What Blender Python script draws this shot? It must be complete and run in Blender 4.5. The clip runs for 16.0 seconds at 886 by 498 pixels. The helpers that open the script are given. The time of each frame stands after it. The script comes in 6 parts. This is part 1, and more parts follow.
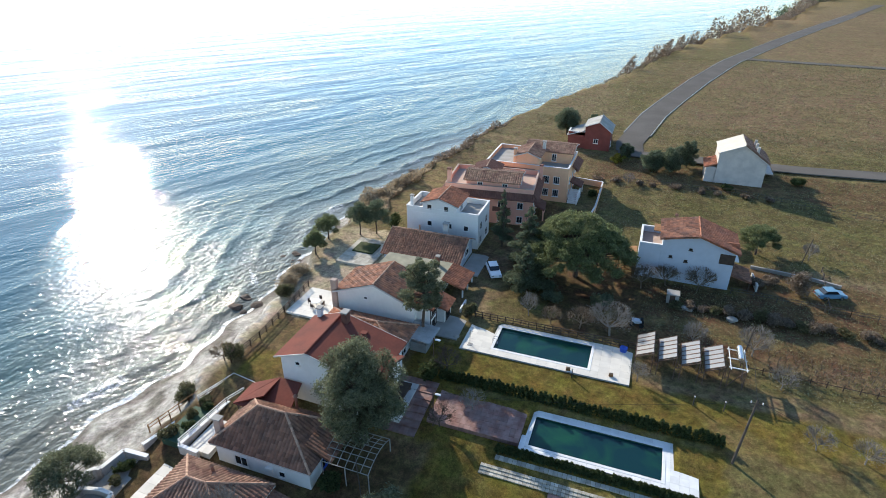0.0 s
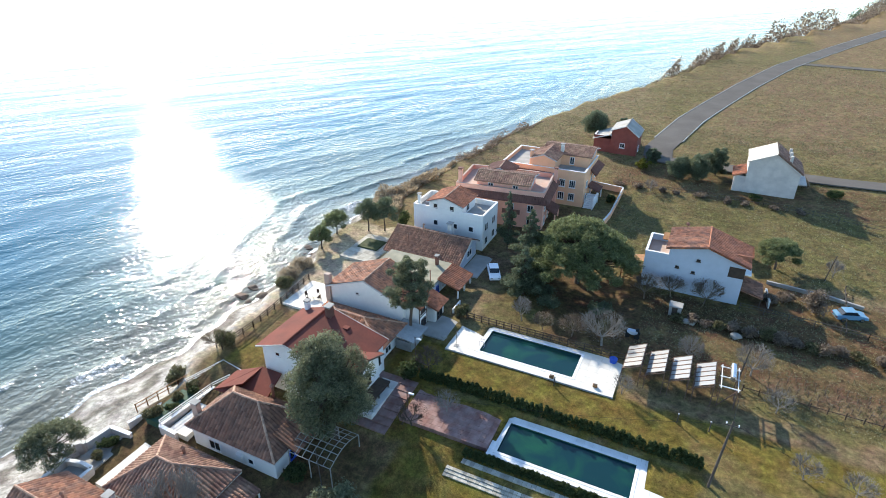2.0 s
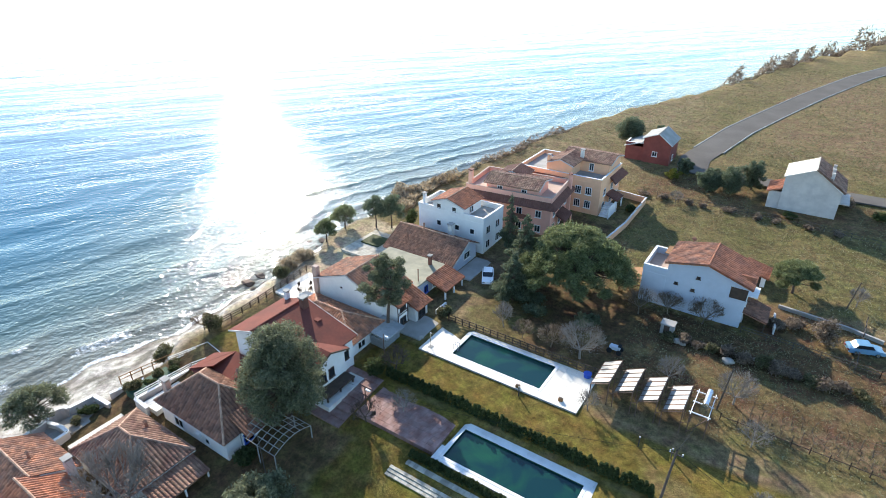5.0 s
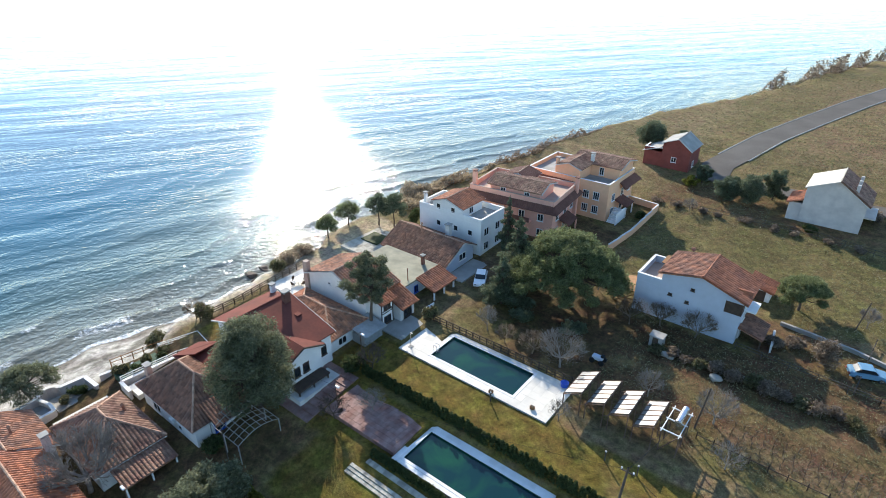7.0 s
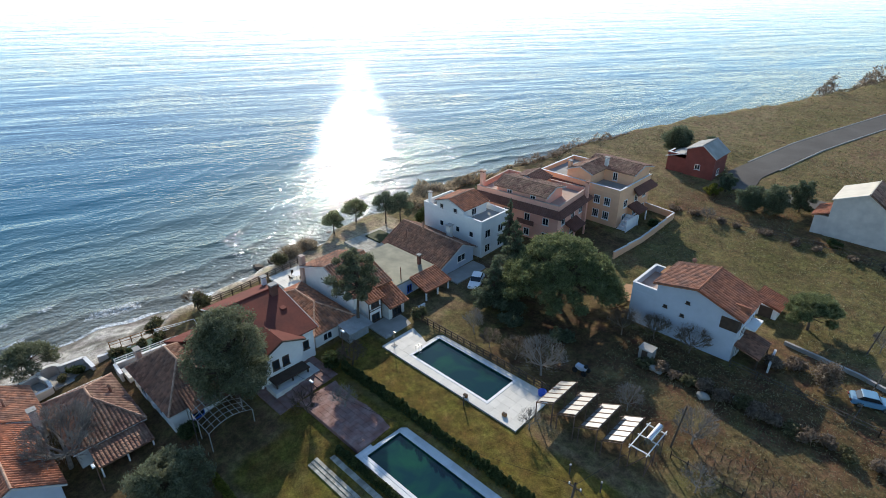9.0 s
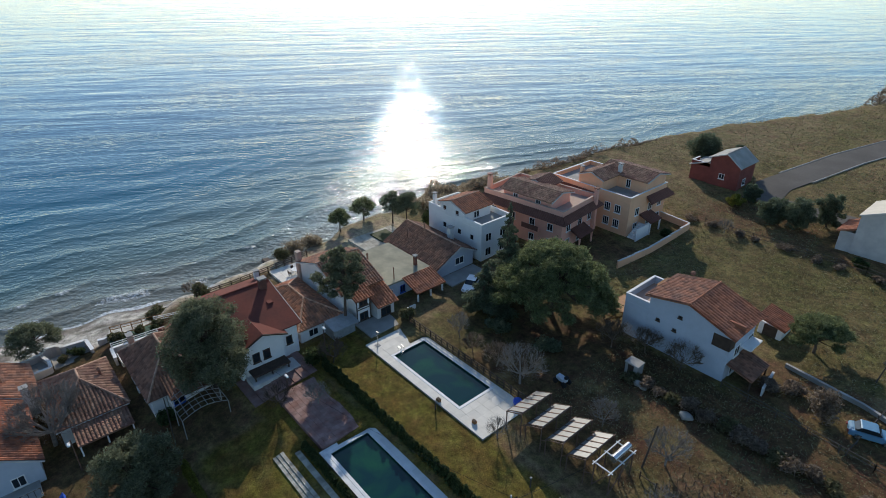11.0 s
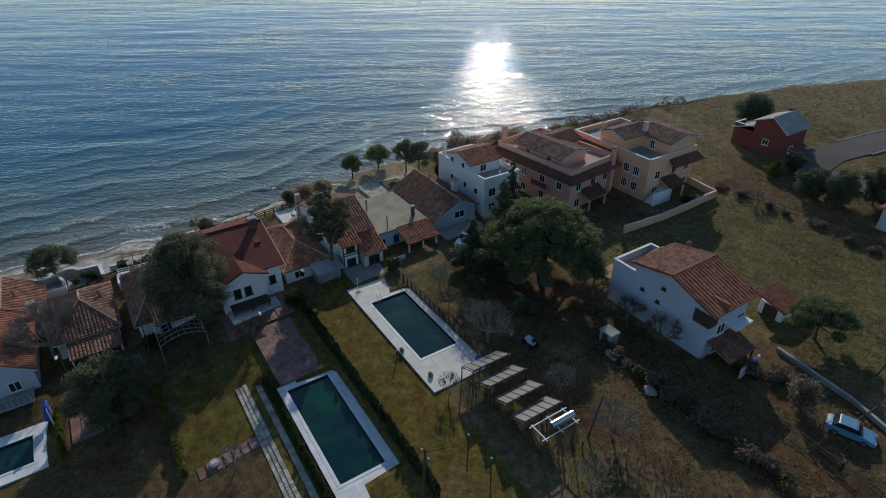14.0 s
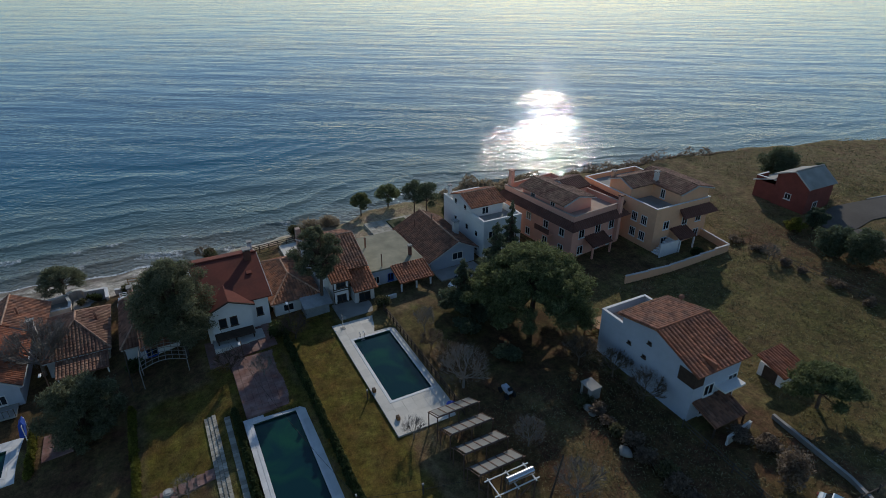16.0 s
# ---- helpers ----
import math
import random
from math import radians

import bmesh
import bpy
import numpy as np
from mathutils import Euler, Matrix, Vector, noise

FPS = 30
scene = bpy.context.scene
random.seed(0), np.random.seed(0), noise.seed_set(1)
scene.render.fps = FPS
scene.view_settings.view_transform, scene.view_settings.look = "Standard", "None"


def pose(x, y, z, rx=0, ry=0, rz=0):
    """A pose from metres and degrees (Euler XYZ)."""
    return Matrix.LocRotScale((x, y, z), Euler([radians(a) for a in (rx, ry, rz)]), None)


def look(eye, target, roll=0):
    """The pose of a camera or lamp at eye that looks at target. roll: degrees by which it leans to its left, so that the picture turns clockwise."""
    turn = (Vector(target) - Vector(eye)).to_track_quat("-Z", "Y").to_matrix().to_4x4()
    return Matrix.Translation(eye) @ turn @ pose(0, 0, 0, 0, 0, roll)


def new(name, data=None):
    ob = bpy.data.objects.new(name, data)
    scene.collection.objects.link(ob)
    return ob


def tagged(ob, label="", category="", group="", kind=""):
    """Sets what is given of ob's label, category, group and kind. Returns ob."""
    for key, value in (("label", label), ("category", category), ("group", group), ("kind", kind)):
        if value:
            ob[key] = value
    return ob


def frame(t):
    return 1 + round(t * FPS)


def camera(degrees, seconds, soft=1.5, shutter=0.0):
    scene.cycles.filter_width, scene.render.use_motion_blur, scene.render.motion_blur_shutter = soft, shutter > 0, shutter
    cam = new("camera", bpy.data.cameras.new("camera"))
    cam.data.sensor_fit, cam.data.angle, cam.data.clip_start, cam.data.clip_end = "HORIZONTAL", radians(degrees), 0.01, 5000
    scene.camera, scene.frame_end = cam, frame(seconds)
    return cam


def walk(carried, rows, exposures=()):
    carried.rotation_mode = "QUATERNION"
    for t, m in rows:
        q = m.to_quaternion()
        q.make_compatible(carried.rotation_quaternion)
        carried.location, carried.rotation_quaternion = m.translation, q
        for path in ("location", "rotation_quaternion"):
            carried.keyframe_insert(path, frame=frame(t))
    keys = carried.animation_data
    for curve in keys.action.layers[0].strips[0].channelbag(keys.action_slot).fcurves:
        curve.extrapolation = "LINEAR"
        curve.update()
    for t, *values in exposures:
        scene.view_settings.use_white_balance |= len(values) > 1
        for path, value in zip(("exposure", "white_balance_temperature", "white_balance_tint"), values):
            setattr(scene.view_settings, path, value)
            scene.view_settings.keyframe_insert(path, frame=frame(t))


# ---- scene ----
cam = camera(75.6, 16.0, soft=0.9)
# seconds, then the eye in metres and its turn in degrees
ROWS = [
    (0.0, 0.101, -0.105, 45.778, 62.402, 0.049, 20.222),
    (0.5, 1.866, 0.631, 45.715, 62.399, 0.079, 21.611),
    (1.0, 3.625, 1.481, 45.618, 62.426, 0.115, 23.051),
    (1.5, 5.355, 2.337, 45.508, 62.481, 0.121, 24.524),
    (2.0, 7.078, 3.252, 45.411, 62.475, 0.128, 25.884),
    (2.5, 8.793, 4.116, 45.288, 62.534, 0.139, 27.217),
    (3.0, 10.420, 5.060, 45.241, 62.533, 0.148, 28.547),
    (3.5, 12.088, 6.071, 45.147, 62.568, 0.169, 29.848),
    (4.0, 13.668, 7.059, 45.028, 62.640, 0.183, 31.075),
    (6.5, 20.872, 12.710, 44.869, 62.614, 0.045, 37.248),
    (7.0, 22.339, 13.995, 44.777, 62.640, 0.090, 38.434),
    (7.5, 23.722, 15.281, 44.730, 62.655, 0.111, 39.667),
    (8.0, 25.057, 16.613, 44.703, 62.604, 0.123, 40.961),
    (8.5, 26.411, 17.998, 44.652, 62.606, 0.173, 42.336),
    (9.0, 27.714, 19.361, 44.534, 62.685, 0.178, 43.731),
    (11.5, 33.494, 26.827, 44.047, 63.134, 0.202, 50.292),
    (12.0, 34.519, 28.351, 43.928, 63.610, 0.221, 51.536),
    (12.5, 35.585, 29.822, 43.662, 63.922, 0.230, 52.847),
    (13.0, 36.640, 31.330, 43.340, 59.038, 0.313, 54.330),
    (13.5, 37.473, 32.899, 43.430, 57.875, 0.294, 55.726),
    (14.0, 38.218, 34.491, 43.360, 58.314, 0.240, 57.071),
    (14.5, 39.022, 36.106, 43.233, 59.192, 0.182, 58.417),
    (15.0, 39.810, 37.710, 43.002, 60.799, 0.115, 59.728),
    (15.5, 40.592, 39.272, 42.786, 61.044, 0.034, 61.039),
    (16.0, 41.265, 40.969, 42.620, 62.648, -0.035, 62.380),
]
# the clip's camera closes down and cools a little as it turns to the open sea
EXPOSURES = [(0.0, 0.93, 6500, 10), (1.0, 1.1, 6500, 10), (2.0, 1.36, 6500, 10), (3.5, 1.56, 6500, 10), (4.2, 1.5, 6500, 10), (6.5, 1.28, 6500, 10), (7.0, 1.18, 6500, 10), (8.0, 0.92, 6455, 10), (9.0, 0.6, 6409, 10), (11.5, 0.02, 6295, 10), (12.5, -0.22, 6250, 10), (14.0, -0.46, 6250, 10), (16.0, -0.64, 6250, 10)]
walk(cam, [(t, pose(x, y, z, rx, ry, rz)) for t, x, y, z, rx, ry, rz in ROWS], EXPOSURES)

# ---------- world, sun, sky ----------
SUN_EL, SUN_AZ = 26.0, 52.0            # height over the sea; turned from +y towards -x
TO_SUN = Vector((-math.sin(radians(SUN_AZ)) * math.cos(radians(SUN_EL)), math.cos(radians(SUN_AZ)) * math.cos(radians(SUN_EL)), math.sin(radians(SUN_EL))))
world = bpy.data.worlds.new("sky")
scene.world = world
world.use_nodes = True
wn = world.node_tree.nodes
sky = wn.new("ShaderNodeTexSky")
sky.sky_type, sky.sun_disc = "NISHITA", False
sky.sun_elevation, sky.sun_rotation = radians(SUN_EL), radians(-SUN_AZ)
sky.dust_density, sky.air_density, sky.ozone_density = 0.3, 1.0, 2.8
wn["Background"].inputs["Strength"].default_value = 0.145
tint = wn.new("ShaderNodeMix")            # a cool winter sky
tint.data_type, tint.blend_type = "RGBA", "MULTIPLY"
tint.inputs[0].default_value, tint.inputs[7].default_value = 1.0, (0.895, 0.985, 1.015, 1)
world.node_tree.links.new(sky.outputs[0], tint.inputs[6])
world.node_tree.links.new(tint.outputs[2], wn["Background"].inputs["Color"])
sun = new("sun", bpy.data.lights.new("sun", "SUN"))
sun.data.energy, sun.data.angle, sun.data.color = 3.7, radians(0.5), (1.0, 0.92, 0.79)
sun.matrix_world = look((-80, 60, 80), Vector((-80, 60, 80)) - TO_SUN)

# ---------- materials ----------
def mat(name, col, rough=0.8, metal=0.0, spec=0.3, var=0.25, scale=3.0, fine=40.0, bump=0.15, col2=None, rand=0.0, island=0.0, leaf=0.0):
    """Base colour varied by stains and grain, with a fine relief. rand: per object, island: per piece of the mesh."""
    m = bpy.data.materials.new(name)
    m.use_nodes = True
    nt = m.node_tree
    N, L = nt.nodes, nt.links
    b = N["Principled BSDF"]
    b.inputs["Roughness"].default_value, b.inputs["Metallic"].default_value = rough, metal
    b.inputs["Specular IOR Level"].default_value = spec
    geo = N.new("ShaderNodeNewGeometry")
    n1, n2 = N.new("ShaderNodeTexNoise"), N.new("ShaderNodeTexNoise")
    for n, s, d in ((n1, 1.0 / scale, 5), (n2, fine / 10.0, 4)):
        L.new(geo.outputs["Position"], n.inputs["Vector"])
        n.inputs["Scale"].default_value, n.inputs["Detail"].default_value = s, d
    ramp = N.new("ShaderNodeMapRange")
    ramp.inputs[1].default_value, ramp.inputs[2].default_value = 0.35, 0.65
    L.new(n1.outputs[0], ramp.inputs[0])
    mix = N.new("ShaderNodeMix")
    mix.data_type = "RGBA"
    mix.inputs[6].default_value = (*col, 1)
    mix.inputs[7].default_value = (*(col2 or tuple(c * (1 - var) for c in col)), 1)
    L.new(ramp.outputs[0], mix.inputs[0])
    hsv = N.new("ShaderNodeHueSaturation")
    L.new(mix.outputs[2], hsv.inputs["Color"])
    add = N.new("ShaderNodeMapRange")
    add.inputs[3].default_value, add.inputs[4].default_value = 1 - var, 1 + var
    L.new(n2.outputs[0], add.inputs[0])
    val = add.outputs[0]
    if rand or island:
        r = N.new("ShaderNodeMapRange")
        k = rand or island
        r.inputs[3].default_value, r.inputs[4].default_value = 1 - k, 1 + k
        if rand:
            L.new(N.new("ShaderNodeObjectInfo").outputs["Random"], r.inputs[0])
        else:
            L.new(geo.outputs["Random Per Island"], r.inputs[0])
        mul = N.new("ShaderNodeMath")
        mul.operation = "MULTIPLY"
        L.new(val, mul.inputs[0])
        L.new(r.outputs[0], mul.inputs[1])
        val = mul.outputs[0]
    L.new(val, hsv.inputs["Value"])
    L.new(hsv.outputs[0], b.inputs["Base Color"])
    if bump:
        bp = N.new("ShaderNodeBump")
        bp.inputs["Strength"].default_value, bp.inputs["Distance"].default_value = bump, 0.05
        L.new(n2.outputs[0], bp.inputs["Height"])
        L.new(bp.outputs[0], b.inputs["Normal"])
    if leaf:                               # thin leaves let light through
        tr, mxs = N.new("ShaderNodeBsdfTranslucent"), N.new("ShaderNodeMixShader")
        mxs.inputs[0].default_value = leaf
        L.new(hsv.outputs[0], tr.inputs["Color"])
        L.new(b.outputs[0], mxs.inputs[1])
        L.new(tr.outputs[0], mxs.inputs[2])
        L.new(mxs.outputs[0], N["Material Output"].inputs["Surface"])
    return m


M = dict(
    tile_new=mat("tile_new", (0.43, 0.160, 0.080), 0.8, spec=0.2, var=0.3, scale=1.2, fine=25, col2=(0.27, 0.115, 0.07), island=0.25),
    tile_old=mat("tile_old", (0.39, 0.170, 0.093), 0.85, var=0.35, scale=1.0, fine=25, col2=(0.23, 0.125, 0.085), island=0.3),
    tile_brown=mat("tile_brown", (0.27, 0.125, 0.075), 0.85, var=0.3, scale=1.2, fine=25, col2=(0.17, 0.09, 0.06), island=0.3),
    tile_dull=mat("tile_dull", (0.32, 0.19, 0.125), 0.88, var=0.3, scale=1.5, fine=25, col2=(0.2, 0.1, 0.07), island=0.3),
    roof_red=mat("roof_red", (0.17, 0.052, 0.037), 0.9, spec=0.15, var=0.16, scale=2.2, fine=30, col2=(0.13, 0.045, 0.034)),
    ridge=mat("ridge", (0.46, 0.28, 0.19), 0.85, var=0.25, scale=0.6, rand=0.25),
    white=mat("white", (0.74, 0.73, 0.70), 0.8, var=0.07, scale=2.5, fine=20, bump=0.1),
    white_old=mat("white_old", (0.62, 0.60, 0.56), 0.85, var=0.12, scale=1.6, fine=12, bump=0.15, col2=(0.48, 0.46, 0.43)),
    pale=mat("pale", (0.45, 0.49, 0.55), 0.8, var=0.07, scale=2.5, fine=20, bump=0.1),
    pink=mat("pink", (0.76, 0.40, 0.29), 0.8, var=0.08, scale=3, fine=15, bump=0.1),
    orange=mat("orange", (0.80, 0.46, 0.27), 0.8, var=0.08, scale=3, fine=15, bump=0.1),
    redwall=mat("redwall", (0.22, 0.065, 0.05), 0.85, var=0.18, scale=1.5, fine=15, bump=0.15),
    skirt=mat("skirt", (0.19, 0.085, 0.06), 0.8, var=0.25, scale=1.5, fine=25),
    limewash=mat("limewash", (0.58, 0.52, 0.465), 0.88, var=0.13, scale=1.8, fine=12, bump=0.15, col2=(0.47, 0.42, 0.38)),
    cream=mat("cream", (0.60, 0.54, 0.44), 0.85, var=0.12, scale=2.0, fine=12, bump=0.1),
    concrete=mat("concrete", (0.36, 0.34, 0.31), 0.9, var=0.2, scale=2, fine=20, col2=(0.27, 0.26, 0.23)),
    terrace=mat("terrace", (0.46, 0.34, 0.27), 0.85, var=0.15, scale=2, fine=20),
    flatroof=mat("flatroof", (0.30, 0.28, 0.20), 0.9, var=0.22, scale=1.8, fine=10, col2=(0.22, 0.21, 0.15)),
    deck=mat("deck", (0.66, 0.62, 0.54), 0.75, var=0.1, scale=1.5, fine=15, rand=0.08, bump=0.08),
    deck_white=mat("deck_white", (0.70, 0.70, 0.68), 0.7, var=0.1, scale=1.0, fine=15, rand=0.08, bump=0.08),
    brick=mat("brick", (0.20, 0.10, 0.08), 0.85, var=0.25, scale=1.2, fine=20, rand=0.15, col2=(0.26, 0.17, 0.15)),
    stone=mat("stone", (0.42, 0.39, 0.32), 0.9, var=0.25, scale=0.8, fine=20, rand=0.3),
    asphalt=mat("asphalt", (0.125, 0.112, 0.098), 0.95, spec=0.1, var=0.15, scale=6, fine=30, col2=(0.098, 0.088, 0.077)),
    kerb=mat("kerb", (0.40, 0.38, 0.34), 0.9, var=0.2, scale=1, fine=20),
    sand_path=mat("sand_path", (0.20, 0.16, 0.11), 0.95, var=0.25, scale=1.5, fine=20),
    wood_dark=mat("wood_dark", (0.075, 0.05, 0.035), 0.8, var=0.3, scale=0.5, fine=40),
    wood=mat("wood", (0.30, 0.15, 0.06), 0.75, var=0.3, scale=0.5, fine=40),
    pole_wood=mat("pole_wood", (0.10, 0.08, 0.065), 0.9, var=0.3, scale=0.5, fine=40),
    metal_white=mat("metal_white", (0.7, 0.7, 0.68), 0.4, var=0.08, bump=0.0),
    steel=mat("steel", (0.62, 0.62, 0.62), 0.25, 0.9, var=0.1, bump=0.0),
    rust=mat("rust", (0.16, 0.10, 0.075), 0.7, 0.2, var=0.3, scale=0.4),
    panel=mat("panel", (0.25, 0.24, 0.215), 0.32, 0.0, 0.9, var=0.1, scale=0.6, bump=0.03),
    glass=mat("glass", (0.02, 0.025, 0.03), 0.06, 0.0, 0.6, var=0.1, bump=0.0),
    greyglass=mat("greyglass", (0.30, 0.32, 0.32), 0.3, 0.0, 0.5, var=0.2, scale=0.8, bump=0.02),
    blue=mat("blue", (0.03, 0.09, 0.45), 0.6, var=0.1, bump=0.0),
    tarp_blue=mat("tarp_blue", (0.20, 0.38, 0.55), 0.5, var=0.15, bump=0.05),
    car_white=mat("car_white", (0.78, 0.78, 0.78), 0.22, 0.0, 0.6, var=0.03, bump=0.0),
    car_blue=mat("car_blue", (0.12, 0.25, 0.37), 0.45, 0.0, 0.5, var=0.08, bump=0.0),
    rubber=mat("rubber", (0.02, 0.02, 0.02), 0.8, var=0.2, bump=0.0),
    bark=mat("bark", (0.11, 0.08, 0.06), 0.95, var=0.3, scale=0.4, fine=40, bump=0.4),
    bark_grey=mat("bark_grey", (0.27, 0.235, 0.20), 0.95, var=0.3, scale=0.4, fine=40),
    pine=mat("pine", (0.135, 0.15, 0.09), 0.7, spec=0.2, var=0.3, scale=0.9, fine=20, island=0.45, bump=0, col2=(0.18, 0.19, 0.115), leaf=0.5),
    stonepine=mat("stonepine", (0.13, 0.155, 0.068), 0.7, spec=0.2, var=0.3, scale=1.2, fine=20, island=0.45, bump=0, col2=(0.175, 0.195, 0.09), leaf=0.5),
    cedar=mat("cedar", (0.12, 0.15, 0.09), 0.7, spec=0.2, var=0.3, scale=0.9, fine=20, island=0.4, bump=0, col2=(0.12, 0.14, 0.085), leaf=0.45),
    thuja=mat("thuja", (0.050, 0.072, 0.028), 0.7, spec=0.15, var=0.3, scale=0.6, fine=20, island=0.45, bump=0, col2=(0.08, 0.095, 0.035), leaf=0.4),
    shrub=mat("shrub", (0.11, 0.115, 0.055), 0.8, spec=0.15, var=0.3, scale=0.8, fine=20, island=0.5, bump=0, col2=(0.15, 0.13, 0.07), leaf=0.4),
    yellowgreen=mat("yellowgreen", (0.20, 0.20, 0.04), 0.8, spec=0.15, var=0.3, scale=0.8, fine=20, island=0.5, bump=0, leaf=0.4),
    drybrush=mat("drybrush", (0.25, 0.195, 0.145), 0.9, spec=0.1, var=0.3, scale=0.8, fine=20, island=0.4, bump=0, col2=(0.17, 0.135, 0.105), leaf=0.5),
    reed=mat("reed", (0.40, 0.33, 0.23), 0.9, spec=0.1, var=0.3, scale=1.2, fine=20, island=0.4, bump=0, col2=(0.29, 0.23, 0.155), leaf=0.45),
    straw=mat("straw", (0.25, 0.22, 0.13), 0.95, spec=0.1, var=0.3, scale=4, fine=20, island=0.5, bump=0, col2=(0.16, 0.16, 0.08), leaf=0.35),
)

# ---------- building tools ----------
def part(name, bm, material, parent=None, label=""):
    me = bpy.data.meshes.new(name)
    if isinstance(bm, tuple):
        me.from_pydata(*bm)
    else:
        bm.normal_update()
        bm.to_mesh(me)
        bm.free()
    me.materials.append(M[material])
    ob = new(name, me)
    if parent is not None:
        ob.parent = parent
        ob.matrix_parent_inverse = parent.matrix_basis.inverted()
    if label:
        ob["label"] = label
    return ob


def thing(name, x, y, z, label, category, group="", kind=""):
    ob = new(name)
    ob.empty_display_size = 0.3
    ob.matrix_basis = pose(x, y, z)
    return tagged(ob, label, category, group, kind)


def box(bm, x0, x1, y0, y1, z0, z1, bevel=0.0):
    r = bmesh.ops.create_cube(bm, size=1, matrix=Matrix.LocRotScale(((x0 + x1) / 2, (y0 + y1) / 2, (z0 + z1) / 2), None, (abs(x1 - x0), abs(y1 - y0), abs(z1 - z0))))
    if bevel:
        es = list({e for v in r["verts"] for e in v.link_edges})
        bmesh.ops.bevel(bm, geom=es, offset=bevel, segments=1, affect="EDGES")
    return bm


def obox(*a, bevel=0.0):
    return box(bmesh.new(), *a, bevel=bevel)


def beam(bm, a, b, w=0.08, h=None, sides=4):
    """A straight bar from a to b."""
    a, b = Vector(a), Vector(b)
    d = b - a
    rot = d.to_track_quat("Z", "Y").to_matrix().to_4x4()
    k = w / 2 if sides > 4 else w / math.sqrt(2)
    m = Matrix.Translation((a + b) / 2) @ rot @ pose(0, 0, 0, 0, 0, 45 if sides == 4 else 0) 
    bmesh.ops.create_cone(bm, cap_ends=True, segments=sides, radius1=k, radius2=k, depth=d.length, matrix=m)
    return bm


def prism(pts, a0, a1, axis):
    """A profile, extruded: axis 'y' takes (x, z) points along y, 'x' takes (y, z) along x, 'z' takes (x, y) along z."""
    bm = bmesh.new()
    put = {"y": lambda p, a: (p[0], a, p[1]), "x": lambda p, a: (a, p[0], p[1]), "z": lambda p, a: (p[0], p[1], a)}[axis]
    lo, hi = [bm.verts.new(put(p, a0)) for p in pts], [bm.verts.new(put(p, a1)) for p in pts]
    bm.faces.new(lo)
    bm.faces.new(hi[::-1])
    n = len(pts)
    for i in range(n):
        bm.faces.new((lo[i], hi[i], hi[(i + 1) % n], lo[(i + 1) % n]))
    bmesh.ops.recalc_face_normals(bm, faces=bm.faces)
    return bm


def tiled(pts, pitch=0.40, course=0.44, rise=0.125, flat=False):
    """Roof covering over a plane polygon: rows of half-round tiles in courses that lap one another. The first two points are the eave."""
    p = [Vector(q) for q in pts]
    u = (p[1] - p[0]).normalized()
    nrm = u.cross(p[-1] - p[0]).normalized()
    if nrm.z < 0:
        nrm = -nrm
    v = nrm.cross(u)
    if v.z < 0:
        v = -v
    us = [(q - p[0]).dot(u) for q in p]
    vs = [(q - p[0]).dot(v) for q in p]
    bm = bmesh.new()
    if not flat:
        per = 6
        nu = int((max(us) - min(us)) / pitch) + 2
        nv = int((max(vs) - min(vs)) / course) + 2
        jit = random.Random(len(pts) * 7 + int(us[1] * 100))
        for j in range(nv):
            for i in range(nu):
                off = jit.uniform(-0.012, 0.012)
                rows_ = []
                for vv, lift in ((j * course, 0.055), ((j + 1) * course, 0.0)):
                    line = []
                    for k in range(4):
                        a = k / 3
                        uu = min(us) - pitch / 2 + (i + a) * pitch
                        h = 0.03 + rise * math.sin(math.pi * a) + lift + off
                        line.append(bm.verts.new(p[0] + u * uu + v * (min(vs) + vv) + nrm * h))
                    rows_.append(line)
                for k in range(3):
                    bm.faces.new((rows_[0][k], rows_[0][k + 1], rows_[1][k + 1], rows_[1][k]))
                q = [bm.verts.new(rows_[0][k].co - nrm * (0.03 + lift)) for k in (0, 3)]
                bm.faces.new((q[0], q[1], rows_[0][3], rows_[0][2], rows_[0][1], rows_[0][0]))
        c = sum(p, Vector()) / len(p)
        for a, b in zip(p, p[1:] + p[:1]):
            side = (b - a).cross(nrm).normalized()
            if side.dot(c - a) > 0:
                side = -side
            bmesh.ops.bisect_plane(bm, geom=bm.verts[:] + bm.edges[:] + bm.faces[:], plane_co=a, plane_no=side, clear_outer=True)
    lo = [bm.verts.new(q - nrm * 0.12) for q in p]
    hi = [bm.verts.new(q + nrm * (0.012 if not flat else 0.04)) for q in p]
    bm.faces.new(lo)
    bm.faces.new(hi[::-1])
    n = len(p)
    for i in range(n):
        bm.faces.new((lo[i], hi[i], hi[(i + 1) % n], lo[(i + 1) % n]))
    if flat:
        bmesh.ops.recalc_face_normals(bm, faces=bm.faces)
    return bm


def ridge(parent, a, b, material="ridge", r=0.13):
    """Ridge or hip tiles, one capping the next."""
    a, b = Vector(a), Vector(b)
    d = b - a
    n = max(2, int(d.length / 0.42))
    bm = bmesh.new()
    bmesh.ops.create_cone(bm, cap_ends=True, segments=8, radius1=r * 1.12, radius2=r * 0.9, depth=d.length / n * 1.08)
    turn = d.to_track_quat("Z", "Y")
    first = None
    for i in range(n):
        c = a + d * ((i + 0.5) / n) + Vector((0, 0, 0.03))
        if first is None:
            ob = first = part("ridge_tile", bm, material, parent)
        else:
            ob = new("ridge_tile", first.data)
            ob.parent, ob.matrix_parent_inverse = parent, parent.matrix_basis.inverted()
        ob.matrix_basis = Matrix.LocRotScale(c, turn, None)


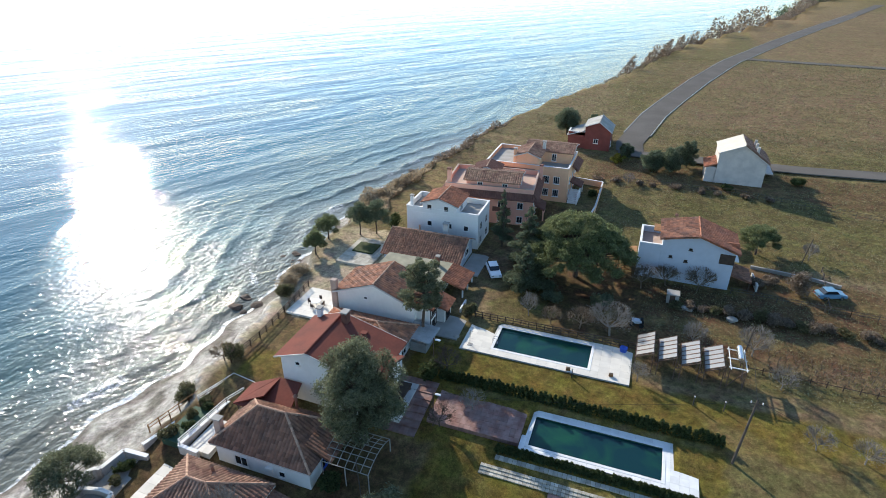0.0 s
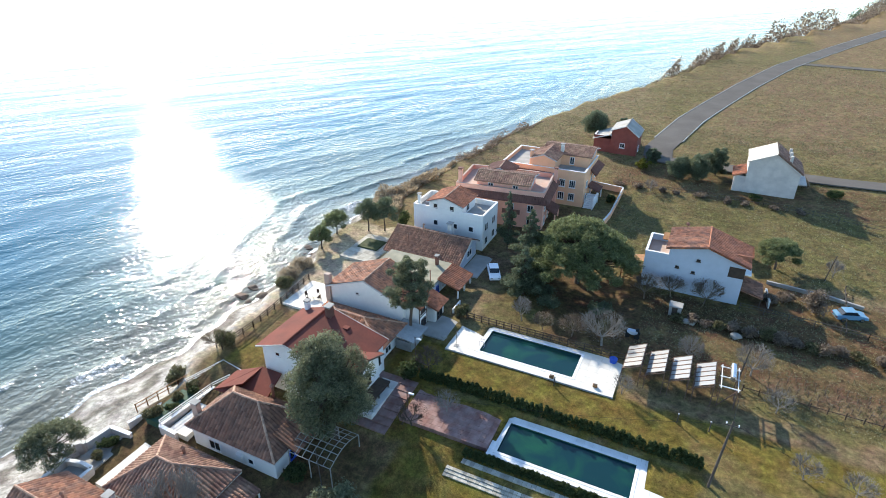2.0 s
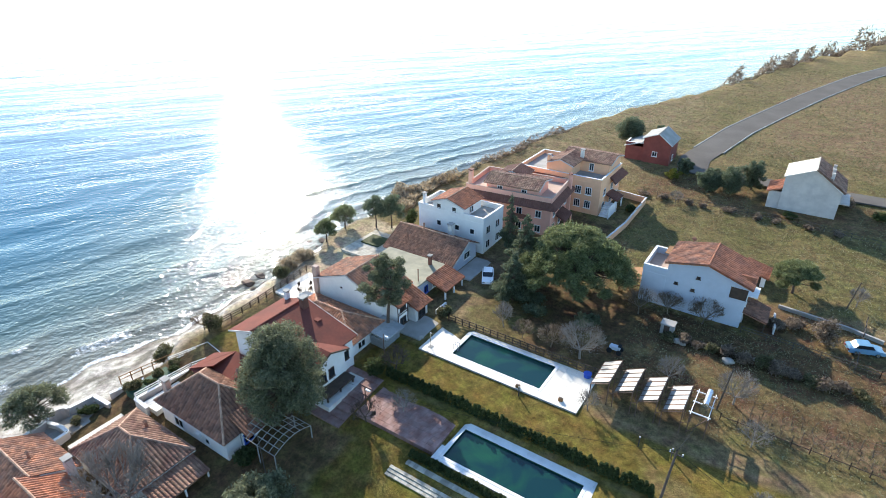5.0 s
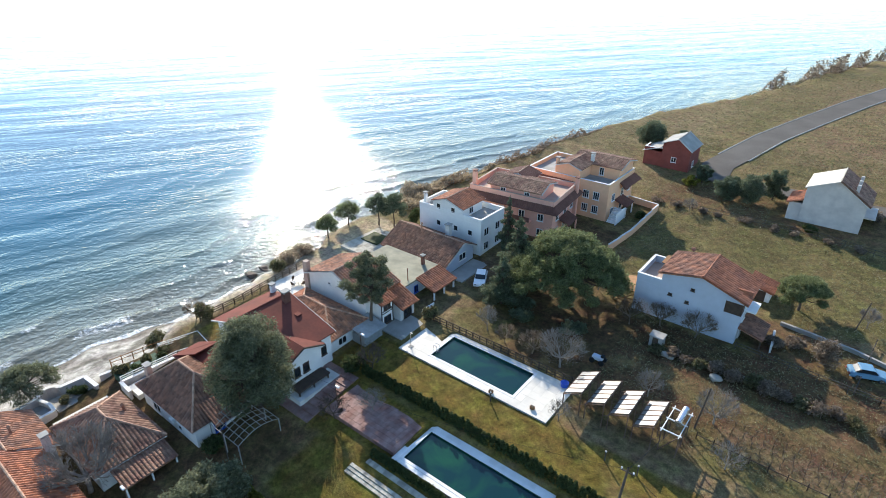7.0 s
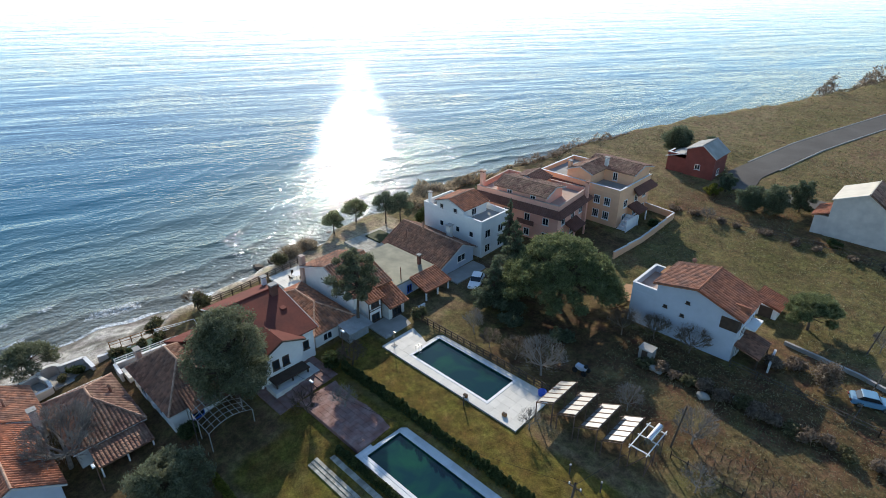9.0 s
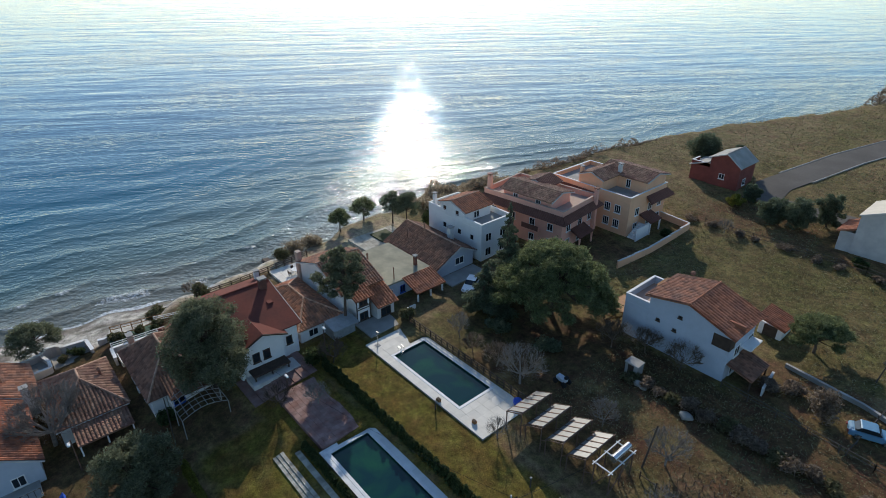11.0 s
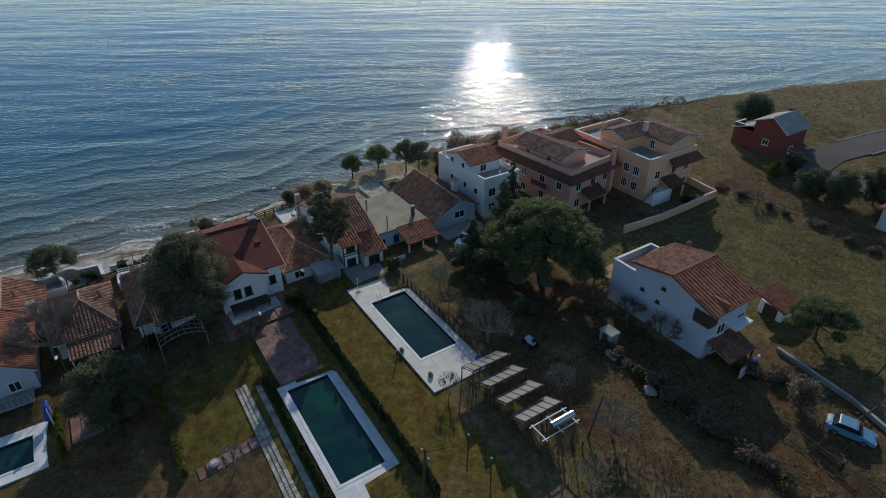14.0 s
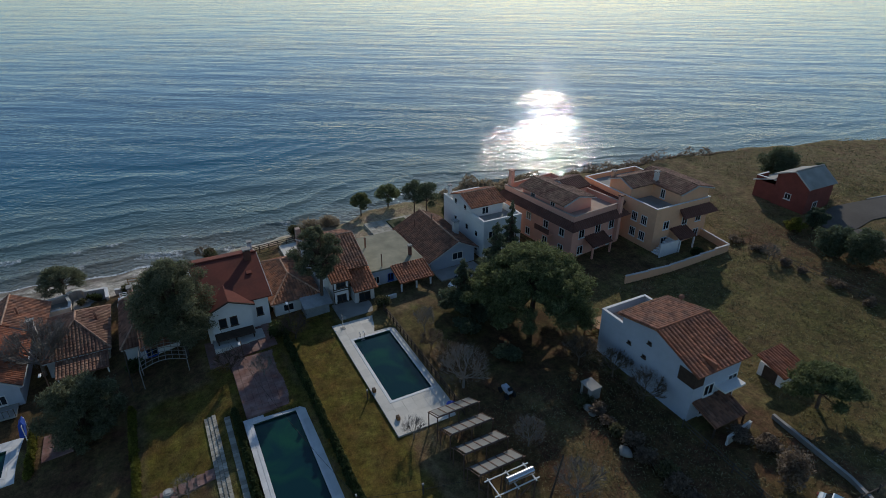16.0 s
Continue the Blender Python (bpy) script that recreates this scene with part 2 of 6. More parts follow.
def window(parent, x, y, z, w, h, face, frame_mat="white", shut=False, lights=2):
    """A window set on the wall's face ('x+', 'x-', 'y+', 'y-'): frame, sill and dark panes, at the wall's outer plane."""
    ax, sg = face[0], 1 if face[1] == "+" else -1
    def b(bm, u0, u1, z0, z1, d0, d1):
        if ax == "y":
            box(bm, x + u0, x + u1, y + sg * d0, y + sg * d1, z0, z1)
        else:
            box(bm, x + sg * d0, x + sg * d1, y + u0, y + u1, z0, z1)
        return bm
    fr = bmesh.new()
    t = 0.09
    b(fr, -w / 2, -w / 2 + t, z, z + h, -0.1, 0.05)
    b(fr, w / 2 - t, w / 2, z, z + h, -0.1, 0.05)
    b(fr, -w / 2 + t, w / 2 - t, z + h - t, z + h, -0.1, 0.05)
    b(fr, -w / 2 + t, w / 2 - t, z, z + t, -0.1, 0.05)
    for i in range(1, lights):
        c = -w / 2 + i * w / lights
        b(fr, c - 0.035, c + 0.035, z + t, z + h - t, -0.1, 0.04)
    win = part("window", fr, frame_mat, parent)
    part("pane", b(bmesh.new(), -w / 2 + t, w / 2 - t, z + t, z + h - t, -0.1, 0.012), "glass", win)
    part("sill", b(bmesh.new(), -w / 2 - 0.08, w / 2 + 0.08, z - 0.07, z - 0.003, -0.1, 0.14), frame_mat, win)
    return win


def chimney(parent, x, y, z0, z1, w=0.6, d=None, material="white_old", cap=True):
    d = d or w
    c = part("chimney", obox(x - w / 2, x + w / 2, y - d / 2, y + d / 2, z0, z1, bevel=0.02), material, parent)
    if cap:
        bm = obox(x - w / 2 - 0.1, x + w / 2 + 0.1, y - d / 2 - 0.1, y + d / 2 + 0.1, z1 + 0.18, z1 + 0.3)
        for sx in (-1, 1):
            for sy in (-1, 1):
                box(bm, x + sx * (w / 2 - 0.07) - 0.05, x + sx * (w / 2 - 0.07) + 0.05, y + sy * (d / 2 - 0.07) - 0.05, y + sy * (d / 2 - 0.07) + 0.05, z1, z1 + 0.18)
        part("chimney_cap", bm, "concrete" if material != "pink" else "skirt", c)
    return c


def flue(parent, x, y, z0, z1, r=0.13):
    bm = bmesh.new()
    bmesh.ops.create_cone(bm, cap_ends=True, segments=10, radius1=r, radius2=r, depth=z1 - z0, matrix=pose(x, y, (z0 + z1) / 2))
    bmesh.ops.create_cone(bm, cap_ends=True, segments=10, radius1=r * 1.7, radius2=r * 0.4, depth=r * 1.6, matrix=pose(x, y, z1 + r))
    return part("flue", bm, "tile_dull", parent, "clay vent pipe with a conical cap")


# ---------- the lie of the land ----------
SEA = -5.5
YS = [-150, -60, 0, 22, 36, 45, 60, 80, 115, 140, 250, 600, 2000]
ZS = [-5.0, -4.9, -4.5, -3.9, -2.2, -0.2, 0.4, 1.0, 2.0, 4.6, 7.0, 8.5, 10]
SY = [-200, -40, 20, 40, 55, 70, 82, 103, 122, 140, 165, 180, 200, 235, 262, 300, 368, 470, 580, 800, 1200, 2000]
SX = [-60, -59, -59.5, -57, -55, -56.5, -56.5, -59, -56, -51, -45.5, -41, -32, -20, -12, -2, 22, 66, 96, 170, 300, 560]


def smooth01(a):
    a = np.clip(a, 0, 1)
    return a * a * (3 - 2 * a)


def shore(y):
    y = np.asarray(y, float)
    return (np.interp(y - 3, SY, SX) + np.interp(y, SY, SX) + np.interp(y + 3, SY, SX)) / 3 + 0.7 * np.sin(y * 0.31) + 0.4 * np.sin(y * 0.83 + 1)


def land(x, y):
    """Height of the ground: beach or bluff by the water, then the gardens and fields."""
    x, y = np.asarray(x, float), np.asarray(y, float)
    top = (np.interp(y - 4, YS, ZS) + np.interp(y, YS, ZS) + np.interp(y + 4, YS, ZS)) / 3
    d = x - shore(y)
    wide = 9 - 3.2 * smooth01((y - 36) / 8) - 1.8 * smooth01((y - 64) / 14)
    beach = SEA + np.where(d < 0, d * 0.12, 1.5 * np.clip(d / wide, 0, 1))
    run = 4 - 1.4 * smooth01((y - 36) / 8) + 7 * smooth01((y - 85) / 30)
    k = smooth01((d - wide) / run)
    return np.where(d < wide, beach, (SEA + 1.5) * (1 - k) + top * k)


def gz(x, y):
    return float(land(x, y))

# ---------- ground ----------
def steps(a, b, fine, lo, hi, grow=1.16):
    """Coordinates: fine steps from a to b, growing ones out to lo and hi."""
    c = list(np.arange(a, b + 1e-6, fine))
    s = fine
    while c[-1] < hi:
        s *= grow
        c.append(c[-1] + s)
    s = fine
    while c[0] > lo:
        s *= grow
        c.insert(0, c[0] - s)
    return np.array(c)


def sheet(xs, ys, zf):
    X, Y = np.meshgrid(xs, ys)
    Z = zf(X, Y)
    nx, ny = len(xs), len(ys)
    idx = np.arange(nx * ny).reshape(ny, nx)
    quads = np.stack((idx[:-1, :-1], idx[:-1, 1:], idx[1:, 1:], idx[1:, :-1]), -1).reshape(-1, 4)
    me = bpy.data.meshes.new("sheet")
    me.from_pydata(np.stack((X, Y, Z), -1).reshape(-1, 3).tolist(), [], quads.tolist())
    me.polygons.foreach_set("use_smooth", [True] * len(me.polygons))
    return me, X.ravel(), Y.ravel()


def blot(x, y, s, seed):
    """Soft random patches between 0 and 1, about s metres wide."""
    rng = np.random.RandomState(seed)
    v = 0
    for i in range(7):
        a, p, f = rng.uniform(0, 6.28), rng.uniform(0, 6.28), rng.uniform(0.6, 2.2) / s * 3.0
        v = v + np.sin((x * math.cos(a) + y * math.sin(a)) * f + p + 1.3 * np.sin((y * math.cos(a) - x * math.sin(a)) * f * 0.7 + p * 2))
    return np.clip(0.5 + v / 7, 0, 1)


POOLS = ((-14.4, -2.4, 57.7, 62.5), (-6.7, 6.7, 44.0, 48.5), (-18.6, -14.6, 14.0, 20.6))


def ground_height(x, y):
    z = land(x, y) + 0.10 * (blot(x, y, 9, 3) - 0.5) * smooth01((np.asarray(x) - shore(y) - 10) / 6)
    for x0, x1, y0, y1 in POOLS:          # dug out under the pools
        inside = (x > x0 - 0.5) & (x < x1 + 0.5) & (y > y0 - 0.5) & (y < y1 + 0.5)
        z = np.where(inside, z - 1.8, z)
    return z


me, X, Y = sheet(steps(-66, 45, 0.6, -160, 1500), steps(4, 152, 0.6, -260, 2000), ground_height)
D = X - shore(Y)
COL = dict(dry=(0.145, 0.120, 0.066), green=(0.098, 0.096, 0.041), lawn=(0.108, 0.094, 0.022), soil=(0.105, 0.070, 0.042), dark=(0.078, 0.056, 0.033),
           plough=(0.148, 0.112, 0.072), sand=(0.42, 0.385, 0.33), wet=(0.17, 0.145, 0.115), weed=(0.10, 0.085, 0.06), brush=(0.16, 0.135, 0.085), track=(0.165, 0.132, 0.09))
C = np.zeros((len(X), 3)) + COL["dry"]


def cover(name, mask, soft=1.0):
    global C
    k = np.clip(mask, 0, 1)[:, None] * soft
    C = C * (1 - k) + np.array(COL[name]) * k


def rect(x0, x1, y0, y1, edge=0.8, wobble=1.2, seed=1):
    w = wobble * (blot(X, Y, 3.5, seed) - 0.5)
    return smooth01((np.minimum(np.minimum(X - x0, x1 - X), np.minimum(Y - y0, y1 - Y)) + w) / edge)


b1, b2, b3 = blot(X, Y, 14, 11), blot(X, Y, 5, 12), blot(X, Y, 2.2, 13)
cover("green", smooth01((b1 - 0.45) * 4) * 0.55 + 0.25 * b3)
cover("green", rect(-8, 46, 90, 118, 3, 5) * (0.35 + 0.5 * b2))
cover("soil", rect(-12, 60, 118.5, 132, 2, 3, 2) * (0.35 + 0.5 * b2))
cover("plough", rect(4, 90, 150, 256, 4, 6, 3) * (0.30 + 0.65 * smooth01((b1 - 0.35) * 3)))
cover("plough", rect(36, 260, 268, 520, 6, 6, 4) * 0.6)
cover("brush", rect(-45, -8, 118, 300, 6, 8, 5) * (0.4 + 0.4 * b2))
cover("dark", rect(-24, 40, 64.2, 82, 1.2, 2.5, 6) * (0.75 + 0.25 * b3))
cover("green", rect(-24, -8, 63.5, 75, 1.5, 2.5, 7) * (0.4 + 0.5 * b2))
cover("soil", rect(3, 60, 65, 75, 1.5, 1.5, 8) * (0.5 + 0.4 * b2))
cover("dry", rect(3, 60, 68.5, 73.5, 1.5, 1.5, 9) * (0.3 + 0.4 * b3))
cover("plough", rect(17, 60, 63.8, 68.2, 0.8, 0.8, 10) * 0.9)
cover("soil", rect(15, 42, 76, 92, 1.5, 2, 15) * (0.5 + 0.4 * b2))
cover("track", rect(26, 60, 88, 92.5, 1.2, 1.2, 16) * 0.8)
cover("lawn", rect(-24, 30, 49.8, 57.5, 0.6, 0.6, 17) * (0.80 + 0.2 * b3))
cover("lawn", rect(-24, 13, 40.8, 50, 0.6, 0.8, 18) * (0.75 + 0.25 * b3))
cover("dry", rect(10, 40, 49, 54, 2.5, 3, 19) * (0.35 + 0.4 * b2))
cover("track", rect(3.5, 60, 56.6, 60.5, 1.0, 1.2, 20) * (0.55 + 0.35 * b3))
cover("green", rect(5, 60, 58.2, 58.9, 0.5, 0.7, 21) * 0.5)
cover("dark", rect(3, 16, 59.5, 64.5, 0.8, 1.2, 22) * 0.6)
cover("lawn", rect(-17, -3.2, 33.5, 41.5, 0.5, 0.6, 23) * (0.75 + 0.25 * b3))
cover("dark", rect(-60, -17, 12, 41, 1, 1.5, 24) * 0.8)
cover("soil", rect(-16, 10, 5, 33, 1, 1.5, 25) * (0.6 + 0.4 * b2))
cover("soil", rect(-3, 10, 32, 39.4, 0.6, 0.8, 26) * 0.7)
cover("soil", rect(-45, -24, 41, 64, 1, 1.5, 27) * 0.5)
cover("track", rect(-24, -16.5, 62, 90, 1.2, 2, 28) * (0.35 + 0.3 * b2))
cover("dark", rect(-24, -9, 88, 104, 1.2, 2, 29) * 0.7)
wide = 9 - 3.2 * smooth01((Y - 36) / 8) - 1.8 * smooth01((Y - 64) / 14)
weed = blot(X, Y * 0.35, 1.8, 31)
beach = smooth01((wide + 2.5 + 2.6 * smooth01((Y - 34) / 8) * smooth01((66 - Y) / 6) - D) / 2)
cover("sand", rect(-52, -37, 55, 83, 1.0, 2.0, 32) * (0.5 + 0.35 * b2))
cover("lawn", rect(-43.8, -38.0, 42.8, 48.2, 0.6, 0.6, 33) * 0.8)
cover("brush", smooth01((wide + 7 - D) / 5) * (Y > 62) * 0.8)
cover("sand", beach)
cover("weed", beach * smooth01((weed - 0.58) * 7) * smooth01((D - 1.5) / 1.5) * smooth01((7.5 - D) / 2) * 0.75)
cover("wet", smooth01((2.2 + 0.8 * np.sin(Y * 0.5) - D) / 1.6) * 0.9)
C[:, :3] *= np.where((D > wide + 3)[:, None], np.array((1.14, 1.0, 0.80)), 1.0)      # the land's warm soil
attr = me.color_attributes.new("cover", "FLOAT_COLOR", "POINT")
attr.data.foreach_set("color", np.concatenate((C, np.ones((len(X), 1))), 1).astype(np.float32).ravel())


def ground_material():
    m = bpy.data.materials.new("earth")
    m.use_nodes = True
    N, L = m.node_tree.nodes, m.node_tree.links
    b = N["Principled BSDF"]
    b.inputs["Roughness"].default_value, b.inputs["Specular IOR Level"].default_value = 0.95, 0.12
    a, geo = N.new("ShaderNodeAttribute"), N.new("ShaderNodeNewGeometry")
    a.attribute_name = "cover"
    tot = None
    for s, lo, hi in ((9.0, 0.45, 1.55), (2.0, 0.5, 1.5), (0.8, 0.55, 1.45), (0.2, 0.75, 1.25)):
        n, r = N.new("ShaderNodeTexNoise"), N.new("ShaderNodeMapRange")
        n.inputs["Scale"].default_value, n.inputs["Detail"].default_value, n.inputs["Roughness"].default_value = s, 6, 0.7
        L.new(geo.outputs["Position"], n.inputs["Vector"])
        r.inputs[1].default_value, r.inputs[2].default_value, r.inputs[3].default_value, r.inputs[4].default_value = 0.25, 0.75, lo, hi
        L.new(n.outputs[0], r.inputs[0])
        if tot is None:
            tot, first = r.outputs[0], n
        else:
            k = N.new("ShaderNodeMath")
            k.operation = "MULTIPLY"
            L.new(tot, k.inputs[0])
            L.new(r.outputs[0], k.inputs[1])
            tot = k.outputs[0]
    mp, st, sr, k = N.new("ShaderNodeMapping"), N.new("ShaderNodeTexNoise"), N.new("ShaderNodeMapRange"), N.new("ShaderNodeMath")
    mp.inputs["Scale"].default_value = (0.05, 1.1, 0.1)          # mowing and ploughing streaks
    mp.inputs["Rotation"].default_value = (0, 0, radians(2))
    L.new(geo.outputs["Position"], mp.inputs["Vector"])
    L.new(mp.outputs[0], st.inputs["Vector"])
    st.inputs["Scale"].default_value, st.inputs["Detail"].default_value = 1.0, 5
    sr.inputs[1].default_value, sr.inputs[2].default_value, sr.inputs[3].default_value, sr.inputs[4].default_value = 0.3, 0.7, 0.93, 1.07
    L.new(st.outputs[0], sr.inputs[0])
    k.operation = "MULTIPLY"
    L.new(tot, k.inputs[0])
    L.new(sr.outputs[0], k.inputs[1])
    tot = k.outputs[0]
    h = N.new("ShaderNodeHueSaturation")
    L.new(a.outputs["Color"], h.inputs["Color"])
    L.new(tot, h.inputs["Value"])
    hn, hr = N.new("ShaderNodeTexNoise"), N.new("ShaderNodeMapRange")      # greener and strawier clumps
    hn.inputs["Scale"].default_value, hn.inputs["Detail"].default_value, hn.inputs["Roughness"].default_value = 0.45, 5, 0.7
    L.new(geo.outputs["Position"], hn.inputs["Vector"])
    hr.inputs[1].default_value, hr.inputs[2].default_value, hr.inputs[3].default_value, hr.inputs[4].default_value = 0.3, 0.7, 0.465, 0.530
    L.new(hn.outputs[0], hr.inputs[0])
    L.new(hr.outputs[0], h.inputs["Hue"])
    L.new(h.outputs[0], b.inputs["Base Color"])
    bp = N.new("ShaderNodeBump")
    bp.inputs["Strength"].default_value, bp.inputs["Distance"].default_value = 0.7, 0.18
    L.new(first.outputs[0], bp.inputs["Height"])
    L.new(bp.outputs[0], b.inputs["Normal"])
    return m


M["earth"] = ground_material()
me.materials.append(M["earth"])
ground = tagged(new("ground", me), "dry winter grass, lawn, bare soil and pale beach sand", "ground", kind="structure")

# ---------- sea ----------
def sea_material():
    m = bpy.data.materials.new("sea_water")
    m.use_nodes = True
    N, L = m.node_tree.nodes, m.node_tree.links
    b = N["Principled BSDF"]
    b.inputs["IOR"].default_value = 1.33
    geo, off, foam = N.new("ShaderNodeNewGeometry"), N.new("ShaderNodeAttribute"), N.new("ShaderNodeAttribute")
    off.attribute_name, foam.attribute_name = "offshore", "surf"
    ramp = N.new("ShaderNodeValToRGB")
    e = ramp.color_ramp.elements
    e[0].position, e[0].color = 0.0, (0.14, 0.14, 0.11, 1)
    e[1].position, e[1].color = 1.0, (0.003, 0.054, 0.108, 1)
    for p, c in ((0.12, (0.075, 0.115, 0.105, 1)), (0.35, (0.008, 0.078, 0.115, 1))):
        k = e.new(p)
        k.color = c
    wob = N.new("ShaderNodeTexNoise")
    wob.inputs["Scale"].default_value, wob.inputs["Detail"].default_value = 0.06, 4
    L.new(geo.outputs["Position"], wob.inputs["Vector"])
    ad = N.new("ShaderNodeMath")
    ad.operation = "MULTIPLY_ADD"
    ad.inputs[1].default_value = 0.25
    L.new(wob.outputs[0], ad.inputs[0])
    L.new(off.outputs["Fac"], ad.inputs[2])
    sb = N.new("ShaderNodeMath")
    sb.operation = "SUBTRACT"
    sb.inputs[1].default_value = 0.125
    L.new(ad.outputs[0], sb.inputs[0])
    L.new(sb.outputs[0], ramp.inputs[0])
    # broken foam
    fn = N.new("ShaderNodeTexNoise")
    fn.inputs["Scale"].default_value, fn.inputs["Detail"].default_value, fn.inputs["Roughness"].default_value = 2.0, 9, 0.85
    L.new(geo.outputs["Position"], fn.inputs["Vector"])
    fm = N.new("ShaderNodeMath")
    fm.operation = "ADD"
    L.new(fn.outputs[0], fm.inputs[0])
    L.new(foam.outputs["Fac"], fm.inputs[1])
    fr = N.new("ShaderNodeMapRange")
    fr.inputs[1].default_value, fr.inputs[2].default_value = 1.02, 1.22
    L.new(fm.outputs[0], fr.inputs[0])
    mx = N.new("ShaderNodeMix")
    mx.data_type = "RGBA"
    mx.inputs[7].default_value = (0.72, 0.74, 0.74, 1)
    L.new(fr.outputs[0], mx.inputs[0])
    L.new(ramp.outputs[0], mx.inputs[6])
    L.new(mx.outputs[2], b.inputs["Base Color"])
    rr = N.new("ShaderNodeMapRange")
    rr.inputs[3].default_value, rr.inputs[4].default_value = 0.045, 0.8
    L.new(fr.outputs[0], rr.inputs[0])
    L.new(rr.outputs[0], b.inputs["Roughness"])
    # long swell crests and shorter ripples across the swell's run, rising and falling in gusts
    calm = N.new("ShaderNodeMapRange")          # choppier over the shallows
    calm.inputs[3].default_value, calm.inputs[4].default_value = 1.25, 0.62
    L.new(off.outputs["Fac"], calm.inputs[0])
    gust, gr, gm = N.new("ShaderNodeTexNoise"), N.new("ShaderNodeMapRange"), N.new("ShaderNodeMath")
    gust.inputs["Scale"].default_value, gust.inputs["Detail"].default_value = 0.05, 4
    gmap = N.new("ShaderNodeMapping")
    gmap.vector_type = "TEXTURE"
    gmap.inputs["Rotation"].default_value, gmap.inputs["Scale"].default_value = (0, 0, radians(-33)), (1.0, 2.2, 1.0)
    L.new(geo.outputs["Position"], gmap.inputs["Vector"])
    L.new(gmap.outputs[0], gust.inputs["Vector"])
    gr.inputs[1].default_value, gr.inputs[2].default_value, gr.inputs[3].default_value, gr.inputs[4].default_value = 0.40, 0.60, 0.68, 1.42
    L.new(gust.outputs[0], gr.inputs[0])
    gm.operation = "MULTIPLY"
    L.new(calm.outputs[0], gm.inputs[0])
    L.new(gr.outputs[0], gm.inputs[1])
    chop = N.new("ShaderNodeMapRange")          # cross waves on the beach alone
    chop.inputs[2].default_value, chop.inputs[3].default_value, chop.inputs[4].default_value = 0.40, 1.0, 0.08
    L.new(off.outputs["Fac"], chop.inputs[0])
    prev = None
    for turn, long, s, ds, drive in ((-33, 4.5, 0.085, 0.75, None), (-42, 3.5, 0.22, 0.11, None), (-27, 2.6, 0.75, 0.155, gm), (-37, 2.2, 2.1, 0.068, gm), (10, 1.3, 1.3, 0.30, chop)):
        mp = N.new("ShaderNodeMapping")
        mp.vector_type = "TEXTURE"
        mp.inputs["Rotation"].default_value = (0, 0, radians(turn))
        mp.inputs["Scale"].default_value = (1.0, long, 1.0)
        L.new(geo.outputs["Position"], mp.inputs["Vector"])
        n = N.new("ShaderNodeTexNoise")
        n.inputs["Scale"].default_value, n.inputs["Detail"].default_value = s, 2
        L.new(mp.outputs[0], n.inputs["Vector"])
        bp = N.new("ShaderNodeBump")
        bp.inputs["Strength"].default_value, bp.inputs["Distance"].default_value = 0.9, ds
        L.new(n.outputs[0], bp.inputs["Height"])
        if drive:
            L.new(drive.outputs[0], bp.inputs["Strength"])
        if prev:
            L.new(prev.outputs[0], bp.inputs["Normal"])
        prev = bp
    L.new(prev.outputs[0], b.inputs["Normal"])
    return m


def swell(x, y):
    """Long low swell turning in on the beach, steeper near it."""
    d = shore(y) - x
    w = 4.5 * np.sin(y * 0.045) + 2.0 * np.sin(y * 0.11 + 1.0) + 1.5 * np.sin(y * 0.021 + x * 0.03)
    near = np.exp(-np.clip(d, 0, None) / 30.0)
    ph = (d + w) / (6.5 + 0.02 * np.clip(d, 0, 200)) * 6.28
    fr = ph / 6.28 - np.round(ph / 6.28)
    h = 0.55 * near * np.exp(-(np.where(fr > 0, fr * 0.55, fr) / 0.11) ** 2) * (0.25 + 0.75 * blot(x * 0.6, y, 16, 45)) * smooth01(d / 3)
    h = h + 0.035 * np.sin((-0.93 * x + 0.36 * y) * 0.55 + 2 * np.sin(y * 0.05)) + 0.03 * np.sin((-0.8 * x + 0.6 * y) * 0.31 + 1.7 * np.sin(x * 0.03))
    return SEA + h * smooth01((d + 3) / 5)


me, X, Y = sheet(steps(-120, -44, 0.45, -2600, 700, 1.10), steps(0, 150, 0.9, -900, 2600, 1.10), swell)
D = shore(Y) - X
W = 4.5 * np.sin(Y * 0.045) + 2.0 * np.sin(Y * 0.11 + 1.0) + 1.5 * np.sin(Y * 0.021 + X * 0.03)
PH = (D + W) / (6.5 + 0.02 * np.clip(D, 0, 200))
FR = PH - np.round(PH)
crest = np.exp(-(np.where(FR > 0, FR, FR * 0.5) / 0.13) ** 2)
patch = blot(X, Y, 9, 41)
surf = 0.60 * np.exp(-((D - 0.3) / 0.8) ** 2) + 0.52 * crest * smooth01((patch - 0.50) * 6) * smooth01((26 - D) / 10) * smooth01(D / 2)
surf = surf + 0.26 * smooth01((10 - D) / 7) * patch
streak = blot(X * 1.6, Y * 0.45, 7, 43)
surf = surf + 0.30 * smooth01((streak - 0.56) * 6) * smooth01((D - 2) / 3) * smooth01((19 - D) / 6) * smooth01((70 - Y) / 12)
a1 = me.attributes.new("offshore", "FLOAT", "POINT")
a1.data.foreach_set("value", np.clip(D / 160.0, 0, 1).astype(np.float32))
a2 = me.attributes.new("surf", "FLOAT", "POINT")
a2.data.foreach_set("value", np.clip(surf, 0, np.where(D < 1.2, 0.66, 0.58)).astype(np.float32))
M["sea_water"] = sea_material()
me.materials.append(M["sea_water"])
tagged(new("sea", me), "blue-green sea with low swell and foam at the beach", "sea", kind="structure")

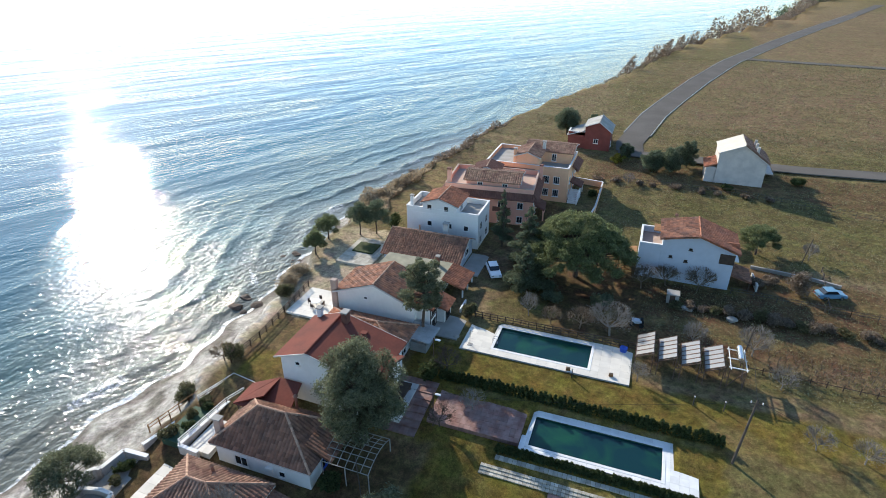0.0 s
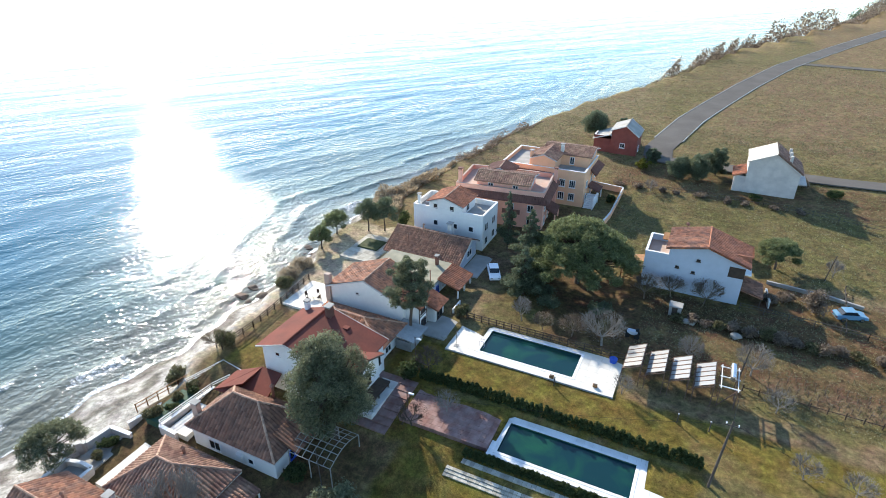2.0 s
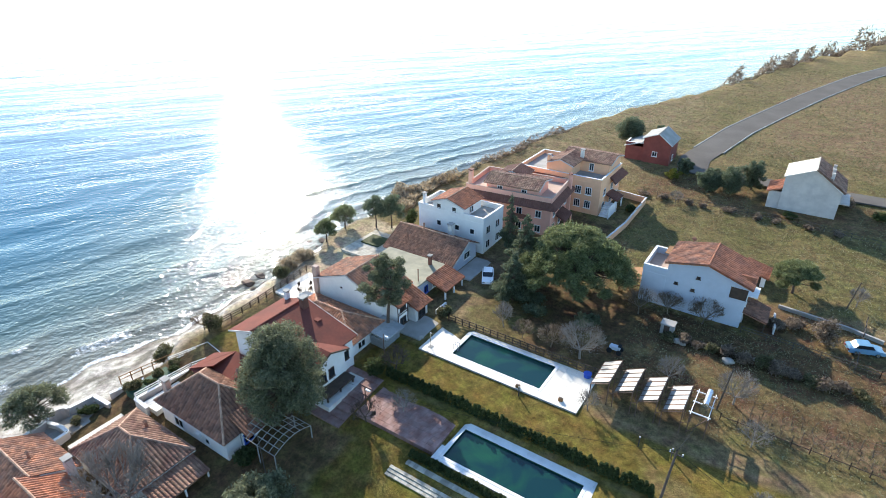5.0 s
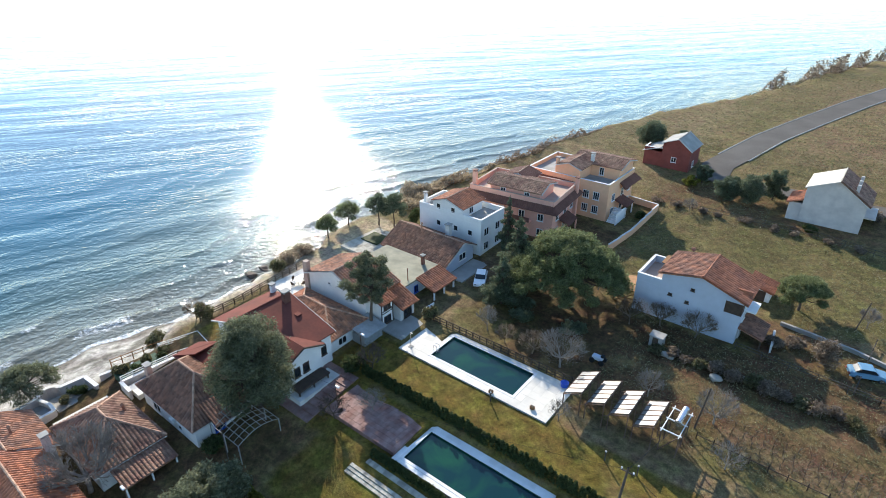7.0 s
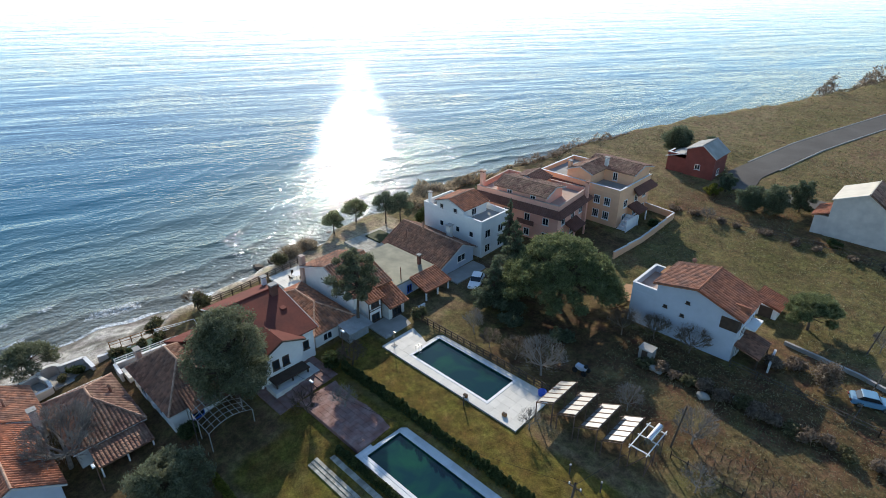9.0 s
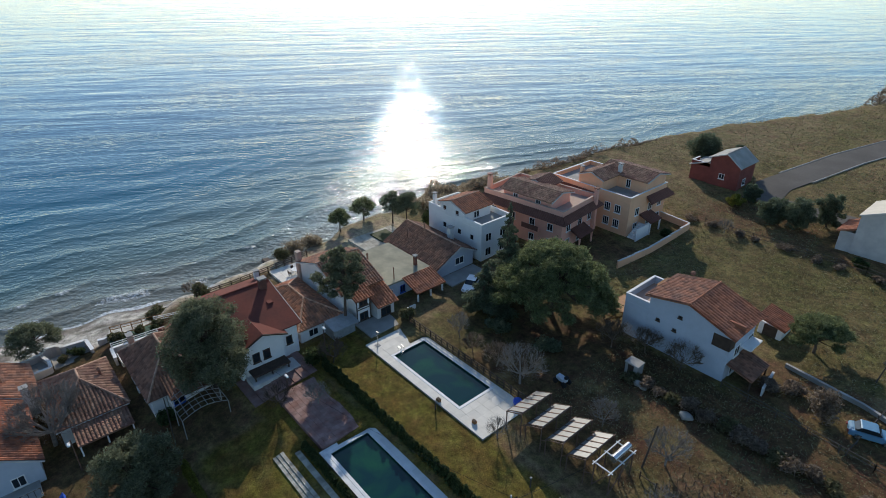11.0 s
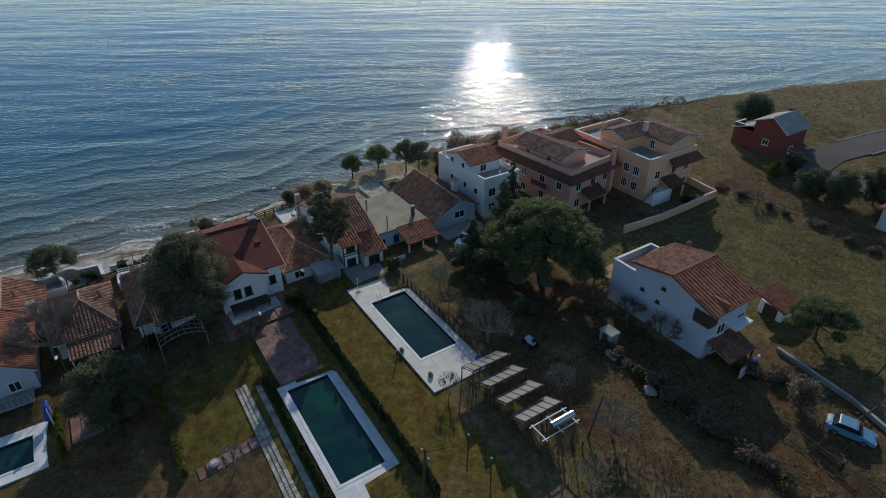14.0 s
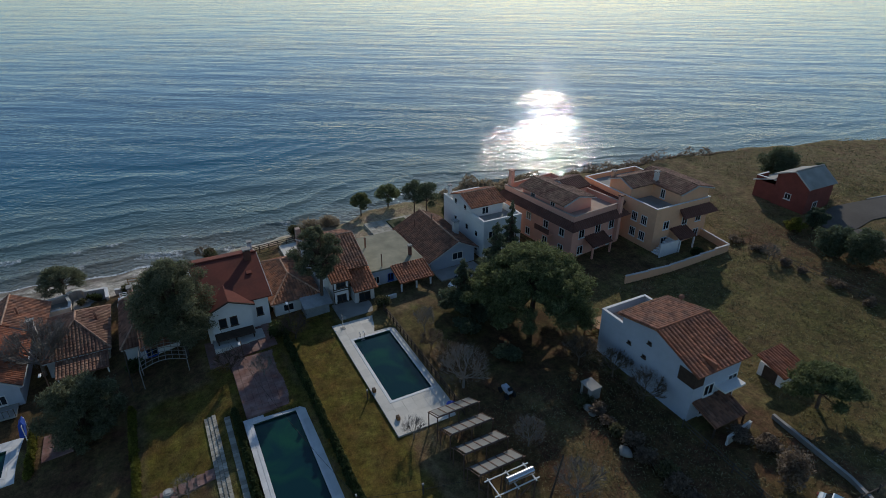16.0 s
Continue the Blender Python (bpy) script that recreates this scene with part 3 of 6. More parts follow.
# ---------- roads ----------
def strip(pts, width, lift, name, material, label, category, thick=0.25, kind="structure", sub=3.0):
    """A flat ribbon along a line, laid on the land."""
    line = []
    for a, b in zip(pts, pts[1:]):
        n = max(1, int((Vector(b) - Vector(a)).length / sub))
        line += [Vector(a).lerp(Vector(b), i / n) for i in range(n)]
    line.append(Vector(pts[-1]))
    bm = bmesh.new()
    prev = None
    for i, p in enumerate(line):
        d = (line[min(i + 1, len(line) - 1)] - line[max(i - 1, 0)]).normalized()
        s = Vector((-d.y, d.x)) * width / 2
        row = []
        for k, (q, dz) in enumerate(((p + s, -thick), (p + s, 0), (p, 0.04), (p - s, 0), (p - s, -thick))):
            row.append(bm.verts.new((q.x, q.y, gz(p.x, p.y) + lift + dz)))
        if prev:
            for k in range(4):
                bm.faces.new((prev[k], prev[k + 1], row[k + 1], row[k]))
        prev = row
    bmesh.ops.recalc_face_normals(bm, faces=bm.faces)
    ob = part(name, bm, material)
    return tagged(ob, label, category, kind=kind)


ROAD = [(-3.5, 135.5), (-4.0, 141), (-2.8, 148), (0.5, 168), (5.0, 186), (13, 216), (26, 258), (50, 320), (78, 388), (110, 462), (150, 560)]
strip(ROAD, 6.2, 0.14, "road", "asphalt", "grey asphalt road along the coast fields", "road")
strip([(-6, 134.8), (8, 134.6), (30, 134.9), (60, 137), (160, 140)], 5.0, 0.17, "road", "asphalt", "narrow grey asphalt lane between the fields", "road")
strip([(30, 265), (78, 260), (250, 246)], 5.0, 0.17, "road", "asphalt", "grey asphalt side road across the fields", "road", sub=8)
for side in (-1, 1):
    k = []
    for (x0, y0), (x1, y1) in zip(ROAD[2:], ROAD[3:]):
        d = (Vector((x1, y1)) - Vector((x0, y0))).normalized()
        k.append((x0 - d.y * 3.3 * side, y0 + d.x * 3.3 * side))
    strip(k, 0.26, 0.20, "kerb", "concrete", "low grey concrete kerb edging the coast road", "kerb", thick=0.4, sub=5)

# ---------- houses ----------
def gable_y(house, x0, x1, y0, y1, zb, zw, ze, r, zr, wall, roof, oh=0.45, flat=False, cap=True):
    """Body and roof with the ridge along y at x = r; the eaves are at height zw (low x) and ze (high x)."""
    part("wall", prism([(x0, zb), (x1, zb), (x1, ze), (r, zr), (x0, zw)], y0, y1, "y"), wall, house)
    s0, s1 = (zr - zw) / (r - x0), (zr - ze) / (x1 - r)
    a, b = y0 - oh, y1 + oh
    up = 0.14
    part("roof", tiled([(x0 - oh, b, zw - s0 * oh + up), (x0 - oh, a, zw - s0 * oh + up), (r, a, zr + up), (r, b, zr + up)], flat=flat), roof, house)
    part("roof", tiled([(x1 + oh, a, ze - s1 * oh + up), (x1 + oh, b, ze - s1 * oh + up), (r, b, zr + up), (r, a, zr + up)], flat=flat), roof, house)
    if cap:
        ridge(house, (r, a, zr + up + 0.05), (r, b, zr + up + 0.05), "ridge" if not flat else roof)
    for y in (a, b):          # barge boards
        bm = beam(bmesh.new(), (x0 - oh, y, zw - s0 * oh + up - 0.05), (r, y, zr + up - 0.05), 0.16)
        part("barge_board", beam(bm, (r, y, zr + up - 0.05), (x1 + oh, y, ze - s1 * oh + up - 0.05), 0.16), "white_old", house)


def gable_x(house, x0, x1, y0, y1, zb, zs, zn, r, zr, wall, roof, oh=0.45, flat=False, cap=True):
    part("wall", prism([(y0, zb), (y1, zb), (y1, zn), (r, zr), (y0, zs)], x0, x1, "x"), wall, house)
    s0, s1 = (zr - zs) / (r - y0), (zr - zn) / (y1 - r)
    a, b = x0 - oh, x1 + oh
    up = 0.14
    part("roof", tiled([(a, y0 - oh, zs - s0 * oh + up), (b, y0 - oh, zs - s0 * oh + up), (b, r, zr + up), (a, r, zr + up)], flat=flat), roof, house)
    part("roof", tiled([(b, y1 + oh, zn - s1 * oh + up), (a, y1 + oh, zn - s1 * oh + up), (a, r, zr + up), (b, r, zr + up)], flat=flat), roof, house)
    if cap:
        ridge(house, (a, r, zr + up + 0.05), (b, r, zr + up + 0.05), "ridge" if not flat else roof)
    for x in (a, b):
        bm = beam(bmesh.new(), (x, y0 - oh, zs - s0 * oh + up - 0.05), (x, r, zr + up - 0.05), 0.16)
        part("barge_board", beam(bm, (x, r, zr + up - 0.05), (x, y1 + oh, zn - s1 * oh + up - 0.05), 0.16), "white_old", house)


def hip(house, x0, x1, y0, y1, ze, ridge_a, ridge_b, roof, lit_roof=None, oh=0.4):
    """A hipped roof over a box, with the ridge from ridge_a to ridge_b (both x, y, z). The sunlit low-x slope can take
    its own colour.
    """
    A, B = Vector(ridge_a), Vector(ridge_b)
    x0, x1, y0, y1 = x0 - oh, x1 + oh, y0 - oh, y1 + oh
    c = [(x0, y0, ze), (x1, y0, ze), (x1, y1, ze), (x0, y1, ze)]
    if abs(A.x - B.x) > abs(A.y - B.y):       # ridge along x, A at low x
        faces = ([c[0], c[1], B, A], [c[1], c[2], B], [c[2], c[3], A, B], [c[3], c[0], A])
        hips = ((c[0], A), (c[3], A), (c[1], B), (c[2], B), (A, B))
    else:                                      # ridge along y, A at low y
        faces = ([c[0], c[1], A], [c[1], c[2], B, A], [c[2], c[3], B], [c[3], c[0], A, B])
        hips = ((c[0], A), (c[1], A), (c[2], B), (c[3], B), (A, B))
    for i, f in enumerate(faces):
        # slope 3 faces sea and sun: its sunlight is put into the tile colour
        part("roof", tiled(f), (lit_roof or roof) if i == 3 else roof, house)
    for a, b in hips:
        if (Vector(a) - Vector(b)).length > 0.3:
            ridge(house, Vector(a) + Vector((0, 0, 0.08)), Vector(b) + Vector((0, 0, 0.08)))
    part("eaves", obox(x0, x1, y0, y1, ze - 0.22, ze - 0.06), "white_old", house)


def body(house, x0, x1, y0, y1, z0, z1, wall, name="wall"):
    return part(name, obox(x0, x1, y0, y1, z0, z1, bevel=0.03), wall, house)


def parapet(house, x0, x1, y0, y1, z0, z1, wall, t=0.22, sides="xXyY", cap="white"):
    """Low walls round a roof terrace, each a part."""
    for s, q in zip("xXyY", ((x0, x0 + t, y0 + t, y1 - t), (x1 - t, x1, y0 + t, y1 - t), (x0, x1, y0, y0 + t), (x0, x1, y1 - t, y1))):
        if s in sides:
            p = part("parapet", obox(*q, z0, z1), wall, house)
            part("coping", obox(q[0] - 0.05, q[1] + 0.05, q[2] - 0.05, q[3] + 0.05, z1, z1 + 0.07), cap, p)


def leanto(house, pts, roof, flat=False):
    return part("porch_roof", tiled(pts, flat=flat), roof, house)


def posts(house, pts, z0, z1, material="wood_dark", w=0.15):
    for x, y in pts:
        part("post", obox(x - w / 2, x + w / 2, y - w / 2, y + w / 2, z0, z1), material, house)


# house with the old orange gable at the low end of the beach row
h = thing("house", -35, 16, -4.2, "white beach house under two orange clay-tile roofs", "house")
gable_x(h, -45, -37.6, 16, 23, -5.0, -1.4, -1.4, 19.2, 0.8, "white_old", "tile_old")
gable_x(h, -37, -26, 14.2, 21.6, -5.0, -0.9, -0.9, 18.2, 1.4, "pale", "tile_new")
flue(h, -40.5, 20.5, -0.2, 1.2)
chimney(h, -36.6, 22.3, -2, 0.9, 0.7)
window(h, -25.98, 16.5, -3.2, 1.2, 1.3, "x+")
window(h, -25.98, 19.5, -3.2, 1.2, 1.3, "x+")
bal = part("balcony", obox(-26, -23.6, 15, 21, -3.6, -3.4), "concrete", h)
for y in np.linspace(15.05, 20.95, 12):
    part("baluster", obox(-23.7, -23.64, y - 0.03, y + 0.03, -3.4, -2.5), "steel", bal)
part("handrail", obox(-23.72, -23.62, 15, 21, -2.5, -2.42), "steel", bal)

# hipped house with a corrugated lean-to
h = thing("house", -34, 27, -3.6, "white house under a weathered hipped clay-tile roof", "house")
body(h, -39.5, -29.5, 24.0, 30.6, -5.0, -1.2, "white_old")
hip(h, -39.5, -29.5, 24.0, 30.6, -1.1, (-36.2, 27.4, 1.1), (-34.0, 27.4, 1.1), "tile_dull", "tile_dull")
flue(h, -35.2, 29.6, -0.6, 0.7, 0.16)
flue(h, -33.0, 25.3, -0.9, 0.3, 0.14)
leanto(h, [(-26.4, 25.0, -2.0), (-26.4, 30.6, -2.0), (-29.4, 30.6, -1.3), (-29.4, 25.0, -1.3)], "tile_dull")
posts(h, [(-26.6, 25.2), (-26.6, 27.8), (-26.6, 30.4)], -4.2, -2.1, "white")
window(h, -29.48, 27.5, -3.4, 1.4, 1.3, "x+")
window(h, -34, 30.62, -3.0, 1.2, 1.0, "y+")

# hipped house with dark old tiles and a tall chimney
h = thing("house", -32, 36, -2.4, "white house with dark old hipped tile roof and tall chimney", "house")
body(h, -37.6, -26.2, 32.7, 39.4, -4.6, 0.1, "white")
# same tiles all round; the sea slope is coloured lighter as if sunlit
hip(h, -37.6, -26.2, 32.7, 39.4, 0.15, (-34.0, 36.0, 3.3), (-30.6, 36.0, 3.3), "tile_brown", "tile_dull")
chimney(h, -37.9, 34.0, -4.2, 1.9, 0.85, 0.6, "terrace")
flue(h, -35.4, 34.6, 0.9, 2.0, 0.16)
flue(h, -31.6, 39.2, 1.0, 2.6, 0.18)
leanto(h, [(-24.6, 34.4, 0.1), (-24.6, 38.6, 0.1), (-27.6, 38.6, 1.5), (-27.6, 34.4, 1.5)], "tile_brown")
window(h, -34.5, 32.68, -2.2, 1.6, 1.3, "y-")
window(h, -29.5, 32.68, -2.0, 0.8, 0.8, "y-", lights=1)
window(h, -26.18, 35.5, -2.0, 1.3, 1.3, "x+", "blue")
part("air_conditioner", obox(-31.2, -30.4, 32.3, 32.68, -1.5, -0.9, bevel=0.04), "metal_white", h)

# two-storey house with the plain dark red roof and a cross gable
h = thing("house", -30, 46, 0, "white two-storey house with a plain dark red roof", "house")
gable_y(h, -35.2, -23.6, 42.2, 49.8, -3, 5.2, 4.3, -31.4, 6.5, "white", "roof_red", 0.5, True)
part("wall", prism([(42.6, -1), (47.6, -1), (47.6, 3.95), (45.0, 5.0), (42.6, 3.8)], -26, -22.9, "x"), "white", h)
part("roof", tiled([(-28.0, 41.7, 3.85), (-22.4, 41.7, 3.85), (-22.4, 45.0, 5.3), (-28.0, 45.0, 5.3)], flat=True), "roof_red", h)
part("roof", tiled([(-22.4, 48.0, 4.1), (-28.0, 48.0, 4.1), (-28.0, 45.0, 5.3), (-22.4, 45.0, 5.3)], flat=True), "roof_red", h)
bm = beam(bmesh.new(), (-22.38, 41.7, 3.78), (-22.38, 45.0, 5.23), 0.16)
part("barge_board", beam(bm, (-22.38, 45.0, 5.23), (-22.38, 48.0, 4.03), 0.16), "wood_dark", h)
for y in (44.0, 45.3):
    window(h, -22.88, y, 1.5, 0.9, 1.3, "x+", "wood_dark", lights=1)
window(h, -23.58, 48.6, 1.6, 0.8, 1.2, "x+", "wood_dark", lights=1)
chimney(h, -30.4, 49.0, 4.5, 7.6, 0.7, 0.9, "skirt")
chimney(h, -34.6, 50.0, 1.0, 6.6, 0.55, 0.55, "white")
part("roof_hatch", obox(-28.6, -27.4, 48.2, 48.9, 5.6, 5.78, bevel=0.03), "roof_red", h)
leanto(h, [(-38.8, 41.0, 0.9), (-38.8, 37.4, 0.9), (-35.4, 38.6, 2.0), (-35.4, 41.9, 2.0)], "roof_red", True)
leanto(h, [(-38.8, 37.4, 0.9), (-31.8, 37.4, 0.9), (-32.6, 41.9, 2.0), (-35.6, 41.9, 2.0)], "roof_red", True)
posts(h, [(-38.5, 37.8), (-35.2, 37.7), (-32.2, 37.7), (-38.5, 40.8)], -3, 0.9)
window(h, -33.0, 42.18, 4.2, 0.7, 0.6, "y-", lights=1)
part("canopy", obox(-23.0, -21.3, 42.8, 47.4, 0.65, 0.85), "wood_dark", h)
posts(h, [(-21.5, 43.0), (-21.5, 45.1), (-21.5, 47.2)], -0.5, 0.65)
part("veranda", obox(-23.0, -20.8, 42.4, 49, -0.6, 0.02), "white_old", h)

# low hipped house between the two gabled ones
h = thing("house", -30, 53, 0, "small white house with hipped orange roof and glazed porch", "house")
body(h, -36.4, -24.6, 50.6, 56.4, -3, 2.0, "white")
hip(h, -36.4, -24.6, 50.6, 56.4, 2.1, (-33.2, 53.6, 3.7), (-28.8, 53.6, 3.7), "tile_old", "tile_new")
part("porch_glazing", prism([(54.0, -0.5), (57.2, -0.5), (57.2, 1.5), (54.0, 1.5)], -24.4, -22.2, "x"), "greyglass", h)
part("porch_roof", tiled([(-21.6, 53.8, 1.85), (-21.6, 57.6, 1.85), (-25.2, 57.6, 2.3), (-25.2, 53.8, 2.3)], flat=True), "greyglass", h)
window(h, -24.58, 52.4, 0.5, 1.4, 1.1, "x+")

# white two-storey house with the beach chimney
h = thing("house", -30, 60, 0, "white half-timbered house with a worn orange tile roof", "house")
gable_y(h, -36.6, -25.2, 57.4, 63.4, -3, 4.6, 4.4, -30.8, 6.7, "white", "tile_old")
chimney(h, -36.9, 57.4, -2, 6.3, 0.8, 0.7, "terrace", False)
window(h, -32.2, 57.38, 4.1, 0.6, 0.45, "y-", lights=1)
body(h, -25.2, -23.2, 58.2, 60.4, 0, 4.1, "white")
leanto(h, [(-22.7, 57.9, 4.0), (-22.7, 60.8, 4.0), (-25.2, 60.8, 4.9), (-25.2, 57.9, 4.9)], "tile_new")
leanto(h, [(-21.6, 60.6, 2.5), (-21.6, 64.0, 2.5), (-25.2, 64.0, 4.0), (-25.2, 60.6, 4.0)], "tile_new")
body(h, -25.2, -22.2, 60.8, 63.6, 0, 2.5, "white_old")
for z in (0.7, 2.9):
    window(h, -23.18, 59.3, z, 1.3, 1.1, "x+", "wood_dark")
bm = bmesh.new()
for z in (0.4, 2.3, 2.6):
    box(bm, -23.22, -23.14, 58.2, 60.4, z, z + 0.12)
for y in (58.2, 60.28):
    box(bm, -23.22, -23.14, y, y + 0.12, 0.2, 4.0)
part("timber", bm, "wood_dark", h, "dark timber framing on the front")
window(h, -22.18, 62.2, 0.6, 1.6, 1.3, "x+", "wood_dark")
part("terrace_slab", obox(-23.2, -19.4, 57.8, 65, -0.4, 0.46), "concrete", h)

# flat-roofed house with the tiled porch
h = thing("house", -29, 68, 0.3, "low pale house with a flat concrete roof and a tiled porch", "house")
body(h, -35.6, -25.0, 63.8, 72.4, -3, 2.9, "pale")
part("flat_roof", obox(-35.8, -24.8, 63.7, 72.6, 2.9, 3.15, bevel=0.03), "flatroof", h)
leanto(h, [(-21.5, 67.2, 2.1), (-21.5, 72.4, 2.1), (-25.0, 72.4, 3.2), (-25.0, 67.2, 3.2)], "tile_new")
posts(h, [(-21.8, 67.5), (-21.8, 69.8), (-21.8, 72.0)], 0, 1.9, "white", 0.2)
for y in (67.2, 69.2, 71.2):
    window(h, -24.98, y, 0.9, 0.9, 1.2, "x+", "blue" if y < 68 else "white")
window(h, -24.98, 65.0, 0.9, 1.0, 1.2, "x+")
flue(h, -32.2, 66.2, 3.1, 4.6, 0.13)
chimney(h, -27.0, 71.2, 3.1, 4.5, 0.45, 0.45, "skirt")
flue(h, -25.6, 66.2, 3.1, 5.0, 0.08)
part("balustrade", obox(-21.0, -20.8, 63.8, 66.3, 0.2, 1.2), "metal_white", h)

# brown-tiled gable house
h = thing("house", -31, 77.5, 0.6, "white house under a long brown clay-tile gable roof", "house")
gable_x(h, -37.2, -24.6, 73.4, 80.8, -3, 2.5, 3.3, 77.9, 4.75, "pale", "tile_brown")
flue(h, -34.2, 75.4, 3.4, 5.0)
flue(h, -32.6, 77.6, 4.6, 6.0)
chimney(h, -28.8, 79.8, 3.4, 5.9, 0.8, 0.8, "white_old")
window(h, -24.58, 77.9, 1.9, 1.8, 1.2, "x+")
part("terrace_slab", obox(-24.4, -21.4, 73.6, 80.6, -0.2, 0.98), "concrete", h)

# white cubic house with roof terraces
h = thing("villa", -31, 86, 0.8, "white three-storey villa with roof terraces and a small tiled top", "villa")
body(h, -37.2, -24.4, 82.9, 89.6, -3, 5.6, "white")
parapet(h, -37.2, -24.4, 82.9, 89.6, 5.6, 6.5, "white")
part("terrace_floor", obox(-37.0, -24.6, 83.1, 89.4, 5.55, 5.66), "concrete", h)
gable_y(h, -34.2, -28.2, 82.95, 88.6, 5.6, 7.4, 7.4, -31.3, 8.4, "white", "tile_new", 0.35)
for x, z in ((-33, 6.3), (-30, 6.3), (-33, 3.3), (-29.4, 3.3), (-26.5, 3.3), (-33, 0.9), (-26.5, 0.9)):
    window(h, x, 82.88, z, 0.9, 1.0, "y-", lights=1)
for y in (84.4, 87.6):
    window(h, -24.38, y, 3.4, 1.3, 1.4, "x+")
    window(h, -24.38, y, 0.9, 1.3, 1.4, "x+")
window(h, -28.18, 85.4, 5.9, 1.2, 1.2, "x+")
chimney(h, -36.4, 83.6, 5.5, 8.0, 0.5, 0.5, "white")

h.matrix_basis = Matrix.Translation((0.4, -0.9, 0.8)) @ h.matrix_basis

# pink apartment house
h = thing("apartment_building", -25, 97, 1, "pink three-storey apartment house with dark tiled skirt roofs and terraces", "apartment house")
body(h, -33.8, -17.8, 92.6, 103.0, -3, 7.0, "pink")
for pts in ([(-34.8, 91.6, 6.0), (-16.8, 91.6, 6.0), (-17.8, 92.6, 7.0), (-33.8, 92.6, 7.0)], [(-16.8, 91.6, 6.0), (-16.8, 104, 6.0), (-17.8, 103, 7.0), (-17.8, 92.6, 7.0)],
            [(-34.8, 104, 6.0), (-34.8, 91.6, 6.0), (-33.8, 92.6, 7.0), (-33.8, 103, 7.0)]):
    part("skirt_roof", tiled(pts), "skirt", h)
parapet(h, -33.8, -17.8, 92.6, 103.0, 7.0, 7.9, "pink", cap="terrace")
part("terrace_floor", obox(-33.6, -18.0, 92.8, 102.8, 6.95, 7.07), "terrace", h)
gable_x(h, -30.0, -20.6, 93.2, 99.0, 7.0, 8.7, 8.7, 95.8, 9.5, "pink", "tile_dull", 0.5)
gable_y(h, -29.6, -25.0, 98.6, 102.6, 7.0, 8.5, 8.5, -27.3, 9.3, "pink", "skirt", 0.4)
for x in (-31.5, -27.5, -23.5, -20.0):
    for z in (4.0, 1.3):
        window(h, x, 92.58, z, 1.1, 1.3, "y-")
for x in (-27.5, -23.0):
    window(h, x, 93.18, 7.5, 1.0, 0.9, "y-")
for y in (94.5, 98, 101):
    for z in (4.0, 1.3):
        window(h, -17.78, y, z, 1.2, 1.4, "x+")
bal = part("balcony", obox(-24.8, -21.6, 91.4, 92.6, 3.6, 3.75), "pink", h)
part("balustrade", obox(-24.8, -21.6, 91.4, 91.5, 3.75, 4.6), "skirt", bal)
leanto(h, [(-15.8, 95.2, 3.0), (-15.8, 99.4, 3.0), (-17.8, 99.4, 4.0), (-17.8, 95.2, 4.0)], "skirt")
posts(h, [(-16.0, 95.4), (-16.0, 99.2)], 0, 3.0, "pink", 0.25)
chimney(h, -33.2, 93.4, 7, 10.2, 0.7, 0.7, "pink")
chimney(h, -17.4, 102.0, 2, 9.2, 0.6, 0.6, "pink")

h.matrix_basis = Matrix.Translation((-25, 97, 0.5)) @ pose(0, 0, 0, 0, 0, 6) @ Matrix.Translation((25, -97, 0)) @ h.matrix_basis

# orange apartment house
h = thing("apartment_building", -21, 111, 1.7, "orange three-storey apartment house with white roof terrace", "apartment house")
body(h, -29.6, -13.2, 105.6, 117.0, -3, 7.9, "orange")
parapet(h, -29.6, -13.2, 105.6, 117.0, 7.9, 8.7, "orange")
part("terrace_floor", obox(-29.4, -13.4, 105.8, 116.8, 7.85, 7.97), "concrete", h)
gable_x(h, -22.6, -13.6, 110.6, 116.8, 7.9, 10.2, 10.2, 113.6, 11.0, "orange", "tile_dull", 0.5)
gable_y(h, -23.6, -19.2, 106.0, 112.0, 7.9, 10.2, 10.2, -21.4, 11.0, "orange", "tile_dull", 0.45)
part("skirt_roof", tiled([(-30.6, 104.6, 6.6), (-19.6, 104.6, 6.6), (-19.6, 105.6, 7.8), (-29.6, 105.6, 7.8)]), "skirt", h)
part("skirt_roof", tiled([(-12.0, 110.5, 6.6), (-12.0, 118, 6.6), (-13.2, 117, 7.8), (-13.2, 110.5, 7.8)]), "skirt", h)
window(h, -17.0, 110.58, 8.3, 0.9, 1.5, "y-")
for x in (-17.0, -15.0):
    for z in (5.4, 2.8, 0.7):
        window(h, x - 0.4, 105.58, z, 1.2, 1.5 if z > 1 else 0.7, "y-", lights=3)
for y in (108, 112, 115):
    for z in (5.0, 2.3):
        window(h, -13.18, y, z, 1.2, 1.4, "x+")
leanto(h, [(-10.8, 109.0, 4.0), (-10.8, 112.4, 4.0), (-13.2, 112.4, 4.9), (-13.2, 109.0, 4.9)], "skirt")
posts(h, [(-11.0, 109.2), (-11.0, 112.2)], 1, 4.0, "white", 0.2)
st = part("outdoor_stairs", obox(-11.2, -11.05, 105.2, 109.0, 1.2, 3.9), "white", h, "white outdoor steps to the entrance")
for i in range(9):
    part("step", obox(-13.0, -11.2, 105.2 + i * 0.42, 105.62 + i * 0.42, 1.2, 1.6 + i * 0.24), "white", st)
chimney(h, -24.0, 106.6, 7.9, 11.2, 0.6, 0.6, "orange")
chimney(h, -19.2, 111.0, 9.8, 11.8, 0.6, 0.6, "white_old")

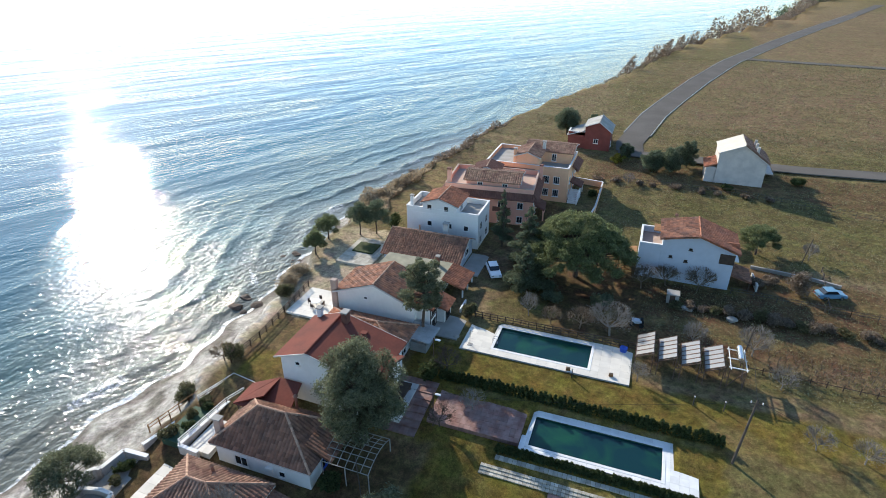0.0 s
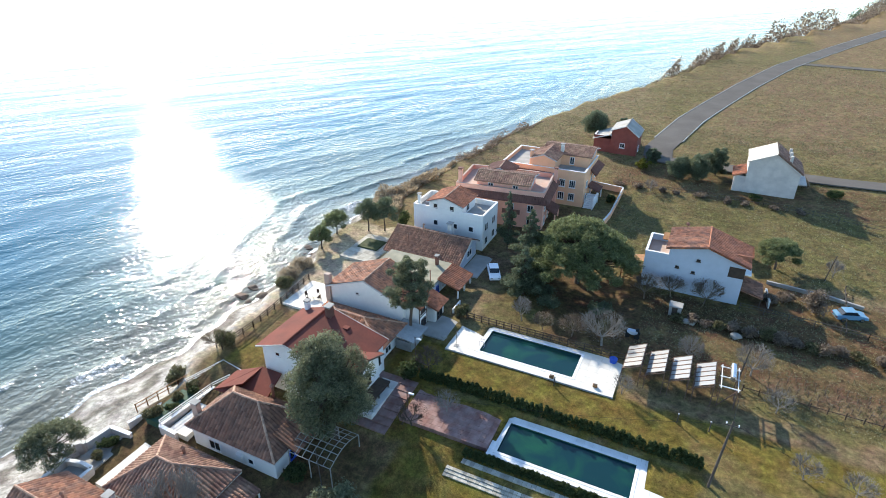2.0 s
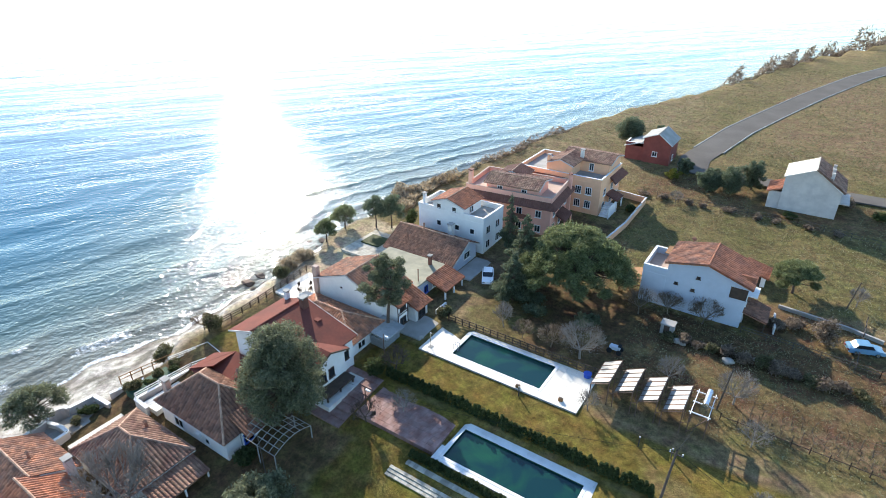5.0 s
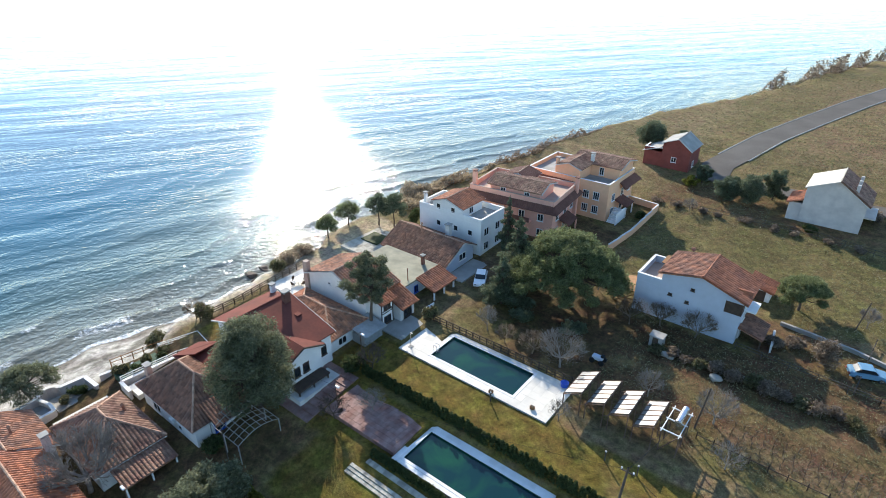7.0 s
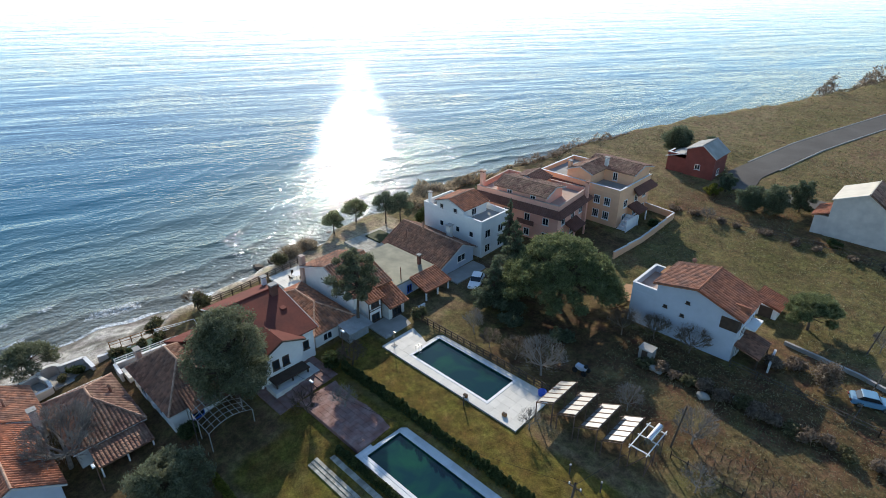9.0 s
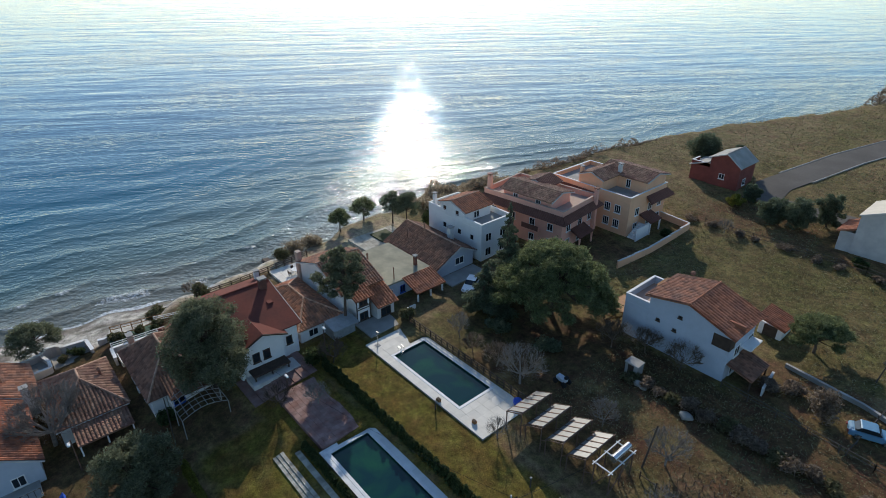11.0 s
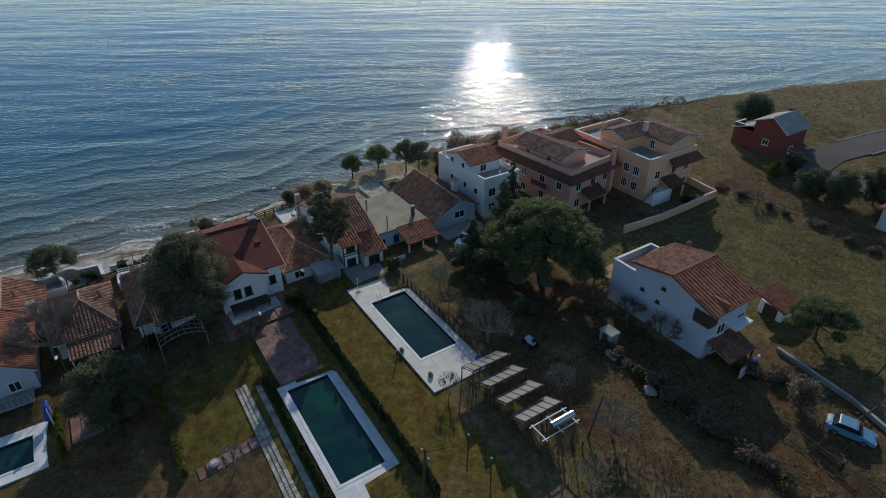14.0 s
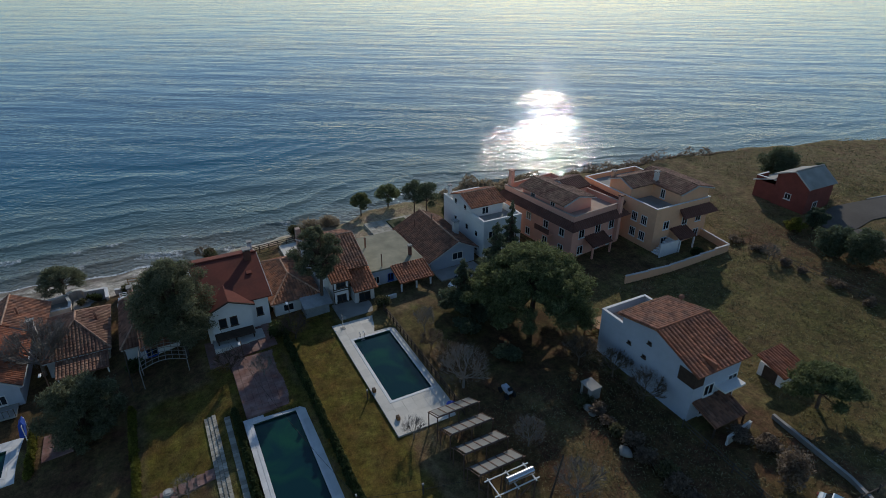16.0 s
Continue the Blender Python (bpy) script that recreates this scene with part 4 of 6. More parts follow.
# dark red house by the road
h = thing("house", -14, 137, 3.6, "dark red house with a pale grey stepped gable roof", "house")
gable_y(h, -17.9, -13.9, 134.8, 141.5, 0, 7.0, 8.0, -14.2, 8.2, "redwall", "concrete", 0.3, True)
gable_y(h, -14.0, -8.2, 134.4, 141.0, 0, 9.4, 8.6, -10.9, 10.6, "redwall", "concrete", 0.35, True)
window(h, -11.4, 134.38, 5.6, 1.1, 1.1, "y-")
window(h, -8.18, 137, 4.6, 1.2, 1.3, "x+")
parapet(h, -17.9, -14.0, 134.8, 138.0, 7.2, 7.9, "redwall", sides="xy")

# white house with the orange roof and walled terrace
h = thing("house", 8.5, 85.5, 1, "white two-storey house with orange tile roof and roof terrace", "house")
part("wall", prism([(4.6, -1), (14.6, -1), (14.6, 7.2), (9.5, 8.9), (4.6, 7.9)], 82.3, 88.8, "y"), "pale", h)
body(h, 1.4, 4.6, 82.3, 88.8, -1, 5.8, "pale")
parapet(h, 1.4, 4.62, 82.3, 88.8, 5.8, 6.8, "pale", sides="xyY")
part("terrace_floor", obox(1.6, 4.6, 82.5, 88.6, 5.75, 5.87), "terrace", h)
part("roof", tiled([(4.1, 89.3, 7.95), (4.1, 81.8, 7.95), (9.5, 81.8, 9.1), (9.5, 89.3, 9.1)]), "tile_old", h)
part("roof", tiled([(15.2, 81.8, 7.1), (15.2, 89.3, 7.1), (9.5, 89.3, 9.1), (9.5, 81.8, 9.1)], pitch=0.5), "tile_new", h)
ridge(h, (9.5, 81.8, 9.18), (9.5, 89.3, 9.18), "tile_new")
part("roof_step", obox(12.6, 15.1, 84.0, 84.3, 7.1, 7.95, bevel=0.03), "tile_new", h)
part("pergola_slats", obox(3.2, 5.2, 86.0, 88.6, 7.3, 7.4), "wood", h)
for x, z in ((8.6, 6.6), (6.0, 5.0), (8.2, 4.6)):
    window(h, x, 82.28, z, 0.5, 0.35, "y-", "wood_dark", lights=1)
# no recess is cut: a dark block paints the loggia's shade on the wall
part("loggia", obox(12.6, 14.62, 82.25, 83.6, 5.2, 6.8), "wood_dark", h, "loggia opening, its shade shown by a dark block")
for y in (84.6, 88):
    window(h, 14.62, y, 3.6, 1.4, 1.4, "x+")
    window(h, 14.62, y, 1.2, 1.4, 1.4, "x+")
part("balcony", obox(14.6, 15.8, 85.6, 88.6, 4.2, 4.4), "white", h)
leanto(h, [(17.6, 82.6, 2.6), (17.6, 87.2, 2.6), (14.6, 87.2, 3.4), (14.6, 82.6, 3.4)], "tile_brown")
posts(h, [(17.4, 82.8), (17.4, 87.0)], 0.6, 2.6)
leanto(h, [(-1.8, 82.8, 2.9), (-1.8, 87.6, 2.9), (1.2, 87.6, 3.5), (1.2, 82.8, 3.5)], "wood", True)
posts(h, [(-1.6, 83), (-1.6, 85.2), (-1.6, 87.4)], 0.6, 2.9, "wood")
rail = bmesh.new()
for z in (1.4, 2.0):
    beam(rail, (-1.6, 83, z), (-1.6, 87.4, z), 0.1)
    beam(rail, (-1.6, 83, z), (1.2, 83, z), 0.1)
beam(rail, (-1.6, 83, 0.9), (1.2, 83, 2.9), 0.12)
part("railing", rail, "wood", h)
bm = bmesh.new()
bmesh.ops.create_cone(bm, cap_ends=True, segments=16, radius1=0.32, radius2=0.08, depth=0.12, matrix=pose(6.2, 88.9, 9.2, 40, 0, 20))
beam(bm, (6.2, 89.0, 8.1), (6.2, 89.0, 9.2), 0.06)
part("satellite_dish", bm, "tile_brown", h)

h = thing("garage", 14.5, 96.4, 1.4, "small white garage with an orange tile roof", "garage")
body(h, 13.2, 16.0, 94.8, 98.0, 0, 3.1, "white")
leanto(h, [(16.4, 94.4, 3.0), (16.4, 98.4, 3.0), (12.9, 98.4, 3.9), (12.9, 94.4, 3.9)], "tile_new")
part("garage_door", obox(13.8, 15.4, 94.76, 94.8, 1.2, 3.0), "wood_dark", h)

# white gabled house in the field
h = thing("house", 19, 126, 3.2, "plain white gabled house standing in the dry field", "house")
gable_y(h, 14.2, 23.2, 124.2, 132.0, 0, 9.3, 7.9, 18.6, 11.2, "limewash", "cream", 0.25, True)
part("roof", tiled([(23.7, 123.8, 7.92), (23.7, 132.4, 7.92), (18.6, 132.4, 11.42), (18.6, 123.8, 11.42)]), "tile_dull", h)
body(h, 12.2, 14.2, 124.4, 129.5, 0, 6.2, "limewash")
leanto(h, [(11.8, 129.8, 6.1), (11.8, 124.0, 6.1), (14.2, 124.0, 7.0), (14.2, 129.8, 7.0)], "tile_new")
for y in (125.4, 128, 130.6):
    chimney(h, 21.2, y, 9.0, 10.9, 0.5, 0.5, "limewash", False)
part("balcony", obox(23.2, 24.8, 125, 131, 5.6, 5.8), "limewash", h)

# far houses at the end of the road
for i, (x, y) in enumerate(((190, 640), (214, 652), (240, 640), (262, 668), (296, 660), (330, 650))):
    z = gz(x, y)
    h = thing("house", x, y, z, "pale gabled house far off at the road's end", "house", "houses at the road's end")
    gable_y(h, x - 7, x + 7, y - 8, y + 8, z - 1, z + 7, z + 7, x, z + 11, "white_old", "tile_dull" if i % 2 else "concrete", 0.4, True)
    for dx in (-4, 0, 4):
        window(h, x + dx, y - 8.02, z + 3.5, 1.6, 1.8, "y-")

# ---------- pools ----------
def pool(x0, x1, y0, y1, dx0, dx1, dy0, dy1, z, slab, label, tone, cut=1.25):
    p = thing("swimming_pool", (x0 + x1) / 2, (y0 + y1) / 2, z, label, "swimming pool")
    bm = bmesh.new()
    box(bm, x0 - 0.2, x1 + 0.2, y0 - 0.2, y1 + 0.2, z - 1.7, z - 1.5)
    for q in ((x0 - 0.2, x0, y0, y1), (x1, x1 + 0.2, y0, y1), (x0 - 0.2, x1 + 0.2, y0 - 0.2, y0), (x0 - 0.2, x1 + 0.2, y1, y1 + 0.2)):
        box(bm, *q, z - 1.5, z - 0.02)
    part("basin", bm, tone, p)
    w = bmesh.new()
    n, k = int((x1 - x0) / 0.5), int((y1 - y0) / 0.5)
    bmesh.ops.create_grid(w, x_segments=n, y_segments=k, size=0.5, matrix=Matrix.LocRotScale(((x0 + x1) / 2, (y0 + y1) / 2, z - 0.22), None, (x1 - x0, y1 - y0, 1)))
    part("water", w, "pool_water", p, "still dark green pool water")
    slabs = []
    xs, ys = np.linspace(dx0, dx1, int(round((dx1 - dx0) / cut)) + 1), np.linspace(dy0, dy1, int(round((dy1 - dy0) / cut)) + 1)
    for a, b in zip(xs, xs[1:]):
        for c, d in zip(ys, ys[1:]):
            for q in clip_out(a, b, c, d, x0 - 0.3, x1 + 0.3, y0 - 0.3, y1 + 0.3):
                slabs.append(q)
    bed = bmesh.new()
    for q in ((dx0, x0 - 0.2, dy0, dy1), (x1 + 0.2, dx1, dy0, dy1), (x0 - 0.2, x1 + 0.2, dy0, y0 - 0.2), (x0 - 0.2, x1 + 0.2, y1 + 0.2, dy1)):
        box(bed, *q, z - 0.9, z - 0.045)
    part("deck_bed", bed, "kerb", p)
    for a, b, c, d in slabs:
        part("paving_slab", obox(a + 0.006, b - 0.006, c + 0.006, d - 0.006, z - 0.044, z + 0.004 * random.random()), slab, p)
    for q in ((x0 - 0.3, x0 + 0.04, y0 - 0.3, y1 + 0.3), (x1 - 0.04, x1 + 0.3, y0 - 0.3, y1 + 0.3), (x0 + 0.045, x1 - 0.045, y0 - 0.3, y0 + 0.04), (x0 + 0.045, x1 - 0.045, y1 - 0.04, y1 + 0.3)):
        part("coping", obox(*q, z - 0.04, z + 0.03, bevel=0.012), "deck_white", p)
    return p


def clip_out(a, b, c, d, x0, x1, y0, y1):
    """What is left of the rectangle a..b, c..d outside the opening."""
    if b <= x0 or a >= x1 or d <= y0 or c >= y1:
        return [(a, b, c, d)]
    out = []
    if a < x0 - 0.05:
        out.append((a, x0, c, d))
    if b > x1 + 0.05:
        out.append((x1, b, c, d))
    a2, b2 = max(a, x0), min(b, x1)
    if c < y0 - 0.05:
        out.append((a2, b2, c, y0))
    if d > y1 + 0.05:
        out.append((a2, b2, y1, d))
    return out


def pool_water():
    m = bpy.data.materials.new("pool_water")
    m.use_nodes = True
    N, L = m.node_tree.nodes, m.node_tree.links
    b = N["Principled BSDF"]
    b.inputs["Roughness"].default_value, b.inputs["IOR"].default_value = 0.04, 1.33
    geo, n, r = N.new("ShaderNodeNewGeometry"), N.new("ShaderNodeTexNoise"), N.new("ShaderNodeValToRGB")
    n.inputs["Scale"].default_value, n.inputs["Detail"].default_value, n.inputs["Distortion"].default_value = 0.28, 5, 0.6
    L.new(geo.outputs["Position"], n.inputs["Vector"])
    e = r.color_ramp.elements
    e[0].position, e[0].color = 0.45, (0.005, 0.030, 0.034, 1)
    e[1].position, e[1].color = 0.80, (0.012, 0.075, 0.035, 1)
    L.new(n.outputs[0], r.inputs[0])
    L.new(r.outputs[0], b.inputs["Base Color"])
    return m


M["pool_water"] = pool_water()
M["algae"] = mat("algae", (0.05, 0.10, 0.06), 0.8, var=0.3)
P1 = pool(-14.4, -2.4, 57.7, 62.5, -18.5, 2.6, 56.3, 63.3, 0.45, "deck", "rectangular pool of dark green water in a pale stone deck", "algae")
P2 = pool(-6.7, 6.7, 44.0, 48.5, -7.6, 10.1, 43.2, 49.5, -0.4, "deck_white", "long pool of green murky water with white paved rim", "algae", 0.9)
P3 = pool(-18.6, -14.6, 14.0, 20.6, -20.0, -13.2, 13.0, 22.0, -3.8, "deck_white", "small dark pool with a white paved rim", "algae", 1.0)

# ---------- plants ----------
RNG = np.random.RandomState(5)


def leaves(points, size, flat=0.0, seed=1, longer=1.0, width=1.0):
    """A quad at every point, turned at random; as (verts, edges, faces)."""
    r = np.random.RandomState(seed)
    n = len(points)
    a = r.normal(size=(n, 3))
    a[:, 2] *= 1 - flat
    a /= np.linalg.norm(a, axis=1)[:, None]
    b = np.cross(a, r.normal(size=(n, 3)))
    b /= np.linalg.norm(b, axis=1)[:, None]
    s = size * r.uniform(0.6, 1.4, (n, 1))
    a, b = a * s * longer, b * s * 0.55
    b = b * width
    v = np.stack((points - a * 0.5 - b * 0.3, points + b * 0.7 - a * 0.1, points + a * 0.6 + b * 0.1, points - b * 0.7 + a * 0.05), 1).reshape(-1, 3)
    return v.tolist(), [], np.arange(4 * n).reshape(n, 4).tolist()


def cloud(clumps, n, r):
    """Points in the outer shell of ellipsoid clumps (x, y, z, rx, ry, rz)."""
    c = np.array(clumps, float)
    w = (c[:, 3] * c[:, 4] + c[:, 3] * c[:, 5]) 
    k = r.choice(len(c), n, p=w / w.sum())
    d = r.normal(size=(n, 3))
    d /= np.linalg.norm(d, axis=1)[:, None]
    rad = r.uniform(0.2, 1.0, (n, 1)) ** 0.5 * r.normal(1.0, 0.15, (n, 1))
    return c[k, :3] + d * c[k, 3:] * rad


def limb(bm, a, b, r0, r1, sides=6):
    a, b = Vector(a), Vector(b)
    d = b - a
    if d.length < 1e-4:
        return
    m = Matrix.Translation((a + b) / 2) @ d.to_track_quat("Z", "Y").to_matrix().to_4x4()
    bmesh.ops.create_cone(bm, cap_ends=False, segments=sides, radius1=r0, radius2=r1, depth=d.length * 1.04, matrix=m)


def branchy(bm, p, d, length, r, depth, rng, spread=0.55, up=0.12, sides=5):
    """A forking bough with its twigs."""
    q = p + d * length
    limb(bm, p, q, max(r, 0.02), max(r * 0.68, 0.014), sides if depth > 1 else 3)
    if depth == 0:
        return
    for _ in range(3 if depth > 1 else 4):
        v = d + Vector((rng.uniform(-1, 1), rng.uniform(-1, 1), rng.uniform(-0.6, 1))) * spread + Vector((0, 0, up))
        branchy(bm, p.lerp(q, rng.uniform(0.55, 1.0)), v.normalized(), length * rng.uniform(0.6, 0.85), r * 0.58, depth - 1, rng, spread * 1.08, up, sides)


def leafy_tree(name, x, y, trunk_h, clumps, n, size, leaf, label, lean=(0, 0), r=0.28, group="", seed=1, z=None, longer=1.3, flat=0.2):
    """Trunk, limbs to the clumps, and a crown of many small leaves. Clumps are relative to the tree's foot."""
    z = gz(x, y) if z is None else z
    t = thing(name, x, y, z - 0.1, label, "tree", group)
    rng = np.random.RandomState(seed)
    bm = bmesh.new()
    top = Vector((x + lean[0], y + lean[1], z + trunk_h))
    prev = Vector((x, y, z - 0.3))
    for i in range(1, 6):
        k = i / 5
        p = Vector((x + lean[0] * k ** 1.3 + 0.06 * math.sin(i * 2 + seed), y + lean[1] * k ** 1.3, z - 0.3 + (trunk_h + 0.3) * k))
        limb(bm, prev, p, r * (1.15 - 0.1 * i), r * (1.05 - 0.1 * i), 8)
        prev = p
    for c in clumps:
        e = Vector((x + c[0], y + c[1], z + c[2]))
        mid = top.lerp(e, 0.5) + Vector((0, 0, -0.12 * (e - top).length))
        limb(bm, top - Vector((0, 0, 0.4)), mid, r * 0.4, r * 0.28, 5)
        limb(bm, mid, e, r * 0.28, r * 0.12, 5)
    part("trunk", bm, "bark", t)
    pts = cloud([(x + c[0], y + c[1], z + c[2], c[3], c[4], c[5]) for c in clumps], int(n * 2.6), rng)
    part("crown", leaves(pts, size * 0.56, flat, seed, longer * 1.5, 0.75), leaf, t)
    return t


def dome(w, h0, h1, n, seed, cl=1.0, flat=0.55):
    """Clumps for an uneven domed crown of width w between two heights."""
    r = np.random.RandomState(seed)
    out = []
    n, cl = int(n * 1.7), cl * 1.15
    for i in range(n):
        a, k = i * 2.4 + r.uniform(-0.3, 0.3), math.sqrt((i + 0.5) / n)
        rad = w / 2 * k * r.uniform(0.82, 1.02)
        top = h1 - (h1 - h0) * 0.75 * k ** 2.2
        s = w / 2 / math.sqrt(n) * 1.35 * r.uniform(0.8, 1.2) * cl
        out.append((rad * math.cos(a), rad * math.sin(a), top - s * flat + r.uniform(-0.5, 0.3), s, s, s * flat))
    return out


def egg(w, h0, h1, n, seed, cl=1.0):
    """Clumps for a tall rounded, ragged crown."""
    r = np.random.RandomState(seed)
    out = []
    n, cl = int(n * 1.9), cl * 0.72
    for i in range(n):
        k = (i + 0.5) / n
        zz = h0 + (h1 - h0) * k
        prof = math.sin(math.pi * (0.18 + 0.74 * k)) ** 0.7
        a = i * 2.4 + r.uniform(-0.4, 0.4)
        rad = w / 2 * prof * r.uniform(0.3, 0.95)
        s = w * 0.2 * r.uniform(0.75, 1.2) * cl * (0.6 + 0.4 * prof)
        out.append((rad * math.cos(a), rad * math.sin(a), zz, s, s, s * 0.75))
    return out


def tiers(w, h0, h1, n, seed):
    """Clumps in flat, drooping tiers that narrow to a spire."""
    r = np.random.RandomState(seed)
    out = [(0.0, 0.0, h1 - 0.3, w * 0.04, w * 0.04, 0.7)]
    for i in range(n):
        k = (i + 0.5) / n
        reach = w / 2 * (1.0 - 0.86 * k) * r.uniform(0.7, 1.12)
        a = i * 2.4 + r.uniform(-0.4, 0.4)
        for f in (0.35, 0.75):
            out.append((reach * f * math.cos(a), reach * f * math.sin(a), h0 + (h1 - h0) * k - 0.35 * f, reach * 0.36, reach * 0.36, 0.22 + 0.03 * w * (1 - k)))
    return out


leafy_tree("stone_pine", -7.2, 78.8, 5.0, dome(16.0, 2.8, 10.6, 70, 3, 0.95, 0.7), 30000, 0.33, "stonepine", "broad umbrella pine with a dense dark green crown", r=0.4, seed=3, lean=(0.4, 0.3))
leafy_tree("pine", -23.6, 39.2, 6.0, egg(9.4, 3.2, 12.6, 44, 4, 0.85), 17000, 0.28, "pine", "tall dark green pine in the garden", r=0.35, seed=4)
leafy_tree("pine", -16.0, 28.4, 3.0, egg(8.2, 0.6, 7.0, 34, 5, 0.85), 13000, 0.27, "pine", "mid-green pine with a rounded ragged crown", r=0.25, seed=5)
leafy_tree("pine", -23.8, 56.7, 7.0, egg(6.4, 5.4, 11.6, 24, 6, 0.8), 7000, 0.27, "pine", "slender pine with a bare trunk beside the white house", r=0.24, seed=6, lean=(0.5, 0.3))
leafy_tree("cedar", -14.6, 78.2, 3.0, tiers(8.0, 1.2, 10.6, 34, 7), 10000, 0.32, "cedar", "dark cedar beside the umbrella pine", r=0.25, seed=7)
leafy_tree("cedar", -13.6, 72.6, 2.2, tiers(8.0, 0.9, 7.4, 26, 8), 8000, 0.32, "cedar", "dark low cedar in the shade", r=0.22, seed=8)
leafy_tree("pine", -49.4, 24.8, 3.0, dome(6.4, 2.8, 5.8, 16, 9, 0.9, 0.6), 5200, 0.25, "pine", "leaning pine on the beach", lean=(-0.8, -0.9), r=0.2, seed=9, z=-3.9)
for i, (x, y, w, hh) in enumerate(((-49.0, 71.6, 3.4, 4.4), (-49.8, 77.2, 4.2, 4.6), (-45.2, 80.4, 4.4, 6.2), (-42.6, 81.6, 4.6, 6.6))):
    leafy_tree("pine", x, y, hh * 0.5, dome(w, hh * 0.45, hh, 9, 20 + i, 1.0, 0.7), 2600, 0.26, "stonepine" if i < 2 else "cedar", "small clipped pine at the beach edge", r=0.14, seed=20 + i, group="small pines at the beach", z=max(gz(x, y), -2.2))
leafy_tree("stone_pine", 19.6, 95.4, 2.2, dome(6.4, 2.4, 5.2, 18, 30), 7500, 0.28, "stonepine", "rounded umbrella pine in the dry grass", r=0.2, seed=30)
leafy_tree("broadleaf_tree", -19.4, 143.0, 2.4, egg(7.2, 1.6, 6.0, 18, 31, 1.2), 4500, 0.36, "cedar", "dark round tree behind the red house", r=0.25, seed=31)
leafy_tree("broadleaf_tree", -13.2, 145.0, 2.0, egg(3.6, 1.6, 5.0, 10, 32, 1.2), 1600, 0.34, "cedar", "small dark tree behind the red house", r=0.15, seed=32)
for i, (x, y, w, hh) in enumerate(((2.0, 126.0, 5.2, 4.2), (5.6, 126.8, 5.6, 5.0), (8.8, 130.4, 4.4, 5.6), (-4.2, 131.0, 3.2, 3.4))):
    leafy_tree("evergreen_bush", x, y, 1.0, egg(w, 0.9, hh, 14, 40 + i, 1.25), 3000, 0.34, "cedar", "dense dark evergreen bush in the field", r=0.15, seed=40 + i, group="evergreen bushes by the lane")
leafy_tree("bush", -5.6, 128.4, 0.5, egg(3.0, 0.5, 2.0, 7, 46, 1.3), 1000, 0.28, "yellowgreen", "yellow-green bush beside the evergreen bushes", r=0.08, seed=46)
leafy_tree("conifer", -20.4, 84.4, 8.6, tiers(4.6, 1.6, 10.2, 22, 47), 3600, 0.28, "cedar", "spiky dark conifer before the villa", r=0.16, seed=47)


def bare_tree(x, y, h, spread, label, seed, bark="bark_grey", trunk=0.14, boughs=4, depth=4, group="", up=0.12):
    z = gz(x, y)
    t = thing("bare_tree", x, y, z - 0.1, label, "tree", group)
    rng = random.Random(seed)
    bm = bmesh.new()
    p = Vector((x, y, z - 0.2))
    q = Vector((x + rng.uniform(-0.2, 0.2), y + rng.uniform(-0.2, 0.2), z + h * 0.25))
    limb(bm, p, q, trunk, trunk * 0.8, 7)
    part("trunk", bm, bark, t)
    for i in range(boughs):
        b = bmesh.new()
        a = i * 6.283 / boughs + rng.uniform(-0.4, 0.4)
        d = Vector((math.cos(a) * spread, math.sin(a) * spread, rng.uniform(0.7, 1.1))).normalized()
        branchy(b, q.copy(), d, h * 0.27, trunk * 0.6, depth, rng, 0.5, up)
        part("bough", b, bark, t)
    r = np.random.RandomState(seed + 900)                # the finest twigs
    k = int(260 * h)
    w = h * 0.52 * min(1.0, spread)
    a, q1 = r.uniform(0, 6.283, k), r.uniform(0, 1, k) ** 0.5
    zz = z + h * (0.42 + 0.56 * r.uniform(0, 1, k) * np.sqrt(np.clip(1 - 0.75 * q1 ** 2, 0, 1)))
    foot = np.stack((x + w * q1 * np.cos(a), y + w * q1 * np.sin(a), zz), 1)
    d = np.stack((np.cos(a) * q1 * 0.8, np.sin(a) * q1 * 0.8, np.full(k, 0.8)), 1) + r.normal(size=(k, 3)) * 0.35
    d = d / np.linalg.norm(d, axis=1)[:, None] * r.uniform(0.25, 0.75, (k, 1)) * (h / 5) ** 0.5
    s = np.cross(d, r.normal(size=(k, 3)))
    s = s / np.linalg.norm(s, axis=1)[:, None] * 0.014
    v = np.stack((foot - s, foot + s, foot + d), 1).reshape(-1, 3)
    part("spray", (v.tolist(), [], np.arange(3 * k).reshape(k, 3).tolist()), bark, t)
    return t


bare_tree(-0.6, 65.4, 5.0, 1.3, "spreading leafless fruit tree with pale grey twigs", 1, "bark_grey", 0.16, 6, 4)
bare_tree(-4.6, 65.6, 3.2, 1.2, "leafless shrubby fruit tree behind the pool fence", 2, "drybrush", 0.1, 5, 4)
bare_tree(-8.4, 65.4, 2.6, 1.2, "low leafless shrub behind the pool fence", 3, "drybrush", 0.08, 5, 4)
bare_tree(-11.6, 66.2, 3.8, 0.5, "thin leafless sapling in the grass", 4, "bark_grey", 0.07, 3, 3)
bare_tree(-30.6, 23.2, 7.6, 1.1, "large leafless tree with a dense twiggy crown", 5, "bark_grey", 0.26, 9, 5)
bare_tree(-18.6, 51.6, 3.4, 1.1, "leafless tree by the brick terrace", 6, "bark", 0.11, 5, 4)
bare_tree(-16.4, 43.6, 3.2, 1.0, "twisted leafless tree beside the brick terrace", 7, "bark", 0.1, 4, 4)
bare_tree(-13.6, 46.6, 2.8, 1.1, "small leafless tree on the brick terrace", 8, "bark_grey", 0.09, 4, 4)
